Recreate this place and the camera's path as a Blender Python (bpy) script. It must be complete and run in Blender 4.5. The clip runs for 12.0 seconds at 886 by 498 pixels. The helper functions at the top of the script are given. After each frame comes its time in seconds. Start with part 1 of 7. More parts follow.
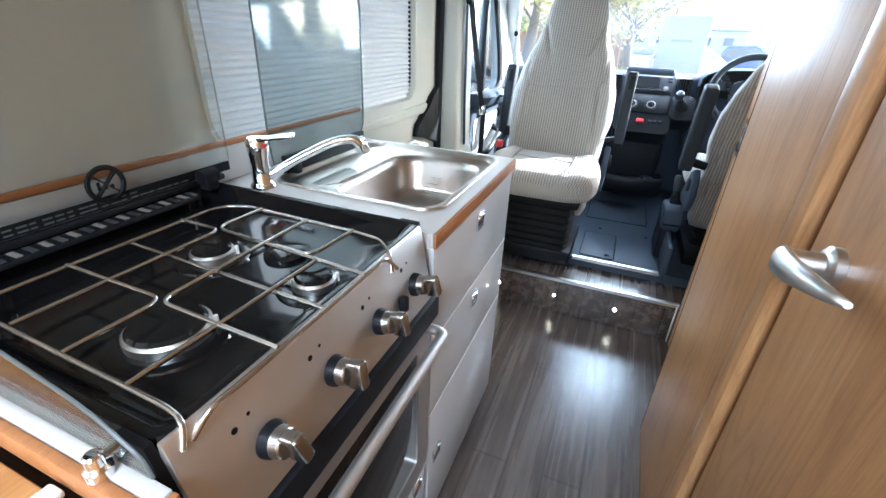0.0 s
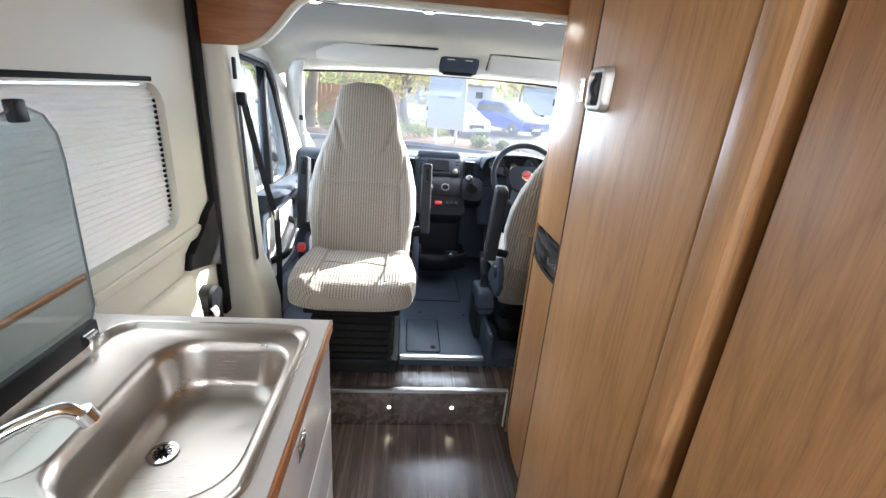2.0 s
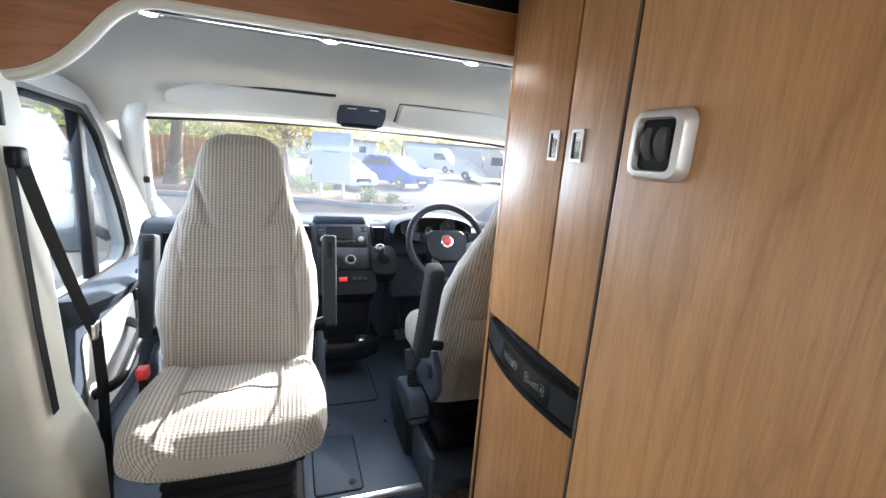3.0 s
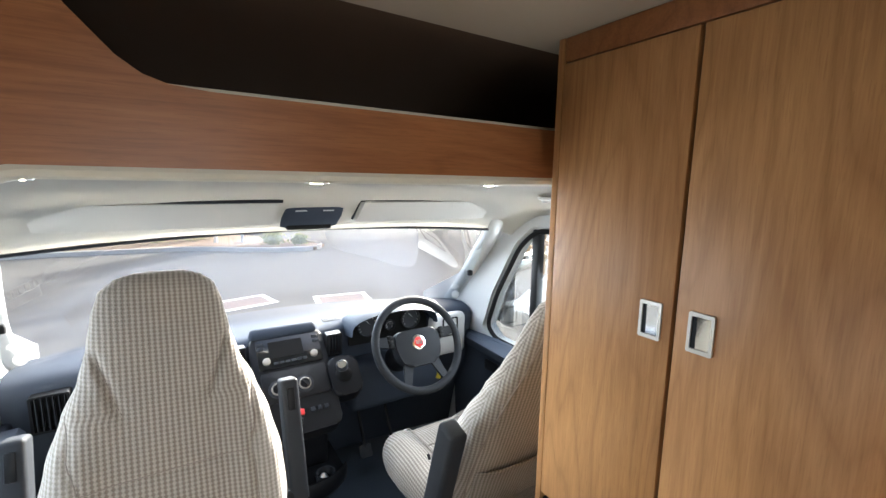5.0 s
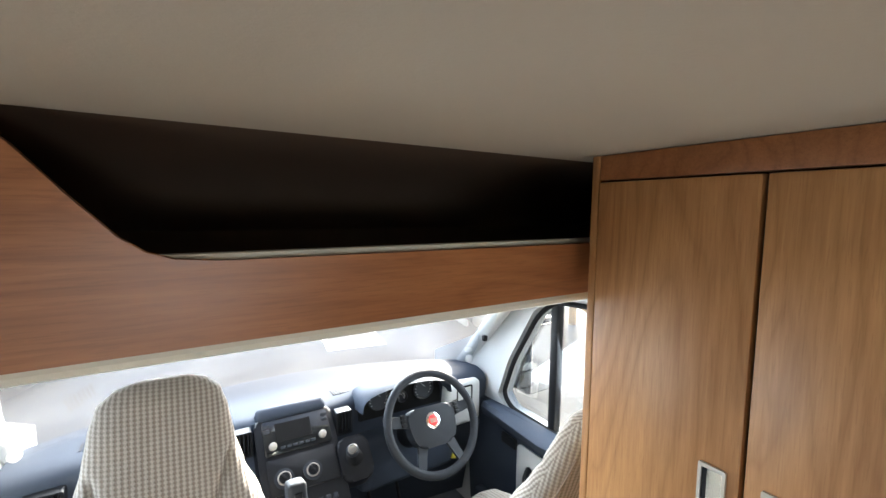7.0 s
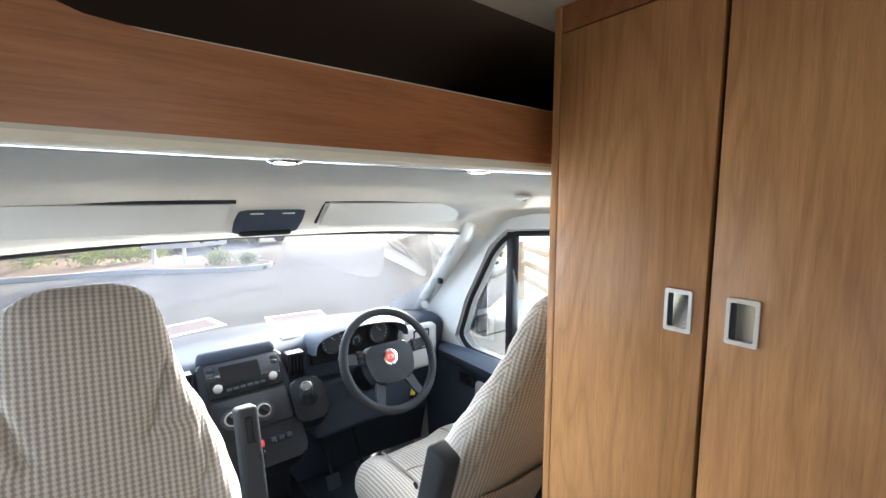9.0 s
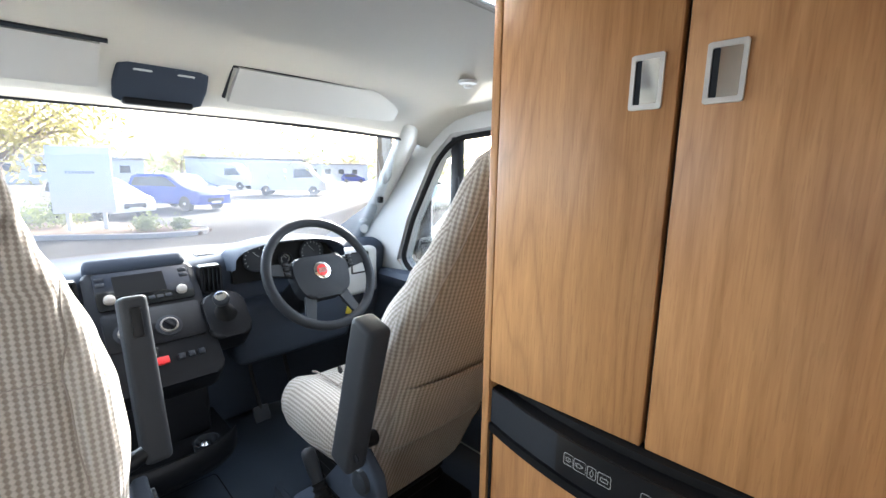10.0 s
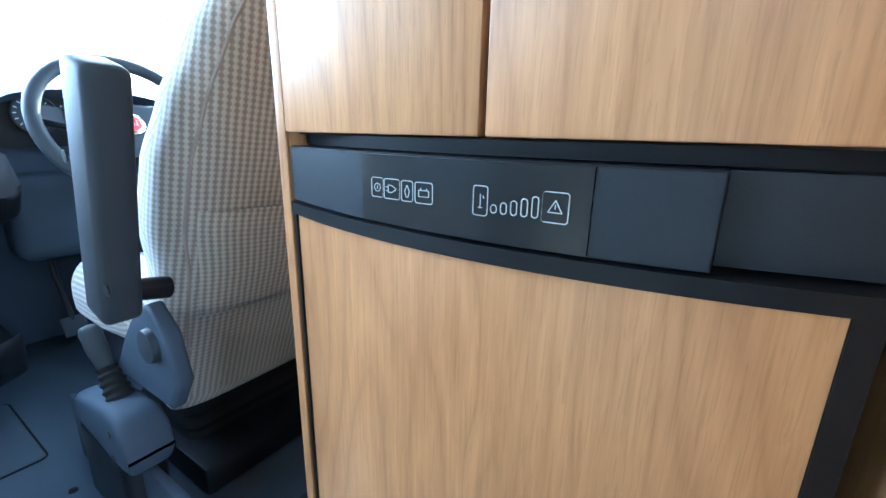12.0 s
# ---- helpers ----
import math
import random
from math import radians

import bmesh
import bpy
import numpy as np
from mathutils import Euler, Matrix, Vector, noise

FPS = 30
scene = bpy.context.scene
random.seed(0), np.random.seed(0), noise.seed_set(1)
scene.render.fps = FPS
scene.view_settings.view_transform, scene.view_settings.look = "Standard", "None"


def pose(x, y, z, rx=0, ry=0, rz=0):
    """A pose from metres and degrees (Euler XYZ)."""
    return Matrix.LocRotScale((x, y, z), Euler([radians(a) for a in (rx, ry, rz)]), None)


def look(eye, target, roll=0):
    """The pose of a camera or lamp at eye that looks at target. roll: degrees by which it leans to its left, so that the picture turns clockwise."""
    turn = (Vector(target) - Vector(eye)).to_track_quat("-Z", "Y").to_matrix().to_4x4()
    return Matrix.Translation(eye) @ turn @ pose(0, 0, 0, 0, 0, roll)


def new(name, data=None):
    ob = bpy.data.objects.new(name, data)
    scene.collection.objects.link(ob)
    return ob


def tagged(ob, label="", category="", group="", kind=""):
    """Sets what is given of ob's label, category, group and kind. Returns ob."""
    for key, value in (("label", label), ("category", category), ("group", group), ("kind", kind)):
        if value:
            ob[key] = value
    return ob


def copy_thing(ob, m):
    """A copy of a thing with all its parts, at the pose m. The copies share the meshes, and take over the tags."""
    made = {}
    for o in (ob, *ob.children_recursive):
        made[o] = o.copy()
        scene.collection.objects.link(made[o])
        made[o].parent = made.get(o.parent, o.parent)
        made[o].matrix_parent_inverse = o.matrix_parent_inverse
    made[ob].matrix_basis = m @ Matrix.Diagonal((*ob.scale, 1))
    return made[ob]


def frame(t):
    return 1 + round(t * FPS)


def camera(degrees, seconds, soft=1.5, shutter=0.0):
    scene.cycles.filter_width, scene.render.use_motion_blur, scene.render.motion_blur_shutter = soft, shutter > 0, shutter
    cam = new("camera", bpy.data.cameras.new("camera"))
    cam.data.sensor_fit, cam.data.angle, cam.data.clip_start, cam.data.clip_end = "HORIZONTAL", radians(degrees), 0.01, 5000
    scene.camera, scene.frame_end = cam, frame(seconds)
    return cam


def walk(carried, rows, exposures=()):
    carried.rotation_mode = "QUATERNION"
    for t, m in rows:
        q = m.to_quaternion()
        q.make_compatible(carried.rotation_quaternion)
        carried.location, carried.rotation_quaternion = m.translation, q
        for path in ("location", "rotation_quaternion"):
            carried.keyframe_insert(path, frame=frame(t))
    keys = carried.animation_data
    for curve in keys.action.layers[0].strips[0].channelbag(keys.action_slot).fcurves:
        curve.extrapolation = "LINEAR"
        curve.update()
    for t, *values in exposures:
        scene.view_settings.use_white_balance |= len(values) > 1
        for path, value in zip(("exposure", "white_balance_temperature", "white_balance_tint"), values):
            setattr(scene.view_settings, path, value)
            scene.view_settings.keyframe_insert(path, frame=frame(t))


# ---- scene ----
cam = camera(92.5, 12.0)
PATH = [
    (0, (0.926, 0.507, 1.213), (0.267, 2.159, 0.3), 2.2),
    (0.5, (0.888, 0.504, 1.311), (0.44, 2.22, 0.387), 3.2),
    (1, (0.862, 0.529, 1.371), (0.609, 2.301, 0.478), 3.8),
    (1.5, (0.855, 0.648, 1.414), (0.789, 2.476, 0.604), 3.9),
    (2, (0.83, 0.807, 1.413), (1.009, 2.673, 0.717), 4.4),
    (2.5, (0.791, 1.072, 1.371), (1.216, 2.945, 0.814), 4.5),
    (3, (0.787, 1.265, 1.409), (1.457, 3.099, 0.974), 4.3),
    (3.2, (0.781, 1.322, 1.444), (1.543, 3.128, 1.043), 4.1),
    (4.8, (0.677, 1.657, 1.632), (1.732, 3.327, 1.319), 1.5),
    (5, (0.667, 1.68, 1.657), (1.727, 3.349, 1.353), 0.9),
    (5.5, (0.662, 1.73, 1.723), (1.711, 3.408, 1.437), 0.2),
    (6, (0.674, 1.77, 1.782), (1.703, 3.465, 1.519), 0.1),
    (6.5, (0.69, 1.78, 1.827), (1.709, 3.488, 1.613), 0.0),
    (6.7, (0.687, 1.777, 1.836), (1.711, 3.483, 1.638), 0.2),
    (8.3, (0.657, 1.772, 1.755), (1.812, 3.395, 1.578), 0.4),
    (8.5, (0.665, 1.778, 1.713), (1.841, 3.386, 1.529), 0.2),
    (9, (0.673, 1.804, 1.604), (1.91, 3.358, 1.37), -0.1),
    (9.5, (0.706, 1.833, 1.479), (2.023, 3.309, 1.183), 0.1),
    (10, (0.772, 1.859, 1.337), (2.17, 3.244, 0.982), 0.8),
    (10.5, (0.853, 1.842, 1.187), (2.328, 3.131, 0.784), 1.1),
    (11, (0.927, 1.824, 1.069), (2.46, 3.021, 0.602), 1.5),
    (11.5, (0.971, 1.827, 1.02), (2.544, 2.961, 0.53), 1.4),
    (12, (0.999, 1.85, 0.991), (2.602, 2.92, 0.456), 1.1),
]
EXPOSURES = [(0, 3.14, 5200, 4), (0.5, 3.0, 5750, 8), (1.5, 2.83, 5900, 9), (3, 2.82, 5900, 9), (5, 2.77, 6200, 9), (6.5, 2.97, 6250, 8), (8.5, 3.12, 5950, 9), (9, 2.85, 6050, 9), (10, 2.9, 5950, 9), (10.5, 3.2, 5700, 8), (11, 3.72, 4950, 3), (11.5, 3.88, 4600, -1), (12, 3.87, 4450, -2)]
walk(cam, [(t, look(eye, target, roll)) for t, eye, target, roll in PATH], EXPOSURES)

# ---- world, sun, exposure ----
SUN_AZ, SUN_EL = 47.0, 25.0
world = bpy.data.worlds.new("sky")
scene.world = world
world.use_nodes = True
wn = world.node_tree.nodes
sky = wn.new("ShaderNodeTexSky")
sky.sky_type, sky.sun_disc = "NISHITA", False
sky.sun_elevation, sky.sun_rotation = radians(SUN_EL), radians(SUN_AZ)
sky.air_density, sky.dust_density, sky.ozone_density = 0.7, 6.0, 0.4
world.node_tree.links.new(sky.outputs[0], wn["Background"].inputs[0])
wn["Background"].inputs[1].default_value = 0.15
sun = new("sun", bpy.data.lights.new("sun", "SUN"))
sun.data.energy, sun.data.angle, sun.data.color = 4.6, radians(0.6), (1.0, 0.93, 0.82)
SUN_DIR = Vector((math.sin(radians(SUN_AZ)) * math.cos(radians(SUN_EL)), math.cos(radians(SUN_AZ)) * math.cos(radians(SUN_EL)), math.sin(radians(SUN_EL))))
sun.matrix_world = look((0, 0, 0), -SUN_DIR)


def window_light(name, eye, target, w, h, power, color=(0.86, 0.93, 1.0)):
    """Area lamp at a window's opening, standing in for sky light."""
    ob = new(name, bpy.data.lights.new(name, "AREA"))
    ob.data.shape, ob.data.size, ob.data.size_y = "RECTANGLE", w, h
    ob.data.energy, ob.data.color = power, color
    ob.matrix_world = look(eye, target)
    return ob


window_light("windscreen_daylight", (1.06, 3.74, 1.37), (1.06, 2.2, 0.9), 1.4, 0.45, 4.4).data.spread = radians(120)
window_light("door_window_daylight", (2.02, 2.9, 1.25), (1.0, 2.6, 0.9), 0.5, 0.4, 1.2)
window_light("door_window_daylight", (0.06, 2.9, 1.25), (1.0, 2.6, 0.9), 0.5, 0.4, 0.9)
window_light("side_window_daylight", (0.150, 1.63, 1.18), (1.2, 1.63, 1.1), 0.85, 0.34, 0.34, (1.0, 0.97, 0.92))
# rooflight and rear window are unseen, added to light the room from behind
window_light("unseen_roof_fill", (0.93, -0.35, 1.97), (0.93, -0.35, 0), 0.5, 0.5, 5.6, (0.97, 0.98, 1.0))
window_light("unseen_rear_fill", (0.75, -1.55, 1.25), (0.9, 1.5, 1.0), 0.8, 0.5, 4.0, (0.93, 0.97, 1.0))


# ---- materials ----
class Nodes:
    """Short hand for the nodes of one material."""

    def __init__(self, name):
        self.mat = bpy.data.materials.new(name)
        self.mat.use_nodes = True
        self.tree = self.mat.node_tree
        self.bsdf = self.tree.nodes["Principled BSDF"]
        self.coord = self.tree.nodes.new("ShaderNodeTexCoord")

    def add(self, kind, **inputs):
        node = self.tree.nodes.new(kind)
        for key, value in inputs.items():
            self.put(node.inputs[key.replace("_", " ")], value)
        return node

    def put(self, socket, value):
        if isinstance(value, bpy.types.NodeSocket):
            self.tree.links.new(value, socket)
        else:
            socket.default_value = value

    def mapped(self, scale, space="Object", rot=(0, 0, 0)):
        return self.add("ShaderNodeMapping", Vector=self.coord.outputs[space], Scale=scale, Rotation=rot).outputs[0]

    def noise(self, vector, scale, detail=4.0, rough=0.55, distort=0.0):
        return self.add("ShaderNodeTexNoise", Vector=vector, Scale=scale, Detail=detail, Roughness=rough, Distortion=distort).outputs[0]

    def math(self, op, a, b=0.0, clamp=False):
        node = self.tree.nodes.new("ShaderNodeMath")
        node.operation, node.use_clamp = op, clamp
        self.put(node.inputs[0], a), self.put(node.inputs[1], b)
        return node.outputs[0]

    def ramp(self, fac, stops):
        node = self.add("ShaderNodeValToRGB", Fac=fac)
        e = node.color_ramp.elements
        while len(e) < len(stops):
            e.new(0.5)
        for el, (p, c) in zip(e, stops):
            el.position, el.color = p, (*c, 1)
        return node.outputs[0]

    def mix(self, fac, a, b):
        node = self.tree.nodes.new("ShaderNodeMix")
        node.data_type = "RGBA"
        self.put(node.inputs[0], fac)
        self.put(node.inputs[6], a if isinstance(a, bpy.types.NodeSocket) else (*a, 1))
        self.put(node.inputs[7], b if isinstance(b, bpy.types.NodeSocket) else (*b, 1))
        return node.outputs[2]

    def bump(self, height, strength, distance=0.002):
        node = self.add("ShaderNodeBump", Height=height, Strength=strength, Distance=distance)
        self.put(self.bsdf.inputs["Normal"], node.outputs[0])

    def set(self, **inputs):
        for key, value in inputs.items():
            self.put(self.bsdf.inputs[key.replace("_", " ")], value)
        return self.mat


def tint(c, k):
    return tuple(min(1.0, v * k) for v in c)


def plain(name, col, rough=0.5, metal=0.0, var=0.08, scale=3.0, fine=120.0, bump=0.05, coat=0.0, spec=0.5):
    """Paint, plastic or metal with blotches, fine grain, uneven gloss and slight relief."""
    n = Nodes(name)
    v = n.mapped((1, 1, 1))
    big, small = n.noise(v, scale), n.noise(v, fine, 3.0)
    c = n.mix(big, tint(col, 1 - var), tint(col, 1 + var))
    c = n.mix(n.math("MULTIPLY", small, 0.35), c, tint(col, 1 - var * 0.8))
    r = n.math("ADD", rough - 0.06, n.math("MULTIPLY", big, 0.12), True)
    n.bump(small, bump, 0.001)
    return n.set(Base_Color=c, Roughness=r, Metallic=metal, Coat_Weight=coat, Specular_IOR_Level=spec)


def wood(name, dark, light, along="z", rough=0.38):
    """Foil-wrapped board with long fine grain, a few cathedral figures and small knots."""
    n = Nodes(name)
    s = {"z": (1, 1, 0.05), "x": (0.05, 1, 1), "y": (1, 0.05, 1)}[along]
    v = n.mapped(s)
    warp = n.noise(n.mapped({"z": (1, 1, .13), "x": (.13, 1, 1), "y": (1, .13, 1)}[along]), 5.5, 2.5, 0.5, 0.35)
    figure = n.math("FRACT", n.math("MULTIPLY", warp, 17.0))
    line = n.math("SUBTRACT", 1.0, n.math("MULTIPLY", n.math("ABSOLUTE", n.math("SUBTRACT", figure, 0.5)), 10.0), True)
    line = n.math("MULTIPLY", line, n.math("MULTIPLY", n.noise(v, 9.0, 2.0), 0.95))
    fine = n.noise(v, 190.0, 2.0, 0.7)
    pores = n.noise(v, 480.0, 2.0, 0.5)
    broad = n.noise(n.mapped({"z": (1, 1, .25), "x": (.25, 1, 1), "y": (1, .25, 1)}[along]), 3.0)
    t = n.math("ADD", n.math("MULTIPLY", fine, 0.27), n.math("MULTIPLY", n.math("ABSOLUTE", n.math("SUBTRACT", figure, 0.5)), 0.16))
    t = n.math("ADD", t, n.math("MULTIPLY", broad, 0.50))
    c = n.ramp(t, [(0.28, dark), (0.45, tuple((a + b) / 2 for a, b in zip(dark, light))), (0.62, light)])
    c = n.mix(n.math("MULTIPLY", line, 0.44), c, tint(dark, 0.75))
    streak = n.math("GREATER_THAN", pores, 0.60)
    c = n.mix(n.math("MULTIPLY", streak, 0.22), c, tint(dark, 0.7))
    knot = n.add("ShaderNodeTexVoronoi", Vector=n.mapped({"z": (1, 1, .55), "x": (.55, 1, 1), "y": (1, .55, 1)}[along]), Scale=3.1).outputs[0]
    k = n.math("LESS_THAN", knot, 0.022)
    c = n.mix(n.math("MULTIPLY", k, 0.45), c, tint(dark, 0.6))
    n.bump(fine, 0.10, 0.0006)
    r = n.math("ADD", rough - 0.05, n.math("MULTIPLY", fine, 0.12))
    return n.set(Base_Color=c, Roughness=r, Specular_IOR_Level=0.4)


def vinyl_floor():
    """Printed vinyl with long dark boards."""
    n = Nodes("floor_vinyl")
    v = n.mapped((1, 0.035, 1))
    fine, mid = n.noise(v, 130.0, 4.0, 0.7), n.noise(v, 28.0, 4.0, 0.6)
    broad = n.noise(n.mapped((1, .2, 1)), 7.0)
    t = n.math("ADD", n.math("MULTIPLY", fine, 0.5), n.math("ADD", n.math("MULTIPLY", mid, 0.45), n.math("MULTIPLY", broad, 0.25)))
    c = n.ramp(t, [(0.40, (0.036, 0.028, 0.024)), (0.60, (0.105, 0.082, 0.069)), (0.80, (0.20, 0.165, 0.145))])
    board = n.add("ShaderNodeTexBrick", Vector=n.mapped((1, 1, 1), rot=(0, 0, radians(90))), Scale=1.0, Mortar_Size=0.004, Brick_Width=0.95, Row_Height=0.115)
    board.inputs["Color1"].default_value, board.inputs["Color2"].default_value = (1, 1, 1, 1), (0.72, 0.7, 0.7, 1)
    board.inputs["Mortar"].default_value = (0.35, 0.33, 0.32, 1)
    m = n.tree.nodes.new("ShaderNodeMix")
    m.data_type, m.blend_type = "RGBA", "MULTIPLY"
    m.inputs[0].default_value = 0.8
    n.put(m.inputs[6], c), n.put(m.inputs[7], board.outputs[0])
    n.bump(fine, 0.12, 0.0008)
    return n.set(Base_Color=m.outputs[2], Roughness=n.math("ADD", 0.20, n.math("MULTIPLY", mid, 0.14)))


def woven(name, light, dark, pitch=0.0118):
    """Waffle weave: ribs along v, broken by small checks, on the cloth's own u and v in metres."""
    n = Nodes(name)
    sep = n.add("ShaderNodeSeparateXYZ", Vector=n.coord.outputs["UV"])
    jit = n.math("MULTIPLY", n.math("SUBTRACT", n.noise(n.coord.outputs["UV"], 60.0), 0.5), 0.0025)
    u, v = n.math("ADD", sep.outputs[0], jit), n.math("ADD", sep.outputs[1], jit)
    su = n.math("SINE", n.math("MULTIPLY", u, 2 * math.pi / pitch))
    sv = n.math("SINE", n.math("MULTIPLY", n.math("ADD", v, n.math("MULTIPLY", u, 0.08)), 2 * math.pi / (pitch * 0.82)))
    cell = n.math("ADD", n.math("MULTIPLY", su, 0.68), n.math("MULTIPLY", sv, 0.40))
    mask = n.math("ADD", n.math("MULTIPLY", cell, 1.15), 0.50, True)
    thread = n.noise(n.coord.outputs["UV"], 1400.0, 2.0)
    soil = n.noise(n.coord.outputs["UV"], 7.0)
    c = n.mix(mask, dark, light)
    c = n.mix(n.math("MULTIPLY", thread, 0.3), c, tint(dark, 0.8))
    c = n.mix(n.math("MULTIPLY", soil, 0.18), c, tint(light, 0.72))
    h = n.math("ADD", cell, n.math("MULTIPLY", thread, 0.6))
    n.bump(h, 0.45, 0.0014)
    return n.set(Base_Color=c, Roughness=0.9, Sheen_Weight=0.25, Specular_IOR_Level=0.2)


def brushed(name, col, rough, along):
    """Brushed or pressed steel with fine scratches."""
    n = Nodes(name)
    v = n.mapped({"x": (.02, 1, 1), "y": (1, .02, 1), "z": (1, 1, .02)}[along])
    s = n.noise(v, 420.0, 2.0)
    smear = n.noise(n.mapped((1, 1, 1)), 9.0)
    n.bump(s, 0.06, 0.0004)
    r = n.math("ADD", rough - 0.05, n.math("ADD", n.math("MULTIPLY", s, 0.10), n.math("MULTIPLY", smear, 0.10)))
    return n.set(Base_Color=n.mix(smear, tint(col, 0.92), tint(col, 1.05)), Roughness=r, Metallic=1.0)


def glass(name, col=(1, 1, 1), alpha=0.12, rough=0.02):
    """Thin pane: mostly clear, with a real surface gloss."""
    n = Nodes(name)
    out = n.tree.nodes["Material Output"]
    clear = n.add("ShaderNodeBsdfTransparent", Color=(*col, 1))
    gloss = n.add("ShaderNodeBsdfGlossy", Roughness=rough)
    fres = n.add("ShaderNodeFresnel", IOR=1.45)
    m = n.add("ShaderNodeMixShader", Fac=n.math("MULTIPLY", fres.outputs[0], alpha / 0.12, True))
    n.tree.links.new(clear.outputs[0], m.inputs[1])
    n.tree.links.new(gloss.outputs[0], m.inputs[2])
    n.tree.links.new(m.outputs[0], out.inputs[0])
    return n.mat


def glow(name, col, power):
    n = Nodes(name)
    return n.set(Base_Color=(*col, 1), Emission_Color=(*col, 1), Emission_Strength=power)


def veiled_glass():
    """Cab glass: clear, with a thin bright film that imitates veiling glare."""
    m = glass("windscreen_glass", (0.96, 0.985, 0.98), 0.05, 0.03)
    t = m.node_tree
    out = t.nodes["Material Output"]
    clear = out.inputs[0].links[0].from_socket
    # translucent share puts the glare's haze into the pane
    film, mx = t.nodes.new("ShaderNodeBsdfTranslucent"), t.nodes.new("ShaderNodeMixShader")
    film.inputs[0].default_value = (0.85, 0.88, 0.92, 1)
    mx.inputs[0].default_value = 0.012
    t.links.new(clear, mx.inputs[1]), t.links.new(film.outputs[0], mx.inputs[2]), t.links.new(mx.outputs[0], out.inputs[0])
    return m


def leafy(name, a, b):
    n = Nodes(name)
    r = n.add("ShaderNodeNewGeometry").outputs["Random Per Island"]
    c = n.ramp(r, [(0.0, a), (1.0, b)])
    return n.set(Base_Color=c, Roughness=0.7)


WOOD = wood("cherry_foil", (0.29, 0.138, 0.053), (0.53, 0.292, 0.124))
WOOD_DOOR = wood("cherry_foil_door", (0.28, 0.130, 0.049), (0.53, 0.288, 0.120))
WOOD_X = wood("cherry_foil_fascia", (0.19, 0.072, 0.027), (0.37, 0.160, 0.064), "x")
WOOD_EDGE = wood("orange_edging", (0.30, 0.12, 0.04), (0.46, 0.21, 0.08), "y", 0.4)
PINE = wood("pale_wood", (0.45, 0.22, 0.07), (0.66, 0.38, 0.15), "y", 0.4)
FLOOR = vinyl_floor()
CLOTH = woven("waffle_cloth", (0.41, 0.380, 0.340), (0.195, 0.168, 0.141))
CLOTH_SIDE = woven("waffle_cloth_bolster", (0.44, 0.415, 0.378), (0.25, 0.223, 0.193))
CREAM = plain("cream_lining", (0.55, 0.542, 0.465), 0.6, 0, 0.04, 2.0, 160, 0.12)
CEIL = plain("ceiling_lining", (0.45, 0.415, 0.35), 0.85, 0, 0.05, 4.0, 260, 0.25)
HEADLINER = plain("grey_headlining", (0.43, 0.427, 0.405), 0.9, 0, 0.04, 3.0, 400, 0.3)
PALE = plain("pale_plastic", (0.44, 0.455, 0.455), 0.45, 0, 0.04, 3.0, 300, 0.15)
BLIND = plain("pleated_blind_cloth", (0.86, 0.85, 0.82), 0.8, 0, 0.04, 6.0, 300, 0.1)


def let_light_through(material, share, col):
    """Thin cloth that lets part of the light behind it through."""
    t = material.node_tree
    out, b = t.nodes["Material Output"], t.nodes["Principled BSDF"]
    tr, mx = t.nodes.new("ShaderNodeBsdfTranslucent"), t.nodes.new("ShaderNodeMixShader")
    tr.inputs[0].default_value, mx.inputs[0].default_value = (*col, 1), share
    t.links.new(b.outputs[0], mx.inputs[1]), t.links.new(tr.outputs[0], mx.inputs[2]), t.links.new(mx.outputs[0], out.inputs[0])


let_light_through(BLIND, 0.24, (0.90, 0.84, 0.74))
LAMINATE = plain("pale_laminate", (0.55, 0.54, 0.515), 0.35, 0, 0.04, 40.0, 500, 0.05)
DRAWER = plain("grey_white_gloss", (0.62, 0.63, 0.63), 0.22, 0, 0.03, 2.0, 200, 0.02)
BLACK = plain("black_plastic", (0.007, 0.0075, 0.009), 0.45, 0, 0.2, 5.0, 350, 0.2, 0, 0.16)
SOFT = plain("charcoal_plastic", (0.024, 0.027, 0.032), 0.55, 0, 0.12, 4.0, 420, 0.3, 0, 0.12)
DASH = plain("blue_grey_dash", (0.034, 0.043, 0.060), 0.68, 0, 0.12, 4.0, 420, 0.3, 0, 0.12)
ENAMEL = plain("black_enamel", (0.006, 0.006, 0.0065), 0.10, 0, 0.2, 8.0, 120, 0.02, 0, 0.32)
RUBBER = plain("black_rubber", (0.009, 0.009, 0.0095), 0.8, 0, 0.2, 8.0, 300, 0.2, 0, 0.15)
CABMAT = plain("blue_grey_rubber_mat", (0.046, 0.060, 0.082), 0.5, 0, 0.2, 5.0, 320, 0.4, 0, 0.3)
DARKLINE = plain("dark_brown_lining", (0.080, 0.053, 0.038), 0.9, 0, 0.15, 4.0, 300, 0.3)
STEEL = brushed("brushed_steel", (0.66, 0.645, 0.62), 0.40, "y")
SINK = brushed("pressed_steel", (0.52, 0.49, 0.455), 0.25, "x")
CHROME = plain("chrome", (0.82, 0.82, 0.83), 0.07, 1.0, 0.02, 6.0, 200, 0.01)
WIRE = plain("pan_support_steel", (0.58, 0.56, 0.53), 0.18, 1.0, 0.06, 8.0, 200, 0.03)
ALLOY = plain("satin_aluminium", (0.68, 0.69, 0.69), 0.32, 1.0, 0.05, 6.0, 300, 0.05)
NICKEL = plain("satin_nickel", (0.27, 0.25, 0.225), 0.45, 0.4, 0.04, 6.0, 300, 0.03)
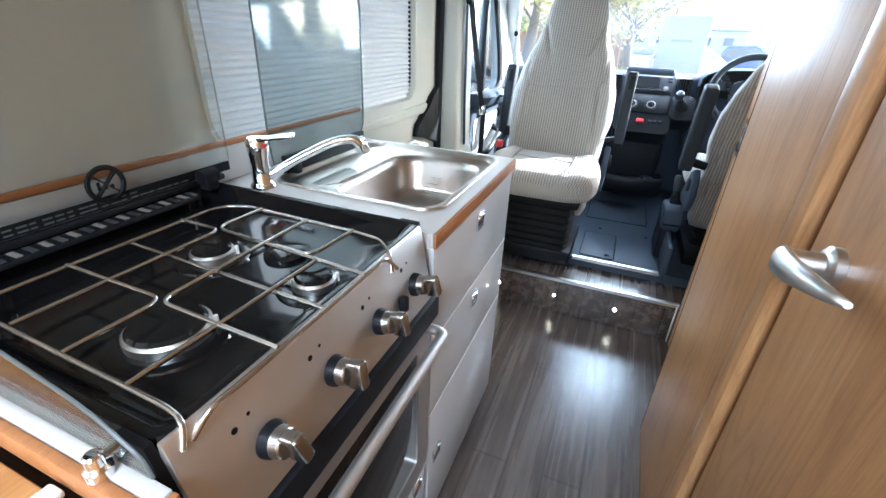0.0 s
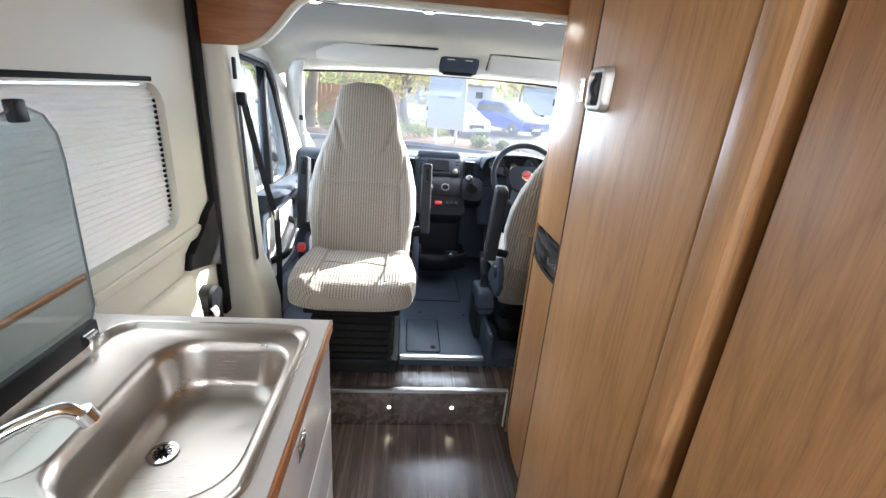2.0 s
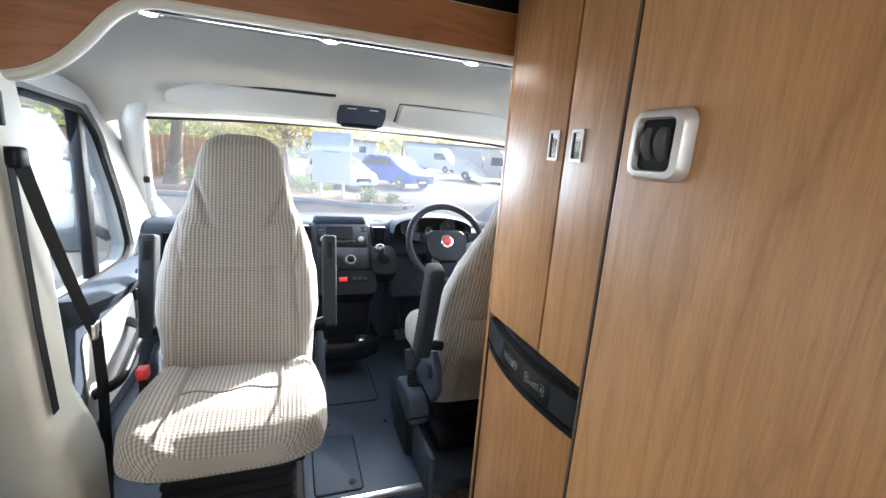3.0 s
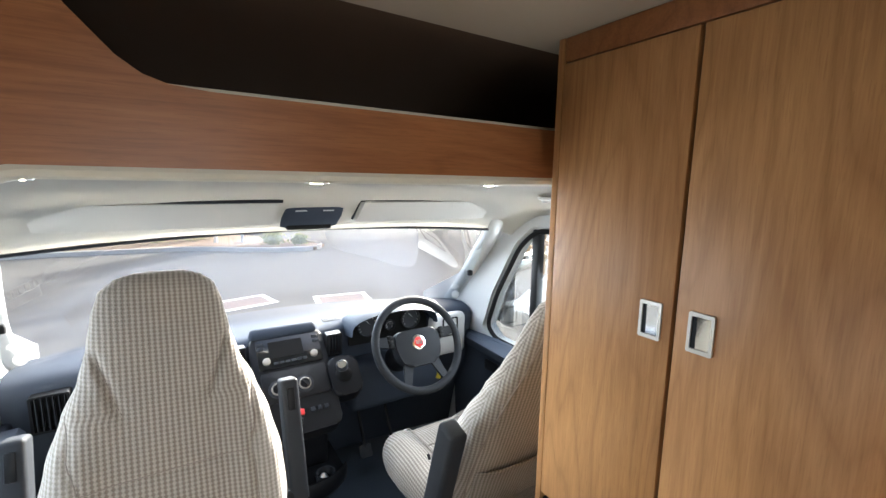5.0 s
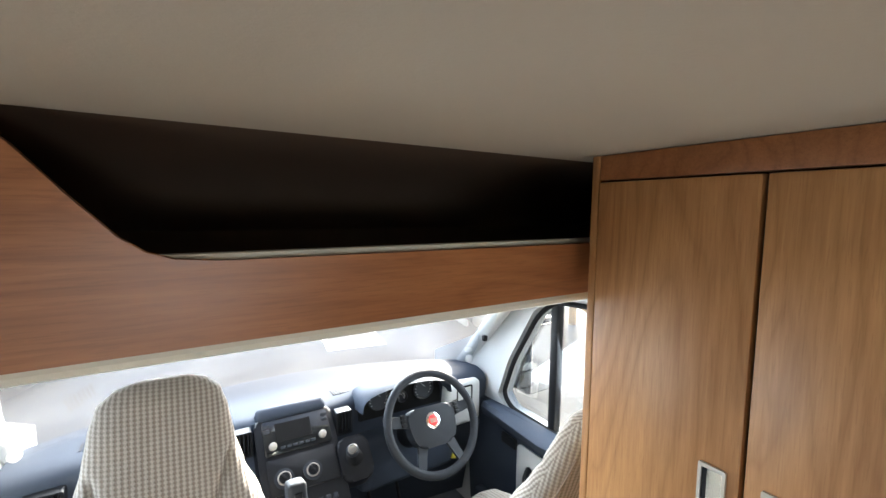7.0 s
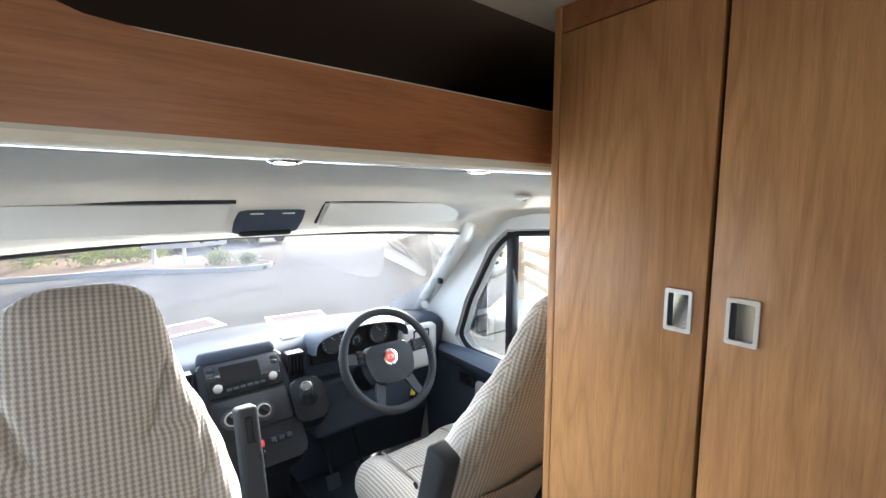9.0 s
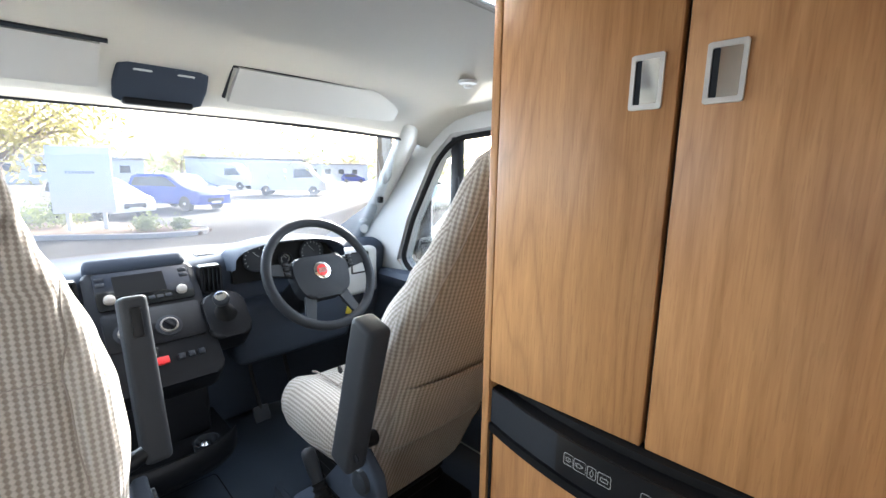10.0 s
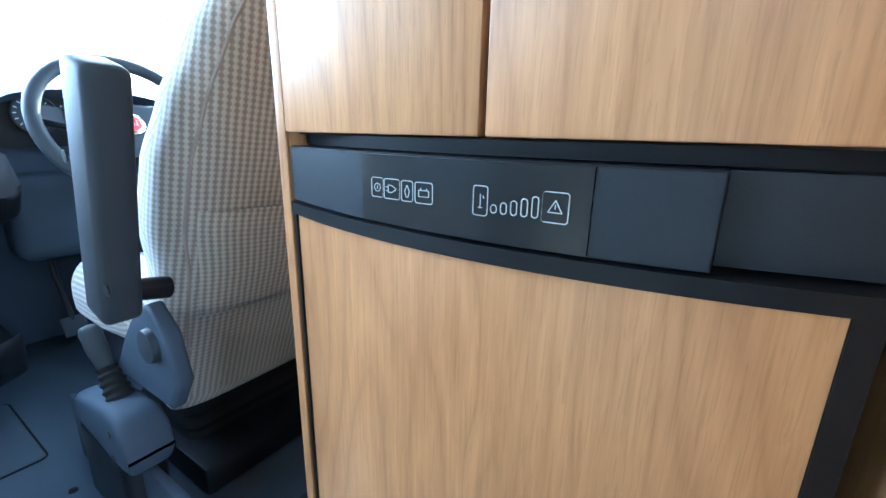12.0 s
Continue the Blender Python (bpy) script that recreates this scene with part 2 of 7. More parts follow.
WHITE = plain("white_plastic", (0.80, 0.80, 0.78), 0.35, 0, 0.03, 4.0, 200, 0.03)
RED = plain("red_plastic", (0.60, 0.03, 0.03), 0.35, 0, 0.06, 6.0, 200, 0.03)
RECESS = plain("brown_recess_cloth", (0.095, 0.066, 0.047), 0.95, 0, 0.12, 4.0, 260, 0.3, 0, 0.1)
PANEL_GLOSS = plain("satin_black_panel", (0.010, 0.0105, 0.012), 0.30, 0, 0.1, 5, 200, 0.05, 0, 0.2)
SEAM = plain("seam_thread", (0.24, 0.21, 0.185), 0.9)
SILVER = plain("silver_grey_plastic", (0.040, 0.044, 0.050), 0.7, 0.0, spec=0.1)
TAGPALE = plain("pale_pink_paper", (0.26, 0.20, 0.19), 0.8)
INK = plain("black_print", (0.006, 0.006, 0.006), 0.5, spec=0.12)
FAINT = plain("faint_print", (0.075, 0.075, 0.073), 0.6, spec=0.1)
KNOBMETAL = plain("knob_metal", (0.42, 0.40, 0.37), 0.24, 1.0, 0.05, 6.0, 300, 0.03)
SATIN = plain("satin_handle_metal", (0.52, 0.50, 0.47), 0.38, 0.5, 0.04, 6.0, 300, 0.03)
PRINT = plain("pale_print", (0.42, 0.44, 0.44), 0.5)
SCREEN = plain("black_display", (0.008, 0.009, 0.010), 0.08, 0, 0.1, 5, 100, 0.0)
TINT_GLASS = glass("grey_tinted_glass", (0.80, 0.82, 0.82), 0.03, 0.03)
LID_GLASS = glass("smoked_lid_glass", (0.76, 0.80, 0.80), 0.022, 0.05)
STRIP = plain("polished_strip_metal", (0.50, 0.50, 0.51), 0.08, 1.0, 0.02, 6.0, 200, 0.01)
RIMGREY = plain("ground_glass_edge", (0.10, 0.115, 0.115), 0.35)
CLEAR = glass("clear_glass", (0.96, 0.975, 0.97), 0.09, 0.03)
WINDSCREEN = veiled_glass()
SPOT = glow("warm_led", (1.0, 0.85, 0.62), 14.0)
LAMPGLOW = glow("bright_led", (1.0, 0.90, 0.74), 20.0)


# ---- mesh helpers ----
def thing(name, at, label, category, group="", kind=""):
    ob = new(name)
    ob.empty_display_size = 0.05
    ob.location = at
    return tagged(ob, label, category, group, kind)


def root_of(ob):
    while ob.parent:
        ob = ob.parent
    return ob


def part(name, bm, material, parent=None, label="", smooth=30):
    """Links a bmesh, built in world coordinates, as one mesh under a thing or part."""
    bmesh.ops.recalc_face_normals(bm, faces=bm.faces)
    if parent is not None:
        bmesh.ops.translate(bm, verts=bm.verts, vec=-root_of(parent).location)
    me = bpy.data.meshes.new(name)
    bm.to_mesh(me)
    bm.free()
    me.materials.append(material)
    if smooth:
        me.shade_smooth()
        me.set_sharp_from_angle(angle=radians(smooth))
    ob = new(name, me)
    ob.parent = parent
    return tagged(ob, label)


def structure(name, bm, material, label, category, smooth=30):
    ob = part(name, bm, material, None, "", smooth)
    return tagged(ob, label, category, "", "structure")


def B():
    return bmesh.new()


def box(bm, lo, hi, bev=0.003, seg=2, rot=None):
    lo, hi = Vector(lo), Vector(hi)
    made = bmesh.ops.create_cube(bm, size=1.0)["verts"]
    m = Matrix.Translation((lo + hi) / 2) @ (rot or Matrix.Identity(4)) @ Matrix.Diagonal((*(hi - lo), 1))
    bmesh.ops.transform(bm, matrix=m, verts=made)
    if bev > 0:
        edges = list({e for v in made for e in v.link_edges})
        bmesh.ops.bevel(bm, geom=edges, offset=min(bev, min(hi - lo) * 0.45), segments=seg, profile=0.5, affect="EDGES")
    return bm


def cyl(bm, a, b, r0, r1=None, seg=24):
    a, b = Vector(a), Vector(b)
    d = b - a
    m = Matrix.Translation((a + b) / 2) @ d.to_track_quat("Z", "Y").to_matrix().to_4x4()
    bmesh.ops.create_cone(bm, cap_ends=True, cap_tris=False, segments=seg, radius1=r0, radius2=r0 if r1 is None else r1, depth=d.length, matrix=m)
    return bm


def rings(bm, rows, closed=True, caps=True, uv=False):
    """Skins rows of points; every row has the same count. uv: the cloth's u and v, in metres."""
    vs = [[bm.verts.new(p) for p in row] for row in rows]
    n = len(rows[0])
    layer = bm.loops.layers.uv.verify() if uv else None
    if uv:
        us, vlen = [], [0.0]
        for row in rows:
            acc = [0.0] * (n + 1)
            for j in range(n):
                acc[j + 1] = acc[j] + (Vector(row[(j + 1) % n]) - Vector(row[j])).length
            us.append(acc)
        for a, b in zip(rows, rows[1:]):
            vlen.append(vlen[-1] + (Vector(b[0]) - Vector(a[0])).length)
    for i in range(len(rows) - 1):
        for j in range(n if closed else n - 1):
            k = (j + 1) % n
            f = bm.faces.new((vs[i][j], vs[i][k], vs[i + 1][k], vs[i + 1][j]))
            if uv:
                half, quarter = n // 2, n // 4
                for loop, (ii, jj) in zip(f.loops, ((i, j), (i, j + 1), (i + 1, j + 1), (i + 1, j))):
                    if closed:
                        anchor = 0 if j < quarter else half if j < half + quarter else n
                    else:
                        anchor = 0 if j < half else n
                    u = us[ii][jj] - us[ii][anchor]
                    loop[layer].uv = (u, vlen[ii])
    if caps and closed:
        bm.faces.new(list(reversed(vs[0])))
        bm.faces.new(vs[-1])
    return bm


def tube(bm, pts, r, seg=8, closed=False):
    """A round bar along points."""
    pts = [Vector(p) for p in pts]
    n, rows, up = len(pts), [], None
    for i, p in enumerate(pts):
        a = pts[(i - 1) % n] if closed or i else pts[0]
        b = pts[(i + 1) % n] if closed or i < n - 1 else pts[-1]
        d = (b - a).normalized()
        if up is None:
            up = d.orthogonal().normalized()
        up = (up - d * up.dot(d)).normalized()
        side = d.cross(up)
        rows.append([p + r * (math.cos(2 * math.pi * k / seg) * up + math.sin(2 * math.pi * k / seg) * side) for k in range(seg)])
    if closed:
        rows.append(rows[0])
        return rings(bm, rows, True, False)
    return rings(bm, rows)


def rounded(pts, r, n=5, closed=False):
    """Rounds the corners of a polyline."""
    pts = [Vector(p) for p in pts]
    out = []
    for i, p in enumerate(pts):
        if not closed and i in (0, len(pts) - 1):
            out.append(p)
            continue
        a, b = pts[i - 1] - p, pts[(i + 1) % len(pts)] - p
        k = min(r, a.length * 0.49, b.length * 0.49)
        pa, pb = p + a.normalized() * k, p + b.normalized() * k
        for t in range(n + 1):
            t /= n
            out.append((1 - t) ** 2 * pa + 2 * t * (1 - t) * p + t * t * pb)
    return out


def place(axis, a, b, d):
    """A point from two plane coordinates and the depth along axis."""
    return Vector({"x": (d, a, b), "y": (a, d, b), "z": (a, b, d)}[axis])


def prism(bm, poly, axis, d0, d1, bev=0.0, seg=2):
    """A flat outline given depth along an axis."""
    lo = [bm.verts.new(place(axis, a, b, d0)) for a, b in poly]
    hi = [bm.verts.new(place(axis, a, b, d1)) for a, b in poly]
    faces = [bm.faces.new(lo), bm.faces.new(list(reversed(hi)))]
    for i in range(len(poly)):
        j = (i + 1) % len(poly)
        faces.append(bm.faces.new((lo[j], lo[i], hi[i], hi[j])))
    if bev:
        rim = list({e for f in faces[:2] for e in f.edges})
        bmesh.ops.bevel(bm, geom=rim, offset=bev, segments=seg, profile=0.5, affect="EDGES")
    return bm


def rrect(a0, b0, a1, b1, r, n=6):
    """A rectangle with round corners, from the right lower corner on."""
    out = []
    for cx, cy, s in ((a1 - r, b0 + r, -90), (a1 - r, b1 - r, 0), (a0 + r, b1 - r, 90), (a0 + r, b0 + r, 180)):
        for k in range(n + 1):
            w = radians(s + 90 * k / n)
            out.append((cx + r * math.cos(w), cy + r * math.sin(w)))
    return out


def holed(bm, outer, inner, axis, d0, d1):
    """A plate with an opening; both outlines have the same count."""
    n = len(outer)
    v = [[bm.verts.new(place(axis, a, b, d)) for a, b in o] for d in (d0, d1) for o in (outer, inner)]
    for i in range(n):
        j = (i + 1) % n
        bm.faces.new((v[0][i], v[0][j], v[1][j], v[1][i]))
        bm.faces.new((v[2][j], v[2][i], v[3][i], v[3][j]))
        bm.faces.new((v[0][j], v[0][i], v[2][i], v[2][j]))
        bm.faces.new((v[1][i], v[1][j], v[3][j], v[3][i]))
    return bm


def turned(bm, base, direction, profile, seg=24):
    """A turned body: profile rows of (distance along the axis, radius)."""
    base, d = Vector(base), Vector(direction).normalized()
    u = d.orthogonal().normalized()
    w = d.cross(u)
    rows = [[base + d * h + max(r, 1e-4) * (math.cos(2 * math.pi * k / seg) * u + math.sin(2 * math.pi * k / seg) * w) for k in range(seg)] for h, r in profile]
    return rings(bm, rows)


def curve_between(xs, ys, t):
    """Smooth steps between rows of numbers."""
    for i in range(len(xs) - 1):
        if t <= xs[i + 1]:
            k = max(0.0, min(1.0, (t - xs[i]) / (xs[i + 1] - xs[i])))
            k = k * k * (3 - 2 * k) * 0.5 + k * 0.5
            return ys[i] + (ys[i + 1] - ys[i]) * k
    return ys[-1]


def written(name, text, size, m, material, parent=None, depth=0.0004):
    """Lettering in the built-in font, as a mesh."""
    cu = bpy.data.curves.new(name, "FONT")
    cu.body, cu.size, cu.extrude, cu.align_x, cu.align_y = text, size, depth, "CENTER", "CENTER"
    cu.resolution_u = 2
    tmp = bpy.data.objects.new(name, cu)
    me = bpy.data.meshes.new_from_object(tmp)
    bpy.data.objects.remove(tmp)
    bpy.data.curves.remove(cu)
    me.transform(m)
    if parent is not None:
        me.transform(Matrix.Translation(-root_of(parent).location))
    me.materials.clear()
    me.materials.append(material)
    ob = new(name, me)
    ob.parent = parent
    return ob


# ---- the setting ----
CEIL_Z, REAR_Y, LEFT_X, RIGHT_X, MID_X = 1.933, -1.6, 0.14, 1.98, 1.06
WT_X, WT_Z, WARD_X, CABIN_X, CABIN_Y, OVER_Y = 0.671, 0.902, 1.311, 1.200, 1.738, 2.338

bm = B()
box(bm, (0.05, REAR_Y, -0.04), (2.05, 2.318, 0.0), 0)
structure("floor", bm, FLOOR, "dark grey-brown wood-look vinyl floor of the living area", "floor")
bm = B()
box(bm, (0.05, 2.322, -0.04), (2.05, 2.50, 0.189), 0.004)
structure("floor_step", bm, FLOOR, "wood-look vinyl step up to the cab", "step")
bm = B()
box(bm, (0.05, 2.502, -0.04), (2.05, 3.95, 0.232), 0)
structure("floor_cab", bm, CABMAT, "blue-grey rubber cab floor behind the step", "floor")

bm = B()
# opening added for the unseen rooflight
rl_in = rrect(0.68, -0.60, 1.18, -0.10, 0.04)
rl_out = rrect(0.10, REAR_Y, 2.02, 2.36, 0.002)
holed(bm, rl_out, rl_in, "z", CEIL_Z, CEIL_Z + 0.03)
structure("ceiling", bm, CEIL, "beige fabric-lined ceiling", "ceiling")

# wall with the long window
WIN = (1.147, 0.968, 2.115, 1.388)
bm = B()
win_in = rrect(WIN[0], WIN[1], WIN[2], WIN[3], 0.07)
win_out = rrect(REAR_Y, -0.02, 2.335, CEIL_Z + 0.01, 0.002)
holed(bm, win_out, win_in, "x", LEFT_X - 0.05, LEFT_X)
structure("wall_window_side", bm, CREAM, "cream moulded van side wall round the long window", "wall")
bm = B()
holed(bm, rrect(0.05, -0.02, 2.05, CEIL_Z + 0.01, 0.002), rrect(0.35, 0.95, 1.1, 1.5, 0.06), "y", REAR_Y - 0.05, REAR_Y)
structure("wall_rear", bm, CREAM, "unseen cream lined rear wall with an added window opening", "wall")
bm = B()
box(bm, (RIGHT_X, REAR_Y, -0.02), (RIGHT_X + 0.05, 2.60, CEIL_Z + 0.01), 0)
structure("wall_far_side", bm, CREAM, "cream lined van side wall behind the cabinets", "wall")

# window: gasket, pleated blind and its rails
w1 = thing("window_1", (LEFT_X, 1.55, 0.968), "long van window with its white pleated blind pulled shut", "window", "", "structure")
bm = B()
holed(bm, rrect(WIN[0] - .003, WIN[1] - .003, WIN[2] + .003, WIN[3] + .003, 0.073), rrect(WIN[0] + .006, WIN[1] + .003, WIN[2] - .006, WIN[3] - .010, 0.064), "x", LEFT_X - 0.03, LEFT_X + 0.004)
part("gasket", bm, CREAM, w1, "cream moulded window surround")
# dark strip added behind the pleats in place of their scalloped shade
bm = B()
box(bm, (LEFT_X - 0.0225, WIN[2] - .016, WIN[1] + .05), (LEFT_X - 0.0185, WIN[2] - .005, WIN[3] - .05), 0)
part("scallop_shade", bm, RUBBER, w1, "dark strip standing in for shade between the blind's end pleats")
bm = B()
box(bm, (LEFT_X - 0.012, WIN[0] + .05, WIN[3] - .006), (LEFT_X + 0.008, WIN[2] - .055, WIN[3] + .006), 0.003)
part("top_seal", bm, RUBBER, w1, "black rubber seal along the top")
bm = B()
n_pl, z0, z1 = 54, WIN[1] + 0.004, WIN[3] - 0.012
row0, row1 = [], []
for i in range(n_pl + 1):
    z = z0 + (z1 - z0) * i / n_pl
    x = LEFT_X - 0.026 + (0.011 if i % 2 else 0.0)
    row0.append((x, WIN[0] + .004, z)), row1.append((x, WIN[2] - .004, z))
rings(bm, [row0, row1], False, False)
part("pleated_blind", bm, BLIND, w1, "white pleated blind", smooth=0)
bm = B()
box(bm, (LEFT_X - 0.035, WIN[0] + .06, WIN[3] - .020), (LEFT_X - 0.008, WIN[2] - .05, WIN[3] - .010), 0.002)
part("blind_rail", bm, ALLOY, w1, "bright rail of the blind")
bm = B()
box(bm, (LEFT_X - 0.05, WIN[0] + .005, WIN[1] + .005), (LEFT_X - 0.045, WIN[2] - .005, WIN[3] - .005), 0)
ob = part("pane", bm, TINT_GLASS, w1)
ob.visible_shadow = False

# dark seal strip and lower panel by the step
bm = B()
box(bm, (LEFT_X, 2.299, 0.55), (LEFT_X + 0.022, 2.345, 1.90), 0.006)
structure("trim_seal", bm, RUBBER, "black vertical rubber seal on the side wall", "trim")
bm = B()
prism(bm, [(1.70, 0.0), (2.115, 0.0), (2.115, 0.66), (2.100, 0.79), (2.085, 0.815), (1.70, 0.815)], "x", LEFT_X, LEFT_X + 0.025, 0.008, 3)
structure("trim_lower_panel", bm, CREAM, "cream lower side panel by the step", "trim", 40)
bm = B()
prism(bm, [(1.70, 0.905), (2.20, 0.905), (2.225, 0.93), (2.20, 0.945), (1.70, 0.93)], "x", LEFT_X - 0.002, LEFT_X + 0.012, 0.005, 3)
structure("trim_wall_ridge", bm, CREAM, "cream pressed ridge below the long window", "trim", 50)
bm = B()
prism(bm, [(2.296, 1.00), (2.235, 0.968), (2.200, 0.922), (2.105, 0.875), (2.085, 0.825), (2.20, 0.805), (2.296, 0.76)], "x", LEFT_X, LEFT_X + 0.026, 0.006, 2)
structure("trim_pillar_filler", bm, BLACK, "black plastic filler at the foot of the side wall seal", "trim", 40)
reel = thing("belt_reel", (LEFT_X, 2.2, 0.45), "black seat belt reel low on the side wall", "belt reel")
bm = B()
turned(bm, (LEFT_X, 2.185, 0.675), (1, 0, 0), [(0, 0.052), (0.035, 0.052), (0.046, 0.044), (0.047, 0.02)], 24)
box(bm, (LEFT_X, 2.135, 0.46), (LEFT_X + 0.034, 2.250, 0.66), 0.01)
part("housing", bm, BLACK, reel)
bm = B()
rows = []
for k in range(11):
    z = 0.665 - 0.018 * k
    x, y = LEFT_X + 0.042 + 0.006 * math.sin(1.1 * k), 2.150 + 0.004 * k + 0.005 * math.sin(0.8 * k)
    rows.append([(x, y - 0.018, z), (x + 0.010, y, z + 0.003), (x + 0.002, y + 0.018, z), (x - 0.004, y, z)])
rings(bm, rows)
part("label_strip", bm, TAGPALE, reel, "crumpled pale pink label hanging from the reel", 60)

# overcab fascia with its swept lower edge
bm = B()
over = [(0.142, 1.931), (0.50, 1.931), (0.541, 1.896), (0.58, 1.848), (0.619, 1.801), (0.644, 1.783), (0.671, 1.774), (0.72, 1.772), (1.97, 1.772),
        (1.97, 1.673), (0.51, 1.673), (0.47, 1.655), (0.437, 1.626), (0.395, 1.575), (0.354, 1.536), (0.31, 1.512), (0.274, 1.503), (0.142, 1.499)]
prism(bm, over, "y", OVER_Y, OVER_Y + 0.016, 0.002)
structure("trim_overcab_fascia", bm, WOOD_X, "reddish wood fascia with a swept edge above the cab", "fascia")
bm = B()
edge = rounded([(x, 0, z) for x, z in over[9:17]], 0.03)
rows = []
for i, p in enumerate(edge):
    q, r = edge[max(0, i - 1)], edge[min(len(edge) - 1, i + 1)]
    d = (r - q).normalized()
    down = Vector((d.z, 0, -d.x)) if d.x > 0 else Vector((-d.z, 0, d.x))
    rows.append([p + down * h + Vector((0, OVER_Y + a, 0)) for a, h in ((0.001, 0.0005), (-0.001, 0.007), (0.002, 0.014), (0.009, 0.018), (0.030, 0.018), (0.037, 0.014), (0.040, 0.007), (0.040, 0.0005))])
rings(bm, rows)
structure("trim_overcab_edge", bm, CREAM, "cream moulded edge under the overcab fascia", "trim")
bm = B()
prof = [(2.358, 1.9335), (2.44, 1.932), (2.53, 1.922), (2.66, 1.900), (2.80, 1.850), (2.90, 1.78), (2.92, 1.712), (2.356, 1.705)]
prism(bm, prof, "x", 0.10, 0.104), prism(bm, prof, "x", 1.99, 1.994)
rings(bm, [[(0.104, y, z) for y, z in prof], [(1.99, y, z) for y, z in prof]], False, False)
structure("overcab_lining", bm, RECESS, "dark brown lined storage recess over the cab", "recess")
bm = B()
box(bm, (0.60, OVER_Y + 0.018, 1.715), (1.97, OVER_Y + 0.034, 1.780), 0.003)
structure("trim_overcab_lip", bm, CREAM, "cream lip behind the overcab fascia", "trim")

# cab headlining, curved down towards the doors and the windscreen
bm = B()
prof_h = [(2.356, 1.692), (2.50, 1.692), (2.70, 1.672), (2.90, 1.640), (3.03, 1.603), (3.10, 1.565), (3.17, 1.515), (3.205, 1.487)]
rows = []
for i in range(25):
    u = -1 + i / 12
    rows.append([(MID_X + 0.90 * u, y - 0.075 * abs(u) ** 3 * max(0, (y - 2.6) / 0.6), z - (0.15 * (1 - 0.75 * (y - 2.35) / .86)) * abs(u) ** 7 - 0.018 * u * u) for y, z in prof_h])
rings(bm, rows, False, False)
bmesh.ops.solidify(bm, geom=bm.faces[:], thickness=-0.02)
structure("ceiling_cab", bm, HEADLINER, "pale grey moulded cab headlining", "ceiling", 60)

# washroom wall, post and door
bm = B()
box(bm, (CABIN_X, 1.30, 0.0), (CABIN_X + 0.022, CABIN_Y, CEIL_Z - 0.001), 0.006, 3)
box(bm, (CABIN_X + 0.022, CABIN_Y - 0.018, 0.0), (1.98, CABIN_Y, CEIL_Z - 0.001), 0.002)
structure("wall_washroom", bm, WOOD, "cherry-wood washroom panel", "wall")
bm = B()
poly = [(CABIN_X + 0.045, 1.298), (CABIN_X + 0.001, 1.298), (CABIN_X - 0.002, 1.295), (CABIN_X - 0.005, 1.288), (CABIN_X - 0.006, 1.270), (CABIN_X - 0.005, 1.252), (CABIN_X - 0.001, 1.243), (CABIN_X + 0.007, 1.238), (CABIN_X + 0.045, 1.237)]
prism(bm, poly, "z", 0.0, CEIL_Z - 0.001)
structure("trim_washroom_post", bm, WOOD, "rounded wooden door post of the washroom", "door post")
bm = B()
box(bm, (CABIN_X + 0.034, 1.190, 0.0), (CABIN_X + 0.044, 1.2365, CEIL_Z - 0.002), 0)
structure("trim_door_rebate", bm, DARKLINE, "dark rebate beside the washroom door", "trim")
bm = B()
box(bm, (CABIN_X + 0.015, REAR_Y, 0.0), (CABIN_X + 0.04, 0.60, CEIL_Z - 0.001), 0.002)
structure("wall_washroom_rear", bm, WOOD, "cherry-wood panel behind the washroom door", "wall")
d1 = thing("door_1", (CABIN_X, 0.9, 0.02), "closed cherry-wood washroom door with a satin lever handle", "door", "", "structure")
bm = B()
box(bm, (CABIN_X + 0.010, 0.61, 0.02), (CABIN_X + 0.032, 1.212, 1.90), 0.004, 3)
part("door_leaf", bm, WOOD_DOOR, d1)
bm = B()
turned(bm, (CABIN_X + 0.010, 1.126, 0.966), (-1, 0, 0), [(0, 0.026), (0.011, 0.026), (0.015, 0.022), (0.017, 0.016), (0.047, 0.015), (0.057, 0.014)], 28)
part("handle_rose", bm, ALLOY, d1, "satin aluminium handle rose")
bm = B()
lev = [((CABIN_X - 0.040, 1.138, 0.964), 0.009, 0.008), ((CABIN_X - 0.045, 1.131, 0.964), 0.017, 0.013), ((CABIN_X - 0.049, 1.116, 0.965), 0.0185, 0.014), ((CABIN_X - 0.051, 1.092, 0.969), 0.017, 0.013), ((CABIN_X - 0.051, 1.062, 0.975), 0.0145, 0.011), ((CABIN_X - 0.048, 1.030, 0.981), 0.0115, 0.009), ((CABIN_X - 0.040, 1.002, 0.984), 0.008, 0.007), ((CABIN_X - 0.031, 0.986, 0.985), 0.004, 0.004)]
rings(bm, [[(p[0] + b * math.cos(w), p[1] + 0.3 * a * math.sin(w), p[2] + a * math.sin(w)) for w in [2 * math.pi * k / 16 for k in range(16)]] for p, a, b in lev])
part("lever", bm, ALLOY, d1, "curved satin aluminium lever", 60)


# ---- kitchen along the window wall ----
bm = B()
holed(bm, rrect(0.142, 1.113, WT_X - 0.006, 1.676, 0.006), rrect(0.232, 1.205, 0.628, 1.640, 0.045), "z", WT_Z - 0.028, WT_Z)
worktop = tagged(part("worktop", bm, LAMINATE), "pale laminate worktop with an orange wooden edge", "worktop")
bm = B()
box(bm, (WT_X - 0.006, 1.113, WT_Z - 0.030), (WT_X, 1.676, WT_Z - 0.001), 0.002)
part("front_edging", bm, WOOD_EDGE, worktop, "orange-brown wooden edge strip")
bm = B()
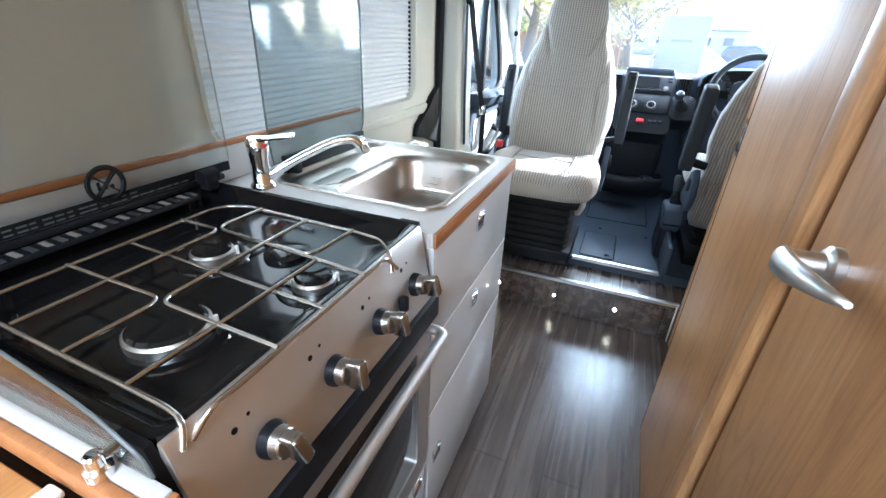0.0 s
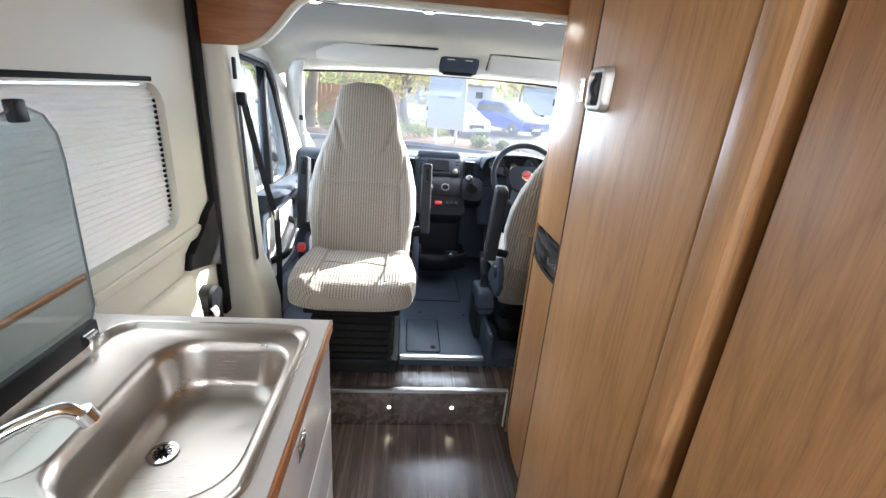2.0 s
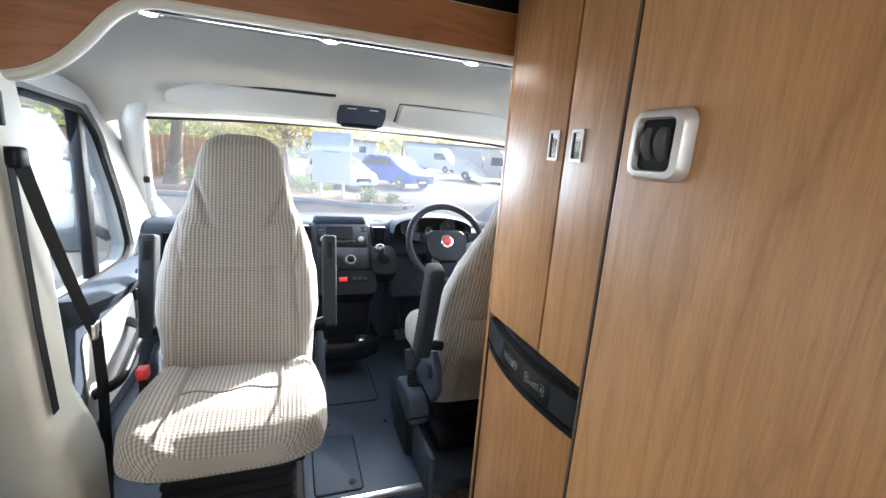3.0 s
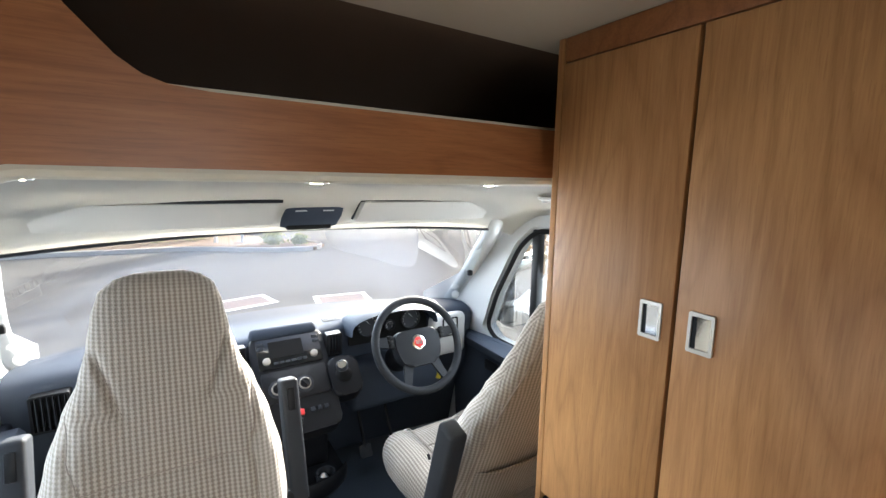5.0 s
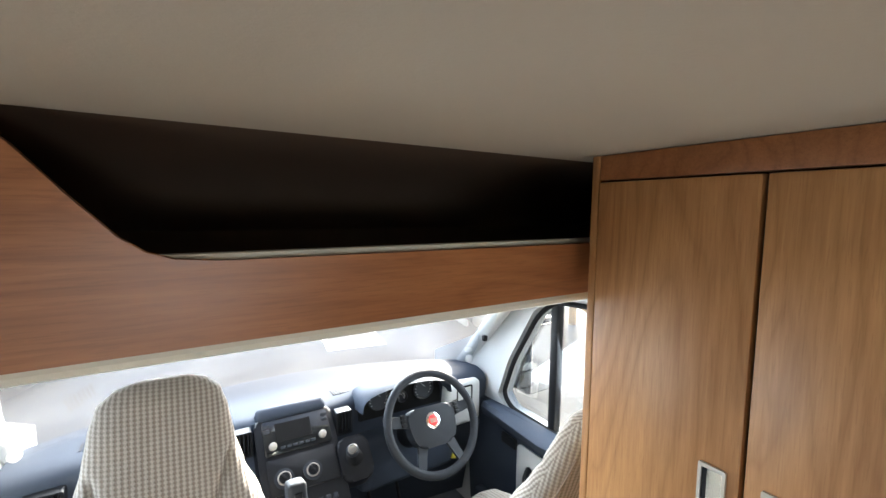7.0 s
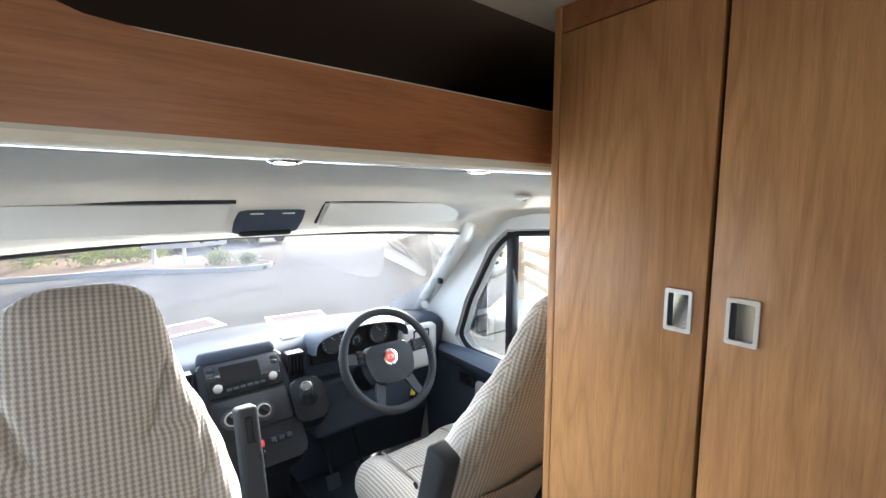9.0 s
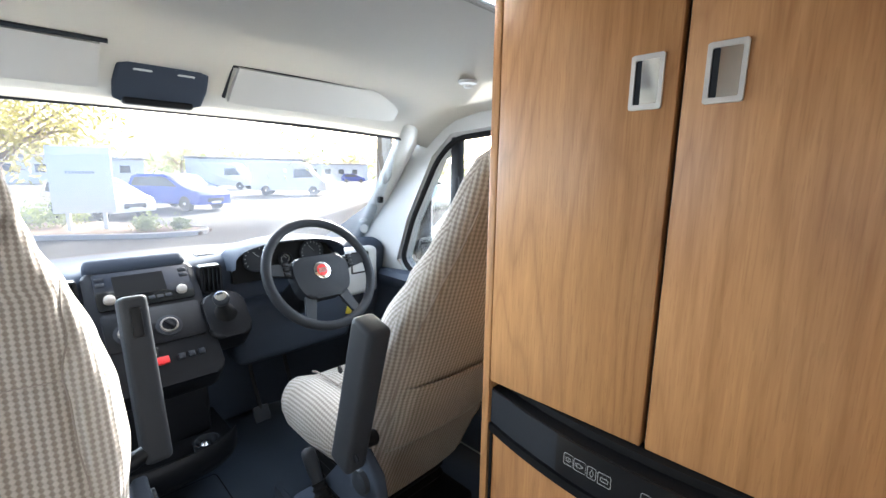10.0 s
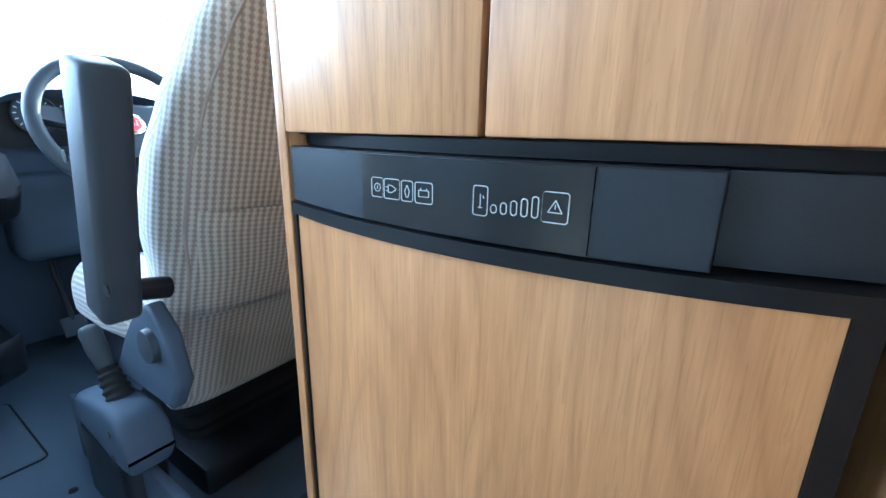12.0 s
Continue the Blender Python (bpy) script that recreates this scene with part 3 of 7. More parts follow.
box(bm, (0.142, 1.676, WT_Z - 0.030), (WT_X, 1.680, WT_Z - 0.001), 0.001)
part("end_edging", bm, LAMINATE, worktop)
bm = B()
box(bm, (0.142, 0.40, WT_Z + 0.002), (0.152, 1.695, 0.978), 0.002)
upstand = tagged(part("upstand", bm, LAMINATE), "pale laminate upstand along the window wall", "upstand", "", "structure")
bm = B()
box(bm, (0.142, 0.40, 0.979), (0.155, 1.695, 0.990), 0.002)
part("upstand_trim", bm, WOOD_EDGE, upstand, "brown wooden strip on the upstand")

# narrow worktop end on the other side of the cooker
bm = B()
box(bm, (0.142, 0.604, WT_Z - 0.028), (0.672, 0.6175, WT_Z), 0.002)
wt2 = tagged(part("worktop", bm, LAMINATE), "narrow pale laminate worktop end beside the cooker", "worktop")
bm = B()
box(bm, (0.142, 0.594, WT_Z - 0.030), (0.676, 0.6035, WT_Z - 0.001), 0.002)
part("end_edging", bm, WOOD_EDGE, wt2, "orange-brown wooden edge strip")
bm = B()
box(bm, (0.6725, 0.604, WT_Z - 0.030), (0.679, 0.6175, WT_Z - 0.001), 0.002)
part("front_edging", bm, WOOD_EDGE, wt2)


def pull(name_of, y, z, x, parent):
    """Recessed square pull with a bright rim and a lip."""
    bm = B()
    holed(bm, rrect(y - 0.022, z - 0.019, y + 0.022, z + 0.019, 0.003), rrect(y - 0.017, z - 0.014, y + 0.017, z + 0.014, 0.002), "x", x, x + 0.004)
    p = part(name_of, bm, CHROME, parent, "small chrome recessed pull")
    bm = B()
    box(bm, (x + 0.0005, y - 0.017, z - 0.014), (x + 0.0015, y + 0.017, z + 0.006), 0)
    part("recess", bm, BLACK, p)
    bm = B()
    box(bm, (x + 0.001, y - 0.017, z + 0.004), (x + 0.007, y + 0.017, z + 0.014), 0.002)
    part("lip", bm, CHROME, p)


def drawer_unit(y0, y1, splits, pulls):
    ob = thing("drawer_unit", (0.4, (y0 + y1) / 2, 0), "grey-white gloss drawer unit with chrome pulls", "drawer unit")
    bm = B()
    box(bm, (0.16, y0, 0.05), (0.645, y0 + 0.015, WT_Z - 0.03), 0.001)
    box(bm, (0.16, y1 - 0.015, 0.05), (0.645, y1, WT_Z - 0.03), 0.001)
    box(bm, (0.16, y0 + 0.015, 0.05), (0.645, y1 - 0.015, 0.065), 0)
    part("body", bm, LAMINATE, ob)
    bm = B()
    box(bm, (0.18, y0 + .005, 0.0), (0.62, y1 - .01, 0.05), 0)
    part("plinth", bm, BLACK, ob)
    for (za, zb), (py, pz) in zip(splits, pulls):
        bm = B()
        box(bm, (0.646, y0 + 0.003, za), (0.664, y1 - 0.002, zb - 0.003), 0.0015)
        f = part("drawer_front", bm, DRAWER, ob)
        bm = B()
        box(bm, (0.650, y0 + 0.003, zb - 0.0028), (0.6645, y1 - 0.002, zb - 0.0005), 0)
        part("edge_strip", bm, WHITE, f, "white edge strip")
        if py:
            pull("pull", py, pz, 0.664, f)
    return ob


unit = drawer_unit(1.118, 1.672, [(0.655, WT_Z - 0.032), (0.452, 0.655), (0.056, 0.452)], [(1.388, 0.822), (1.388, 0.604), (1.165, 0.285)])
rail = thing("towel_rail", (0.62, 1.70, 0.62), "small chrome towel rail on the end of the drawer unit", "towel rail")
bm = B()
tube(bm, rounded([(0.632, 1.673, 0.86), (0.632, 1.706, 0.86), (0.632, 1.706, 0.60), (0.632, 1.673, 0.60)], 0.012), 0.0045, 10)
part("bar", bm, CHROME, rail)
for z in (0.86, 0.60):
    bm = B()
    turned(bm, (0.632, 1.6725, z), (0, 1, 0), [(0, 0.011), (0.004, 0.011), (0.006, 0.007)], 16)
    part("rose", bm, CHROME, rail)

low = thing("low_cabinet", (0.4, 0.0, 0), "pale pine cabinet beside the cooker with a white catch", "cabinet")
bm = B()
box(bm, (0.16, -0.6, 0.0), (0.66, 0.602, 0.845), 0.002)
part("body", bm, DARKLINE, low)
bm = B()
box(bm, (0.16, -0.6, 0.8455), (0.69, 0.588, 0.868), 0.004)
part("top", bm, PINE, low, "pale pine top")
bm = B()
box(bm, (0.555, 0.572, 0.8685), (0.625, 0.584, 0.876), 0.003)
box(bm, (0.562, 0.566, 0.874), (0.580, 0.590, 0.882), 0.003)
box(bm, (0.600, 0.566, 0.874), (0.618, 0.590, 0.882), 0.003)
part("catch", bm, WHITE, low, "white plastic catch")

# sink: rim, drainer and bowl pressed from one sheet
sink = thing("sink", (0.43, 1.42, WT_Z), "pressed stainless steel sink with a small drainer set in the worktop", "sink")
SX0, SX1, SY0, SY1 = 0.222, 0.638, 1.195, 1.650
bm = B()


def sink_ring(x0, y0, x1, y1, r, z):
    return [(a, b, z) for a, b in rrect(x0, y0, x1, y1, r, 8)]


rows = [sink_ring(SX0, SY0, SX1, SY1, 0.055, WT_Z + 0.001), sink_ring(SX0 + .002, SY0 + .002, SX1 - .002, SY1 - .002, 0.054, WT_Z + 0.005),
        sink_ring(SX0 + .008, SY0 + .008, SX1 - .008, SY1 - .008, 0.05, WT_Z + 0.005), sink_ring(SX0 + .016, SY0 + .016, SX1 - .016, SY1 - .016, 0.046, WT_Z - 0.006),
        sink_ring(SX0 + .022, SY0 + .022, SX1 - .022, SY1 - .022, 0.044, WT_Z - 0.009)]
bx0, by0, bx1, by1 = 0.352, 1.232, 0.604, 1.600
rows += [sink_ring(bx0 - .010, by0 - .006, bx1 + .006, by1 + .006, 0.075, WT_Z - 0.011), sink_ring(bx0, by0, bx1, by1, 0.075, WT_Z - 0.016),
         sink_ring(bx0 + .006, by0 + .006, bx1 - .006, by1 - .006, 0.072, WT_Z - 0.035), sink_ring(bx0 + .014, by0 + .014, bx1 - .014, by1 - .014, 0.07, WT_Z - 0.095),
         sink_ring(bx0 + .022, by0 + .022, bx1 - .022, by1 - .022, 0.068, WT_Z - 0.112), sink_ring(bx0 + .040, by0 + .045, bx1 - .040, by1 - .045, 0.055, WT_Z - 0.121),
         sink_ring(0.395, 1.388, 0.445, 1.438, 0.0249, WT_Z - 0.124)]
rings(bm, rows, True, False)
bowl = part("bowl", bm, SINK, sink, "pressed steel rim, drainer and bowl", 50)
bm = B()
turned(bm, (0.42, 1.413, WT_Z - 0.1235), (0, 0, -1), [(-0.001, 0.026), (-0.003, 0.025), (-0.003, 0.019), (0.004, 0.016), (0.006, 0.004), (0.006, 0.0005)], 28)
drain = part("drain", bm, CHROME, sink, "chrome drain with a slotted strainer")
bm = B()
for k in range(5):
    w = math.pi * k / 5
    box(bm, (0.405, 1.4115, WT_Z - 0.1205), (0.435, 1.4145, WT_Z - 0.1195), 0, rot=Matrix.Rotation(w, 4, "Z"))
part("strainer", bm, INK, drain)
bm = B()
dr = [(a, b) for a, b in rrect(0.258, 1.255, 0.345, 1.40, 0.042, 8)]
rings(bm, [[(a, b, WT_Z - 0.010) for a, b in dr], [(0.3015 + (a - 0.3015) * .93, 1.3275 + (b - 1.3275) * .93, WT_Z - 0.013) for a, b in dr], [(0.3015 + (a - 0.3015) * .75, 1.3275 + (b - 1.3275) * .75, WT_Z - 0.0105) for a, b in dr]])
part("drainer_recess", bm, SINK, sink)
for x, y in ((0.617, 1.628), (0.617, 1.215)):
    bm = B()
    turned(bm, (x, y, WT_Z - 0.007), (0, 0, 1), [(0, 0.012), (0.002, 0.011), (0.002, 0.006), (-0.002, 0.004)], 18)
    part("rubber_stop", bm, RUBBER, sink)

# raised glass lid of the sink
bm = B()
outline = [(1.222, 0.935), (1.555, 0.935), (1.580, 0.945), (1.594, 0.968), (1.598, 1.00), (1.620, 1.25), (1.618, 1.295), (1.600, 1.328), (1.572, 1.340), (1.540, 1.338), (1.515, 1.328), (1.485, 1.309), (1.455, 1.303),
           (1.425, 1.306), (1.395, 1.318), (1.36, 1.331), (1.31, 1.336), (1.275, 1.331), (1.247, 1.312), (1.234, 1.28), (1.218, 0.98)]
prism(bm, outline, "x", 0, 0.005, 0.001, 1)
lean = Matrix.Translation((0.224, 0, 0.935)) @ Matrix.Rotation(radians(-2.0), 4, "Y") @ Matrix.Translation((0, 0, -0.935))
bmesh.ops.transform(bm, matrix=lean, verts=bm.verts)
lid = part("lid", bm, LID_GLASS, sink, "raised grey tinted glass lid", 0)
bm = B()
tube(bm, [(0.0025, a, b) for a, b in outline], 0.0024, 6, True)
bmesh.ops.transform(bm, matrix=lean, verts=bm.verts)
part("rim", bm, RIMGREY, lid, "dark ground rim")
bm = B()
box(bm, (-0.006, 1.538, 1.318), (0.012, 1.564, 1.354), 0.004)
bmesh.ops.transform(bm, matrix=lean, verts=bm.verts)
part("catch", bm, BLACK, lid)
bm = B()
box(bm, (0.222, 1.25, WT_Z + .004), (0.236, 1.58, 0.948), 0.003)
part("hinge_bar", bm, BLACK, lid)
for y in (1.275, 1.545):
    bm = B()
    cyl(bm, (0.24, y - .014, 0.927), (0.24, y + .014, 0.927), 0.011)
    box(bm, (0.230, y - .009, WT_Z + .002), (0.252, y + .009, 0.928), 0.003)
    part("hinge", bm, CHROME if y > 1.5 else BLACK, lid)

# tap
tap = thing("mixer_tap", (0.245, 1.165, WT_Z), "chrome single-lever mixer tap beside the sink", "tap")
bm = B()
turned(bm, (0.245, 1.165, WT_Z + .0005), (0, 0, 1), [(0, 0.027), (0.005, 0.027), (0.010, 0.023), (0.014, 0.020), (0.05, 0.019), (0.075, 0.021), (0.082, 0.022), (0.098, 0.022), (0.106, 0.018), (0.108, 0.008)], 32)
body_t = part("body", bm, CHROME, tap, "", 40)
bm = B()
tube(bm, rounded([(0.258, 1.175, WT_Z + 0.026), (0.31, 1.205, WT_Z + 0.062), (0.375, 1.245, WT_Z + 0.098), (0.412, 1.268, WT_Z + 0.104), (0.425, 1.276, WT_Z + 0.082)], 0.03), 0.0095, 14)
spout = part("spout", bm, CHROME, tap, "", 60)
bm = B()
cyl(bm, (0.424, 1.2755, WT_Z + 0.092), (0.429, 1.279, WT_Z + 0.074), 0.0125, 0.0125)
part("aerator", bm, CHROME, spout)
bm = B()
box(bm, (0.236, 1.160, WT_Z + 0.104), (0.330, 1.182, WT_Z + 0.114), 0.004, rot=Matrix.Rotation(radians(18), 4, "Z") @ Matrix.Rotation(radians(-9), 4, "Y"))
part("lever", bm, CHROME, tap)
bm = B()
cyl(bm, (0.2665, 1.160, WT_Z + 0.092), (0.2682, 1.160, WT_Z + 0.092), 0.005)
part("marker", bm, RED, tap, "small red hot-water marker")

# ---- cooker ----
CY0, CY1, CX0, CX1 = 0.626, 1.108, 0.165, 0.668
ck = thing("cooker", (0.42, 0.86, 0), "built-in gas cooker with black hob and brushed steel front", "cooker")
bm = B()
box(bm, (CX0, CY0, 0.10), (CX1 - 0.05, CY1, 0.885), 0.002)
part("body", bm, BLACK, ck)
bm = B()
rows = [[(a, b, z) for a, b in rrect(CX0 + i, CY0 + i, CX1 - 0.02 - i, CY1 - i, max(0.012, 0.02 - i), 5)] for i, z in ((0, 0.885), (0, 0.916), (0.004, 0.922), (0.012, 0.922), (0.020, 0.914), (0.030, 0.897), (0.045, 0.892), (0.08, 0.891))]
rings(bm, rows)
part("hob_tray", bm, ENAMEL, ck, "black enamel hob tray", 45)
bm = B()
poly = [(CX1 - 0.024, 0.921), (CX1 - 0.021, 0.922), (CX1 - 0.017, 0.916), (CX1 + 0.006, 0.790), (CX1 - 0.04, 0.785)]
prism(bm, poly, "y", CY0 + 0.004, CY1 - 0.012, 0.002)
fascia = part("control_panel", bm, STEEL, ck, "sloping brushed steel control panel")
bm = B()
prism(bm, [(CX1 - 0.06, 0.924), (CX1 - 0.026, 0.924), (CX1 + 0.002, 0.79), (CX1 - 0.012, 0.74), (CX1 - 0.06, 0.74)], "y", CY1 - 0.012, CY1, 0.002)
part("end_cap", bm, BLACK, ck)
bm = B()
prism(bm, [(CX1 - 0.06, 0.924), (CX1 - 0.026, 0.924), (CX1 + 0.002, 0.79), (CX1 - 0.06, 0.74)], "y", CY0 - 0.004, CY0 + 0.004, 0.001)
part("end_cap", bm, BLACK, ck)
PN = Vector((0.128, 0, 0.024)).normalized()


def on_panel(y, z):
    """A place on the sloping control panel."""
    return Vector((CX1 - 0.018 + 0.024 * (0.918 - z) / 0.128, y, z))


for i, (y, z) in enumerate(((0.715, 0.842), (0.822, 0.842), (0.930, 0.842), (1.040, 0.842))):
    bm = B()
    turned(bm, on_panel(y, z), PN, [(0, 0.0195), (0.006, 0.019), (0.012, 0.0165), (0.013, 0.015)], 28)
    collar = part("knob_collar", bm, BLACK, fascia, "black knob collar")
    bm = B()
    base = on_panel(y, z) + PN * 0.012
    turned(bm, base, PN, [(0, 0.0165), (0.010, 0.0155), (0.012, 0.014)], 28)
    tilt = Matrix.Translation(base) @ PN.to_track_quat("Z", "Y").to_matrix().to_4x4()
    bx = B()
    box(bx, (-0.0075, -0.018, 0.010), (0.0075, 0.018, 0.034), 0.004, 3)
    bmesh.ops.transform(bx, matrix=tilt @ Matrix.Rotation(radians((12, -6, 4, 9)[i]), 4, "Z"), verts=bx.verts)
    tmp_me = bpy.data.meshes.new("knob_grip")
    bx.to_mesh(tmp_me)
    bx.free()
    bm.from_mesh(tmp_me)
    bpy.data.meshes.remove(tmp_me)
    part("knob", bm, KNOBMETAL, fascia, "satin metal control knob")
    bm = B()
    for dy, dz, r in ((-0.030, 0.040, 0.0036), (-0.012, 0.044, 0.0022)):
        q = on_panel(y + dy, z + dz)
        turned(bm, q, PN, [(0, r), (0.0006, r)], 14)
    part("symbol", bm, INK, fascia)
bm = B()
box(bm, (CX1 - 0.004, 0.984, 0.822), (CX1 + 0.010, 0.998, 0.848), 0.003)
part("ignition_switch", bm, BLACK, fascia)
bm = B()
box(bm, (CX1 - 0.05, CY0, 0.738), (CX1 + 0.014, CY1 + 0.006, 0.786), 0.006)
part("lower_lip", bm, BLACK, ck)
dr = B()
box(dr, (CX1 - 0.045, CY0 + 0.006, 0.33), (CX1 - 0.004, CY1 - 0.006, 0.734), 0.004)
door_o = part("oven_door", dr, SCREEN, ck, "black glass oven door")
bm = B()
holed(bm, rrect(CY0 + .006, 0.33, CY1 - .006, 0.734, 0.006), rrect(CY0 + .055, 0.385, CY1 - .055, 0.69, 0.012), "x", CX1 - 0.004, CX1)
part("door_frame", bm, STEEL, door_o, "steel frame of the oven door")
bm = B()
tube(bm, rounded([(CX1 - 0.002, CY1 - 0.022, 0.722), (CX1 + 0.038, CY1 - 0.022, 0.722), (CX1 + 0.042, CY0 + 0.022, 0.722), (CX1 - 0.002, CY0 + 0.022, 0.722)], 0.02), 0.0105, 14)
part("door_handle", bm, STEEL, door_o, "round steel oven handle", 60)
bm = B()
box(bm, (CX1 - 0.04, CY0 + 0.006, 0.06), (CX1 - 0.006, CY1 - 0.004, 0.322), 0.002)
low_door = part("lower_door", bm, DRAWER, ck, "grey-white door below the oven")
pull("pull", CY1 - 0.05, 0.286, CX1 - 0.006, low_door)


def burner(x, y, r):
    bm = B()
    turned(bm, (x, y, 0.8908), (0, 0, 1), [(0, r + 0.022), (0.003, r + 0.020), (0.004, r + 0.008), (0.004, r + 0.004)], 36)
    cup = part("burner_base", bm, ENAMEL, ck)
    bm = B()
    turned(bm, (x, y, 0.8945), (0, 0, 1), [(0, r), (0.010, r), (0.013, r - 0.003), (0.013, r - 0.008), (0.010, r - 0.010)], 40)
    part("burner_ring", bm, ALLOY, cup, "aluminium burner ring")
    bm = B()
    turned(bm, (x, y, 0.9035), (0, 0, 1), [(0, r - 0.004), (0.005, r - 0.004), (0.008, r - 0.008), (0.009, 0.002)], 36)
    part("burner_cap", bm, ENAMEL, cup, "black enamel burner cap")
    bm = B()
    cyl(bm, (x + r * 0.75, y + r * 0.75, 0.892), (x + r * 0.75, y + r * 0.75, 0.908), 0.0028)
    part("igniter", bm, WHITE, cup)


burner(0.392, 0.902, 0.032)
burner(0.578, 0.904, 0.030)
burner(0.498, 0.748, 0.046)
bm = B()
turned(bm, (0.480, 0.960, 0.8908), (0, 0, 1), [(0, 0.034), (0.006, 0.033), (0.008, 0.028), (0.009, 0.002)], 40)
part("burner_dish", bm, ENAMEL, ck, "shallow glossy enamel dish")

# pan supports of bright wire
GZ = 0.926
sup = thing("pan_support", (0.44, 0.83, 0.89), "bright wire pan support on the black hob", "pan support")


def wire(pts, r=0.0030, corner=0.018):
    bm = B()
    tube(bm, rounded([(x, y, GZ + z) for x, y, z in pts], corner), r, 8)
    part("wire", bm, WIRE, sup, "", 60)


wire([(0.654, 0.642, -0.020), (0.648, 0.652, 0), (0.625, 0.656, 0), (0.340, 0.662, 0), (0.303, 0.668, 0), (0.303, 0.700, 0), (0.303, 0.985, 0), (0.318, 1.012, 0), (0.345, 1.022, 0), (0.480, 1.019, 0), (0.568, 1.018, 0), (0.622, 1.010, 0), (0.652, 0.985, -0.004), (0.662, 0.972, -0.026)], corner=0.012)
wire([(0.652, 0.652, -0.020), (0.656, 0.672, 0), (0.658, 0.700, 0), (0.657, 0.965, 0), (0.664, 0.985, -0.026)], corner=0.012)
wire([(0.385, 0.664, 0.002), (0.386, 0.928, 0.002), (0.303, 0.928, 0.002)], corner=0.018)
wire([(0.478, 0.660, 0.002), (0.480, 0.762, 0.002), (0.303, 0.763, 0.002)], corner=0.020)
wire([(0.572, 0.657, 0.002), (0.578, 0.915, 0.002)])
wire([(0.657, 0.751, 0.002), (0.480, 0.757, 0.002), (0.478, 1.019, 0.002)], corner=0.020)
wire([(0.303, 0.845, -0.003), (0.657, 0.831, -0.003)])
wire([(0.381, 1.022, 0.002), (0.376, 0.930, 0.002), (0.657, 0.910, 0.002)], corner=0.022)
wire([(0.568, 1.018, 0.002), (0.562, 0.921, 0.002), (0.500, 0.924, 0.002)], corner=0.020)
for fx, fy in ((0.303, 0.700), (0.303, 0.960)):
    wire([(fx, fy, 0), (fx - 0.010, fy, -0.010), (fx - 0.014, fy, -0.030)], corner=0.006)

# back grille and hinge of the cooker, raised glass lid with printed marks
bm = B()
box(bm, (0.168, CY0, 0.922), (0.182, CY1 + .02, 0.935), 0.004)
part("back_rail", bm, BLACK, ck)
gr = part("grille", box(B(), (0.184, CY0 + 0.006, 0.915), (0.222, CY1 - 0.075, 0.923), 0.003), BLACK, ck)
for i in range(22):
    y = CY0 + 0.015 + i * 0.0182
    part("slot", box(B(), (0.190, y, 0.9232), (0.216, y + 0.008, 0.9242), 0), NICKEL if i % 2 == 0 else ALLOY, gr)
bm = B()
cyl(bm, (0.196, CY1 - 0.05, 0.945), (0.196, CY1 - 0.015, 0.945), 0.014)
box(bm, (0.184, CY1 - 0.046, 0.918), (0.210, CY1 - 0.02, 0.946), 0.004)
part("hinge", bm, BLACK, ck)

bm = B()
prism(bm, rrect(CY0 - .01, 0.936, 1.150, 1.372, 0.03), "x", 0.172, 0.177, 0.0008, 1)
gl = part("lid", bm, CLEAR, ck, "raised clear glass lid with black print", 0)
bm = B()
box(bm, (0.1775, CY0 - .006, 1.300), (0.1782, 1.146, 1.368), 0)
part("printed_band", bm, SCREEN, gl, "black printed band")
bm = B()
box(bm, (0.1775, CY0 - .006, 0.937), (0.1782, 1.146, 0.956), 0)
part("printed_band", bm, INK, gl)
bm = B()
c = Vector((0.1785, 0.905, 0.975))
tube(bm, [(c.x, c.y + 0.027 * math.cos(w), c.z + 0.027 * math.sin(w)) for w in [2 * math.pi * k / 32 for k in range(32)]], 0.0042, 6, True)
tube(bm, [(c.x, c.y - 0.018, c.z - 0.018), (c.x, c.y + 0.018, c.z + 0.018)], 0.0030, 6)
tube(bm, [(c.x, c.y - 0.018, c.z + 0.018), (c.x, c.y + 0.018, c.z - 0.018)], 0.0014, 6)
for k in range(3):
    box(bm, (c.x - .0004, c.y - 0.014 + k * 0.010, c.z - 0.008), (c.x + .0004, c.y - 0.009 + k * 0.010, c.z + 0.006 - 0.004 * k), 0)
part("warning_mark", bm, INK, gl, "round black no-flames mark")
bm = B()
for k, (w, dz) in enumerate(((0.20, 0), (0.30, -0.007))):
    for j in range(int(w / 0.016)):
        y = 0.76 + j * 0.016
        box(bm, (0.1782, y, 0.9475 + dz), (0.1788, y + 0.011 + 0.003 * math.sin(j * 2.3), 0.9500 + dz), 0)
part("small_print", bm, FAINT, gl)

# clear end guard on the short worktop
gd = thing("end_guard", (0.45, 0.612, WT_Z), "clear plastic side guard with a dark edge on the worktop", "guard")
bm = B()
gout = rounded([(0.20, 0.616, 0.906), (0.205, 0.616, 1.00), (0.45, 0.616, 0.985), (0.600, 0.616, 0.955), (0.650, 0.616, 0.925), (0.655, 0.616, 0.906)], 0.05)
prism(bm, [(p.x, p.z) for p in gout], "y", 0.6145, 0.6175)
part("pane", bm, CLEAR, gd, "", 0)
bm = B()
tube(bm, gout, 0.0016, 6)
part("edge", bm, RIMGREY, gd)
bm = B()
turned(bm, (0.612, 0.604, WT_Z + 0.0005), (0, 0, 1), [(0, 0.010), (0.008, 0.010), (0.011, 0.007), (0.020, 0.007), (0.022, 0.005)], 20)
cyl(bm, (0.612, 0.600, WT_Z + 0.014), (0.612, 0.620, WT_Z + 0.014), 0.005)
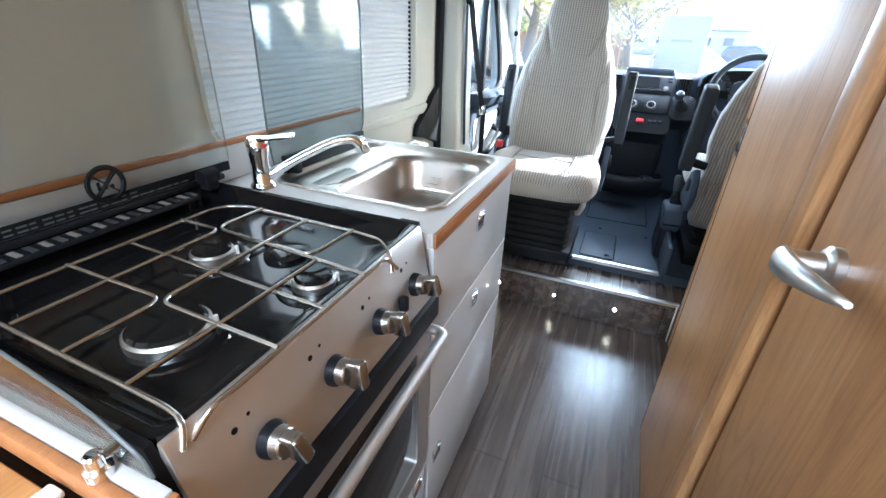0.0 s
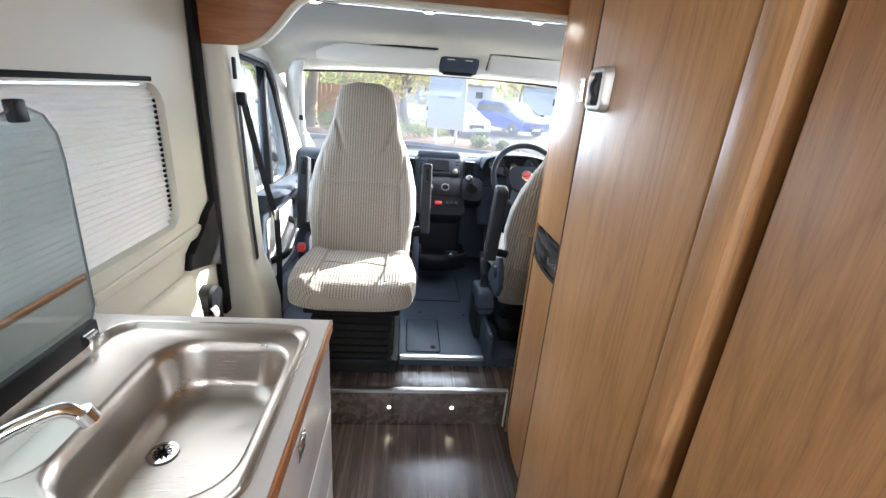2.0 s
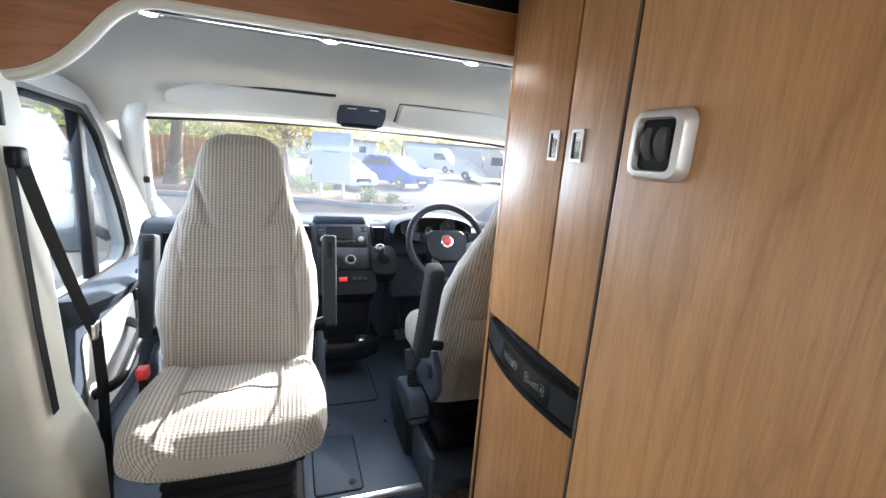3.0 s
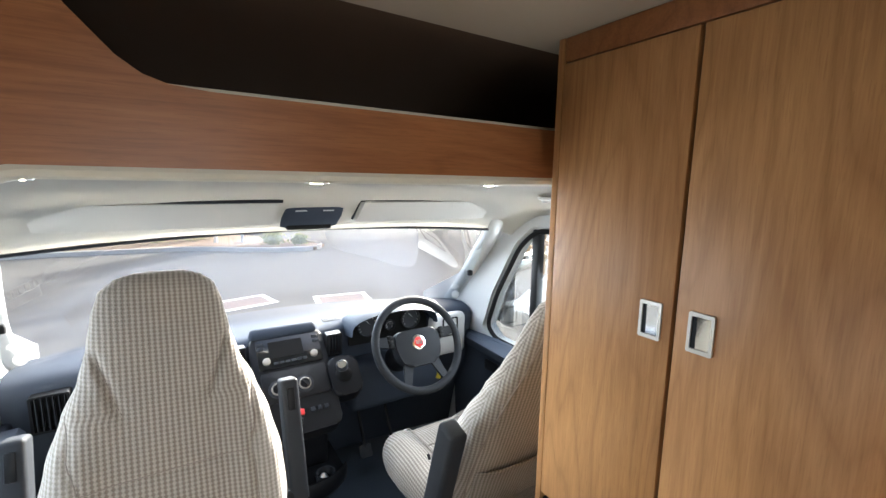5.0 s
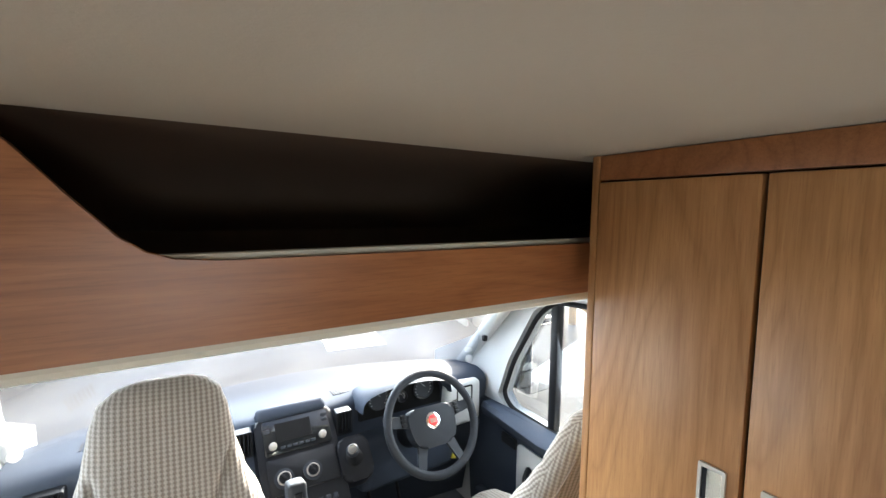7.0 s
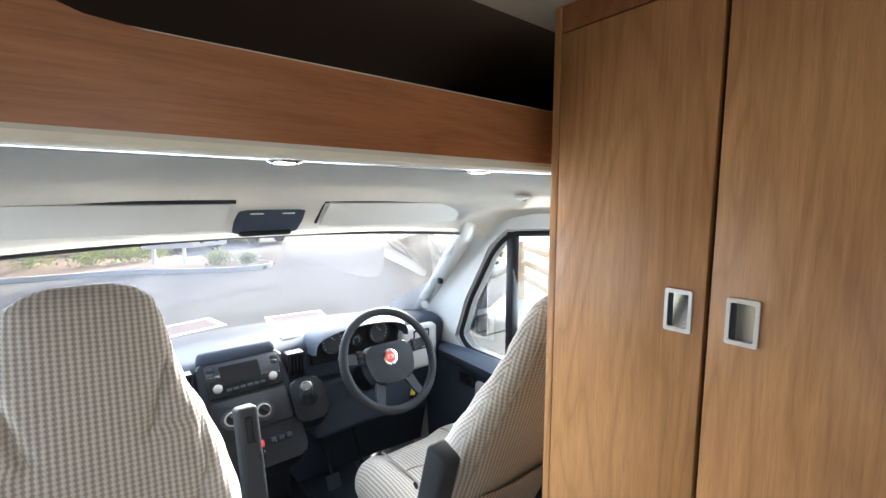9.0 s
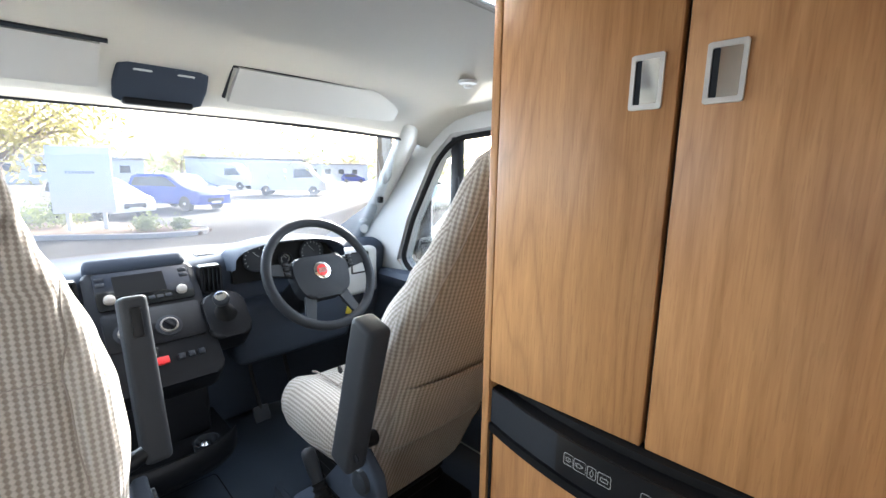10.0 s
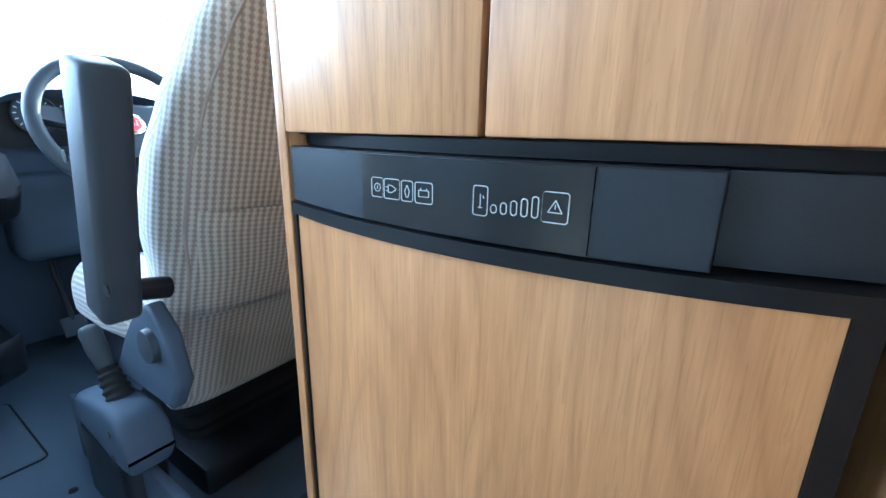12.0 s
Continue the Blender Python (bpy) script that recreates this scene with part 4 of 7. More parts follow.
part("bracket", bm, CHROME, gd)


# ---- wardrobe and fridge ----
wd = thing("wardrobe", (1.63, 2.03, 0.985), "cherry-wood wardrobe with two doors above the fridge", "wardrobe")
bm = B()
box(bm, (WARD_X + 0.006, 2.277, 0.0), (1.97, 2.293, CEIL_Z - 0.001), 0.003)
box(bm, (WARD_X + 0.001, 2.2775, 0.0), (WARD_X + 0.006, 2.2925, CEIL_Z - 0.001), 0.002)
part("side_panel", bm, WOOD, wd)
bm = B()
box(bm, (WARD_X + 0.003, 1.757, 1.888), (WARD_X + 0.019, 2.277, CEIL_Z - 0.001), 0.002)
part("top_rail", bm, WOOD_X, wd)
bm = B()
box(bm, (WARD_X + 0.02, 1.757, 0.985), (1.97, 2.276, 1.92), 0)
part("carcass", bm, DARKLINE, wd)
for y0, y1, hy in ((2.0265, 2.2755, 2.060), (1.757 + 0.002, 2.0205, 1.981)):
    bm = B()
    box(bm, (WARD_X, y0, 0.987), (WARD_X + 0.018, y1, 1.885), 0.002)
    dd = part("door", bm, WOOD_DOOR, wd)
    bm = B()
    holed(bm, rrect(hy - .0185, 1.413, hy + .0185, 1.475, 0.003), rrect(hy - .0138, 1.419, hy + .0138, 1.469, 0.002), "x", WARD_X - 0.004, WARD_X - 0.0002)
    hh = part("handle", bm, SATIN, dd, "satin nickel flush handle")
    bm = B()
    prism(bm, [(WARD_X - 0.0030, 1.469), (WARD_X - 0.0014, 1.419), (WARD_X - 0.0005, 1.419), (WARD_X - 0.0005, 1.469)], "y", hy - .0138, hy + .0065)
    part("pull_plate", bm, CHROME, hh)
    bm = B()
    box(bm, (WARD_X - 0.0012, hy + .0065, 1.419), (WARD_X - 0.0006, hy + .0138, 1.469), 0)
    part("recess", bm, SOFT, hh)

fr = thing("fridge", (1.6, 2.02, 0.0), "built-in fridge with bowed black control panel and wood door", "fridge")
bm = B()
box(bm, (WARD_X + 0.03, 1.757 + 0.004, 0.06), (1.95, 2.274, 0.982), 0)
part("body", bm, BLACK, fr)


def bow(y):
    """How far the fridge's front swells out."""
    k = (y - 2.02) / 0.255
    return WARD_X + 0.004 - 0.040 * max(0.0, 1 - k * k)


def bowed(bm, y0, y1, z0, z1, thick, off=0.0, n=16):
    rows = []
    for i in range(n + 1):
        y = y0 + (y1 - y0) * i / n
        x = bow(y) + off
        rows.append([(x + thick, y, z0), (x, y, z0), (x, y, z1), (x + thick, y, z1)])
    return rings(bm, rows)


FY0, FY1 = 1.764, 2.274
pan = part("control_panel", bowed(B(), 1.851, FY1, 0.910, 0.972, 0.05, 0.003), BLACK, fr, "black control panel")
part("grip_recess", bowed(B(), FY0, 1.8505, 0.911, 0.9715, 0.02, 0.020), SOFT, fr, "recessed grip at the end of the panel")
for y0, y1, o in ((2.1285, FY1 - .001, 0.0), (1.922, 2.1280, -0.0012), (1.852, 1.9215, 0.0)):
    part("panel_section", bowed(B(), y0, y1, 0.9115, 0.971, 0.004, o), PANEL_GLOSS if o else SOFT, pan, "matt black panel section")
part("gap", bowed(B(), FY0, FY1, 0.9735, 0.985, 0.03, 0.024), RUBBER, fr)
part("door_frame", bowed(B(), FY0, FY1, 0.895, 0.9085, 0.05, -0.004), BLACK, fr, "black door frame")
part("door_frame", bowed(B(), FY0, FY0 + 0.016, 0.10, 0.895, 0.05, -0.001, 4), BLACK, fr)
part("door_frame", bowed(B(), FY1 - 0.006, FY1, 0.10, 0.895, 0.05, -0.001, 2), BLACK, fr)
part("door_panel", bowed(B(), FY0 + 0.0165, FY1 - 0.0065, 0.10, 0.8945, 0.02, 0.002), WOOD_DOOR, fr, "wood-look fridge door panel", 30)
part("plinth", box(B(), (WARD_X + 0.012, 1.757 + .003, 0.0), (WARD_X + 0.03, 2.275, 0.095), 0.001), BLACK, fr)


def icon(y, w, z0, z1, fill):
    """A thin rounded outline on the panel, with a small mark inside."""
    x = bow(y) - 0.0016
    bm = B()
    tube(bm, [(x, a, b) for a, b in rrect(y - w / 2, z0, y + w / 2, z1, 0.0022, 4)], 0.00042, 5, True)
    for a0, b0, a1, b1 in fill:
        tube(bm, [(x, y + a0, (z0 + z1) / 2 + b0), (x, y + a1, (z0 + z1) / 2 + b1)], 0.0004, 5)
    part("symbol", bm, PRINT, pan, "pale printed touch symbol")


circle = [(0.0035 * math.cos(a), 0.0035 * math.sin(a), 0.0035 * math.cos(a + .52), 0.0035 * math.sin(a + .52)) for a in [0.5236 * k for k in range(12)]]
icon(2.1070, 0.0135, 0.934, 0.951, circle + [(0, -0.0016, 0, 0.0016)])
icon(2.0890, 0.0175, 0.934, 0.951, [(0.004, -0.003, 0.004, 0.003), (0.004, 0.003, 0, 0.003), (0, 0.003, -0.005, 0), (-0.005, 0, 0, -0.003), (0, -0.003, 0.004, -0.003), (0.004, 0.0015, 0.007, 0.0015), (0.004, -0.0015, 0.007, -0.0015)])
icon(2.0713, 0.0120, 0.934, 0.951, [(0, 0.005, 0.0025, 0), (0.0025, 0, 0.001, -0.005), (0.001, -0.005, -0.001, -0.005), (-0.001, -0.005, -0.0025, 0), (-0.0025, 0, 0, 0.005)])
icon(2.0535, 0.0175, 0.934, 0.951, [(-0.005, -0.003, 0.005, -0.003), (0.005, -0.003, 0.005, 0.002), (0.005, 0.002, -0.005, 0.002), (-0.005, 0.002, -0.005, -0.003), (-0.003, 0.002, -0.003, 0.004), (0.003, 0.002, 0.003, 0.004)])
icon(2.0010, 0.0120, 0.931, 0.953, [(0, -0.005, 0, 0.005), (0.0015, -0.005, -0.0015, -0.005), (-0.002, 0.004, -0.003, 0.002)])
for i in range(5):
    icon(1.9900 - i * 0.0078, 0.0046, 0.934, 0.940 + 0.0022 * i, [])
icon(1.9450, 0.0185, 0.932, 0.953, [(0.005, -0.0035, -0.005, -0.0035), (-0.005, -0.0035, 0, 0.005), (0, 0.005, 0.005, -0.0035), (0, -0.001, 0, 0.002)])

bm = B()
box(bm, (CABIN_X + 0.0005, CABIN_Y + 0.0005, 0.0), (CABIN_X + 0.0215, CABIN_Y + 0.006, CEIL_Z - 0.002), 0.001)
structure("trim_washroom_edge", bm, DARKLINE, "dark brown edge strip of the washroom panel", "trim")

# light switch on the washroom wall
sw = thing("light_switch", (CABIN_X, 1.68, 1.44), "double rocker light switch with a satin surround", "switch")
bm = B()
rows = []
for x, grow in ((-0.0005, 0.0), (-0.010, -0.001), (-0.0165, -0.004), (-0.018, -0.008)):
    rows.append([(CABIN_X + x, a, b) for a, b in rrect(1.624 - grow, 1.396 - grow, 1.706 + grow, 1.480 + grow, 0.018 + grow * 0.5)])
for x, y0, z0, y1, z1, r in ((-0.018, 1.637, 1.407, 1.694, 1.469, 0.009), (-0.010, 1.639, 1.409, 1.692, 1.467, 0.008)):
    rows.append([(CABIN_X + x, a, b) for a, b in rrect(y0, z0, y1, z1, r)])
rings(bm, rows, True, False)
part("surround", bm, SATIN, sw, "satin nickel surround", 40)
part("plate", box(B(), (CABIN_X - 0.0105, 1.6385, 1.4085), (CABIN_X - 0.001, 1.6925, 1.4675), 0.002), BLACK, sw)
for y in (1.6560, 1.6760):
    bm = B()
    rows = []
    for k in range(9):
        v = -1 + k / 4
        h = 0.0075 * (1 - v * v) + 0.003 * v
        z, w = 1.438 + 0.019 * v, 0.0078 * (1 - 0.35 * abs(v) ** 4)
        rows.append([(CABIN_X - 0.0103, y - w, z), (CABIN_X - 0.012 - h, y - w * 0.9, z), (CABIN_X - 0.0145 - h, y, z), (CABIN_X - 0.012 - h, y + w * 0.9, z), (CABIN_X - 0.0103, y + w, z)])
    rings(bm, rows)
    part("rocker", bm, FAINT, sw, "dark grey rocker", 50)


# ---- cab seats ----
SEAT_X = 0.622


def back_mid(z):
    return 2.735 + (z - 0.66) * 0.30


def bolster_edge(z):
    """How far out the seam between the middle panel and the side bolster runs."""
    return curve_between((0.60, 0.77, 0.87, 0.99, 1.07, 1.16), (0.84, 0.77, 0.70, 0.71, 0.84, 0.99), z)


def crease(z, u):
    """Depth of the sewn creases on the front: bolster seams, cross seam, headrest folds."""
    u = abs(u)
    d = 0.0
    if z < 1.17:
        d += 0.0065 * math.exp(-((u - bolster_edge(z)) / 0.040) ** 2)
    if u < bolster_edge(0.99):
        d += 0.0035 * math.exp(-((z - 0.99) / 0.008) ** 2)
    if 1.11 < z < 1.27:
        d += 0.012 * math.exp(-((u - 0.47 - 0.36 * (z - 1.135) / 0.11) / 0.055) ** 2) * min(1.0, (z - 1.11) / 0.03, (1.27 - z) / 0.03)
    return d


def front_y(z, x, hw, y, wing):
    """The front's own relief: wings at the sides, creases along the seams."""
    u = abs(x) / hw
    y -= wing * max(0.0, min(1.0, (u - 0.45) / 0.3)) * (1 - max(0.0, (u - 0.86) / 0.14) ** 2)
    return y + crease(z, u)


def back_section(z, hw, depth, wing, n=144):
    """One level of the backrest, from the middle of its front round; wings stand out at its sides."""
    pts = []
    for k in range(n):
        w = 2 * math.pi * k / n - math.pi / 2
        c, s = math.cos(w), math.sin(w)
        x = hw * math.copysign(abs(c) ** 0.55, c)
        y = depth * 0.5 * math.copysign(abs(s) ** 0.62, s)
        pts.append((SEAT_X + x, back_mid(z) + (front_y(z, x, hw, y, wing) if s < 0 else y), z))
    return pts


BACK_Z = (0.40, 0.44, 0.74, 0.853, 0.951, 1.04, 1.13, 1.20, 1.27, 1.336, 1.385, 1.412, 1.424)
BACK_W = (0.200, 0.216, 0.235, 0.253, 0.249, 0.230, 0.200, 0.168, 0.150, 0.139, 0.124, 0.093, 0.050)
BACK_D = (0.09, 0.12, 0.135, 0.14, 0.135, 0.125, 0.115, 0.105, 0.098, 0.090, 0.078, 0.055, 0.022)
BACK_B = (0.003, 0.008, 0.018, 0.024, 0.022, 0.016, 0.008, 0.002, 0.0, 0.0, 0.0, 0.0, 0.0)


def front_of(z, u):
    """A place on the backrest's front, u from -1 to 1 across it."""
    hw, depth, wing = (curve_between(BACK_Z, q, z) for q in (BACK_W, BACK_D, BACK_B))
    s = max(0.0, 1 - abs(u) ** (2 / 0.55)) ** 0.5
    return Vector((SEAT_X + hw * u, back_mid(z) + front_y(z, hw * u, hw, -depth * 0.5 * s ** 0.62, wing), z))


seat = thing("swivel_seat", (SEAT_X, 2.62, 0.232), "beige waffle-cloth swivel seat turned to face the living area", "seat", "cab seats")
bm = B()
rows = []
for i in range(161):
    z = BACK_Z[0] + (BACK_Z[-1] - BACK_Z[0]) * i / 160
    rows.append(back_section(z, *(curve_between(BACK_Z, q, z) for q in (BACK_W, BACK_D, BACK_B))))
rings(bm, rows, uv=True)
backrest = part("backrest", bm, CLOTH, seat, "tall backrest with a built-in headrest", 60)
backrest.data.materials.append(CLOTH_SIDE)
for f in backrest.data.polygons:
    c = f.center + Vector((0, 2.62, 0.232))
    if 0.60 < c.z < 1.16 and f.normal.y < 0.2 and abs(c.x) > bolster_edge(c.z) * curve_between(BACK_Z, BACK_W, c.z):
        f.material_index = 1
for s in (-1, 1):
    bm = B()
    tube(bm, [front_of(z, s * bolster_edge(z)) for z in [0.64 + 0.50 * k / 30 for k in range(31)]], 0.0016, 6)
    part("seam", bm, SEAM, backrest)
    bm = B()
    tube(bm, [front_of(z, s * (0.47 + 0.36 * (z - 1.135) / 0.11)) for z in [1.125 + 0.125 * k / 16 for k in range(17)]], 0.0016, 6)
    part("seam", bm, SEAM, backrest)
bm = B()
tube(bm, [front_of(0.99, -0.70 + 1.40 * k / 24) for k in range(25)], 0.0014, 6)
part("seam", bm, SEAM, backrest)

# sewn edges down the back
for s in (-1, 1):
    pts = []
    for k in range(33):
        z = 0.45 + 0.86 * k / 32
        hw, depth = curve_between(BACK_Z, BACK_W, z), curve_between(BACK_Z, BACK_D, z)
        pts.append((SEAT_X + s * 0.86 * hw, back_mid(z) + depth * 0.5 * (1 - 0.86 ** (2 / 0.55)) ** 0.31, z))
    bm = B()
    tube(bm, pts, 0.0028, 6)
    part("piping", bm, SEAM, backrest)

# cushion, built along its depth
bm = B()
rows = []
CU_Y = (2.300, 2.314, 2.348, 2.42, 2.52, 2.62, 2.70, 2.76)
CU_W = (0.150, 0.205, 0.246, 0.262, 0.262, 0.252, 0.238, 0.225)
CU_T = (0.045, 0.090, 0.124, 0.140, 0.145, 0.140, 0.132, 0.120)
CU_Z = (0.612, 0.614, 0.617, 0.622, 0.622, 0.620, 0.622, 0.628)
for i in range(41):
    y = CU_Y[0] + (CU_Y[-1] - CU_Y[0]) * i / 40
    hw, th, zc = (curve_between(CU_Y, q, y) for q in (CU_W, CU_T, CU_Z))
    row = []
    for k in range(48):
        w = 2 * math.pi * k / 48 + math.pi / 2
        c, s = math.cos(w), math.sin(w)
        x = hw * math.copysign(abs(c) ** 0.5, c)
        z = th * 0.5 * math.copysign(abs(s) ** 0.6, s)
        u = abs(x) / hw
        if s > 0:
            z += 0.022 * max(0.0, min(1.0, (u - 0.5) / 0.28)) * (1 - max(0.0, (u - 0.85) / 0.15) ** 2)
            z += 0.006 * math.sin((y - 2.33) * 9.0)
        row.append((SEAT_X - x, y, zc + z))
    rows.append(row)
rings(bm, rows, uv=True)
cushion = part("cushion", bm, CLOTH, seat, "beige waffle-cloth cushion", 60)
for s in (-1, 1):
    bm = B()
    tube(bm, [(SEAT_X + s * 0.135, y, 0.699 + 0.006 * math.sin((y - 2.33) * 9.0) - 0.03 * max(0, (2.36 - y) / .03) ** 2) for y in [2.345 + 0.36 * k / 16 for k in range(17)]], 0.003, 6)
    part("seam", bm, SEAM, cushion)
bm = B()
tube(bm, [(SEAT_X - 0.135 + 0.27 * k / 12, 2.50 + 0.01 * math.sin(k), 0.7005) for k in range(13)], 0.003, 6)
part("seam", bm, SEAM, cushion)

# map pocket on the back of the backrest
bm = B()
rows = []
for i in range(13):
    z = 0.66 + 0.215 * i / 12
    hw = curve_between(BACK_Z, BACK_W, z) * 0.80
    dp = curve_between(BACK_Z, BACK_D, z)
    row = []
    for k in range(25):
        u = -1 + k / 12
        bulge = 0.016 * (1 - abs(u) ** 3)
        row.append((SEAT_X - hw * u, back_mid(z) + dp * 0.5 * (1 - abs(0.8 * u) ** 3.4) ** 0.35 + 0.003 + bulge * (0.3 + 0.7 * i / 12), z))
    rows.append(row)
rings(bm, rows, False, False, uv=True)
pocket = part("map_pocket", bm, CLOTH, backrest, "cloth pocket on the back", 60)
pocket.modifiers.new("thickness", "SOLIDIFY").thickness = 0.004

# fold-up armrests
for s in (-1, 1):
    bm = B()
    ax = SEAT_X + s * 0.302
    rot = Matrix.Rotation(radians(-16), 4, "X")
    box(bm, (ax - 0.026, 2.880, 0.715), (ax + 0.026, 2.948, 1.070), 0.012, 4, rot)
    arm = part("armrest", bm, SOFT, seat, "charcoal armrest folded upright")
    for dz in (-0.11, 0.06):
        bm = B()
        turned(bm, (ax + s * 0.0255, 2.908 - dz * 0.29, 0.892 + dz), (s, 0, 0), [(0, 0.008), (0.002, 0.008), (0.002, 0.004)], 14)
        part("screw_cover", bm, BLACK, arm)
    bm = B()
    box(bm, (ax - 0.010, 2.908, 0.985), (ax + 0.010, 2.922, 1.050), 0.003, rot=rot)
    part("inlay", bm, BLACK, arm)
    bm = B()
    cyl(bm, (ax - s * 0.08, 2.85, 0.735), (ax, 2.86, 0.755), 0.018)
    part("armrest_pivot", bm, BLACK, seat)

# frame, recliner covers and base
bm = B()
box(bm, (SEAT_X - 0.20, 2.38, 0.515), (SEAT_X + 0.20, 2.69, 0.553), 0.01)
part("seat_frame", bm, BLACK, seat)
for s in (-1, 1):
    bm = B()
    prism(bm, [(2.64, 0.54), (2.86, 0.54), (2.90, 0.60), (2.88, 0.68), (2.83, 0.72), (2.78, 0.70), (2.72, 0.63)], "x", SEAT_X + s * 0.262 - 0.014, SEAT_X + s * 0.262 + 0.014, 0.008, 3)
    part("recliner_cover", bm, DASH, seat, "blue-grey recliner cover", 50)
    bm = B()
    turned(bm, (SEAT_X + s * 0.275, 2.83, 0.650), (s, 0, 0), [(0, 0.030), (0.012, 0.028), (0.014, 0.020)], 24)
    part("recliner_knob", bm, SOFT, seat)
bm = B()
rows = [[(a, b, z) for a, b in rrect(SEAT_X - 0.175 + i, 2.385 + i, SEAT_X + 0.175 - i, 2.66 - i, 0.03, 4)] for z, i in [(0.30 + 0.018 * k, 0.010 * (k % 2)) for k in range(13)]]
rings(bm, rows)
part("bellows", bm, RUBBER, seat, "black ribbed bellows", 20)
bm = B()
box(bm, (SEAT_X - 0.20, 2.37, 0.2335), (SEAT_X + 0.20, 2.76, 0.305), 0.012)
part("base_box", bm, BLACK, seat)
bm = B()
box(bm, (SEAT_X - 0.262, 2.60, 0.585), (SEAT_X - 0.238, 2.635, 0.705), 0.006)
bk = part("belt_buckle", bm, BLACK, seat)
bm = B()
box(bm, (SEAT_X - 0.266, 2.598, 0.700), (SEAT_X - 0.236, 2.637, 0.735), 0.006)
part("release_button", bm, RED, bk, "red buckle button")

seat2 = copy_thing(seat, pose(2 * 1.075 - SEAT_X, 5.41 - 2.62, 0.232, 0, 0, 180))
tagged(seat2, "beige waffle-cloth driver seat facing the windscreen", "seat", "cab seats")
# the driver's backrest is reclined a little further
hinge = Matrix.Translation((0, 0.115, 0.39))
for ob in seat2.children:
    if ob.name.startswith("backrest"):
        ob.matrix_local = hinge @ Matrix.Rotation(radians(-5.5), 4, "X") @ hinge.inverted() @ ob.matrix_local

for ob in seat2.children:
    if ob.name.startswith("armrest") and ob.matrix_local.translation.length < 1:
        ob.matrix_local = Matrix.Translation((0.014, -0.030, 0.0)) @ ob.matrix_local

# parking brake beside the driver seat
hb = thing("parking_brake", (1.17, 2.72, 0.232), "dark grey parking brake lever with a ribbed boot", "parking brake")
bm = B()
box(bm, (1.150, 2.58, 0.2335), (1.225, 2.80, 0.42), 0.02, 3)
part("console", bm, BLACK, hb, "black console box", 40)
bm = B()
rows = []
for y, z0, z1 in ((2.535, 0.425, 0.450), (2.545, 0.405, 0.490), (2.575, 0.400, 0.512), (2.620, 0.400, 0.512), (2.690, 0.410, 0.500), (2.755, 0.415, 0.490), (2.768, 0.425, 0.470)):
    rows.append([(a, y, b) for a, b in rrect(1.148, z0, 1.222, z1, 0.016, 4)])
rings(bm, rows)
house = part("housing", bm, DASH, hb, "blue-grey moulded housing", 50)
for z in (0.42, 0.47):
    bm = B()
    turned(bm, (1.148, 2.60, z), (-1, 0, 0), [(0, 0.006), (0.002, 0.006), (0.002, 0.003)], 12)
    part("screw", bm, BLACK, house)
start, tip = Vector((1.188, 2.645, 0.500)), Vector((1.186, 2.688, 0.560))
d = (tip - start).normalized()
bm = B()
turned(bm, start, d, [(k * 0.0072, 0.021 - 0.0007 * k + (0.004 if k % 2 else 0)) for k in range(10)], 20)
part("boot", bm, RUBBER, hb, "black ribbed boot", 20)
bm = B()
turned(bm, tip, d, [(-0.02, 0.013), (0.0, 0.015), (0.03, 0.018), (0.065, 0.018), (0.076, 0.014), (0.079, 0.004)], 20)
part("grip", bm, SOFT, hb, "grey lever grip", 60)

hb.location += Vector((0.048, 0.070, 0.004))

# ---- cab: step strips, hatches, pillars, doors ----
for y, z, x0, x1 in ((2.312, 0.190, 0.36, 1.315), (2.496, 0.2325, 0.83, 1.235)):
    bm = B()
    prism(bm, [(y, z - 0.012), (y, z + 0.002), (y + 0.004, z + 0.004), (y + 0.020, z + 0.004), (y + 0.022, z + 0.0005), (y + 0.005, z + 0.0005), (y + 0.005, z - 0.012)], "x", x0, x1)
    structure("trim_step_edge", bm, ALLOY, "bright aluminium step edge strip", "trim")
bm = B()
box(bm, (1.3055, 2.306, 0.0), (1.311, 2.32, 0.196), 0.001)
structure("trim_step_corner", bm, WHITE, "pale corner strip beside the step", "trim")
for x in (0.515, 0.790, 1.068):
    led = thing("step_light", (x, 2.322, 0.094), "small round warm light set in the step riser", "step light", "step lights")
    bm = B()
    turned(bm, (x, 2.3225, 0.094), (0, -1, 0), [(0, 0.0105), (0.002, 0.0105), (0.003, 0.008), (0.002, 0.0065)], 20)
    part("bezel", bm, CHROME, led)
    bm = B()
    turned(bm, (x, 2.3215, 0.094), (0, -1, 0), [(0, 0.0065), (0.002, 0.006), (0.003, 0.002)], 16)
    part("lens", bm, SPOT, led, "glowing warm lens")

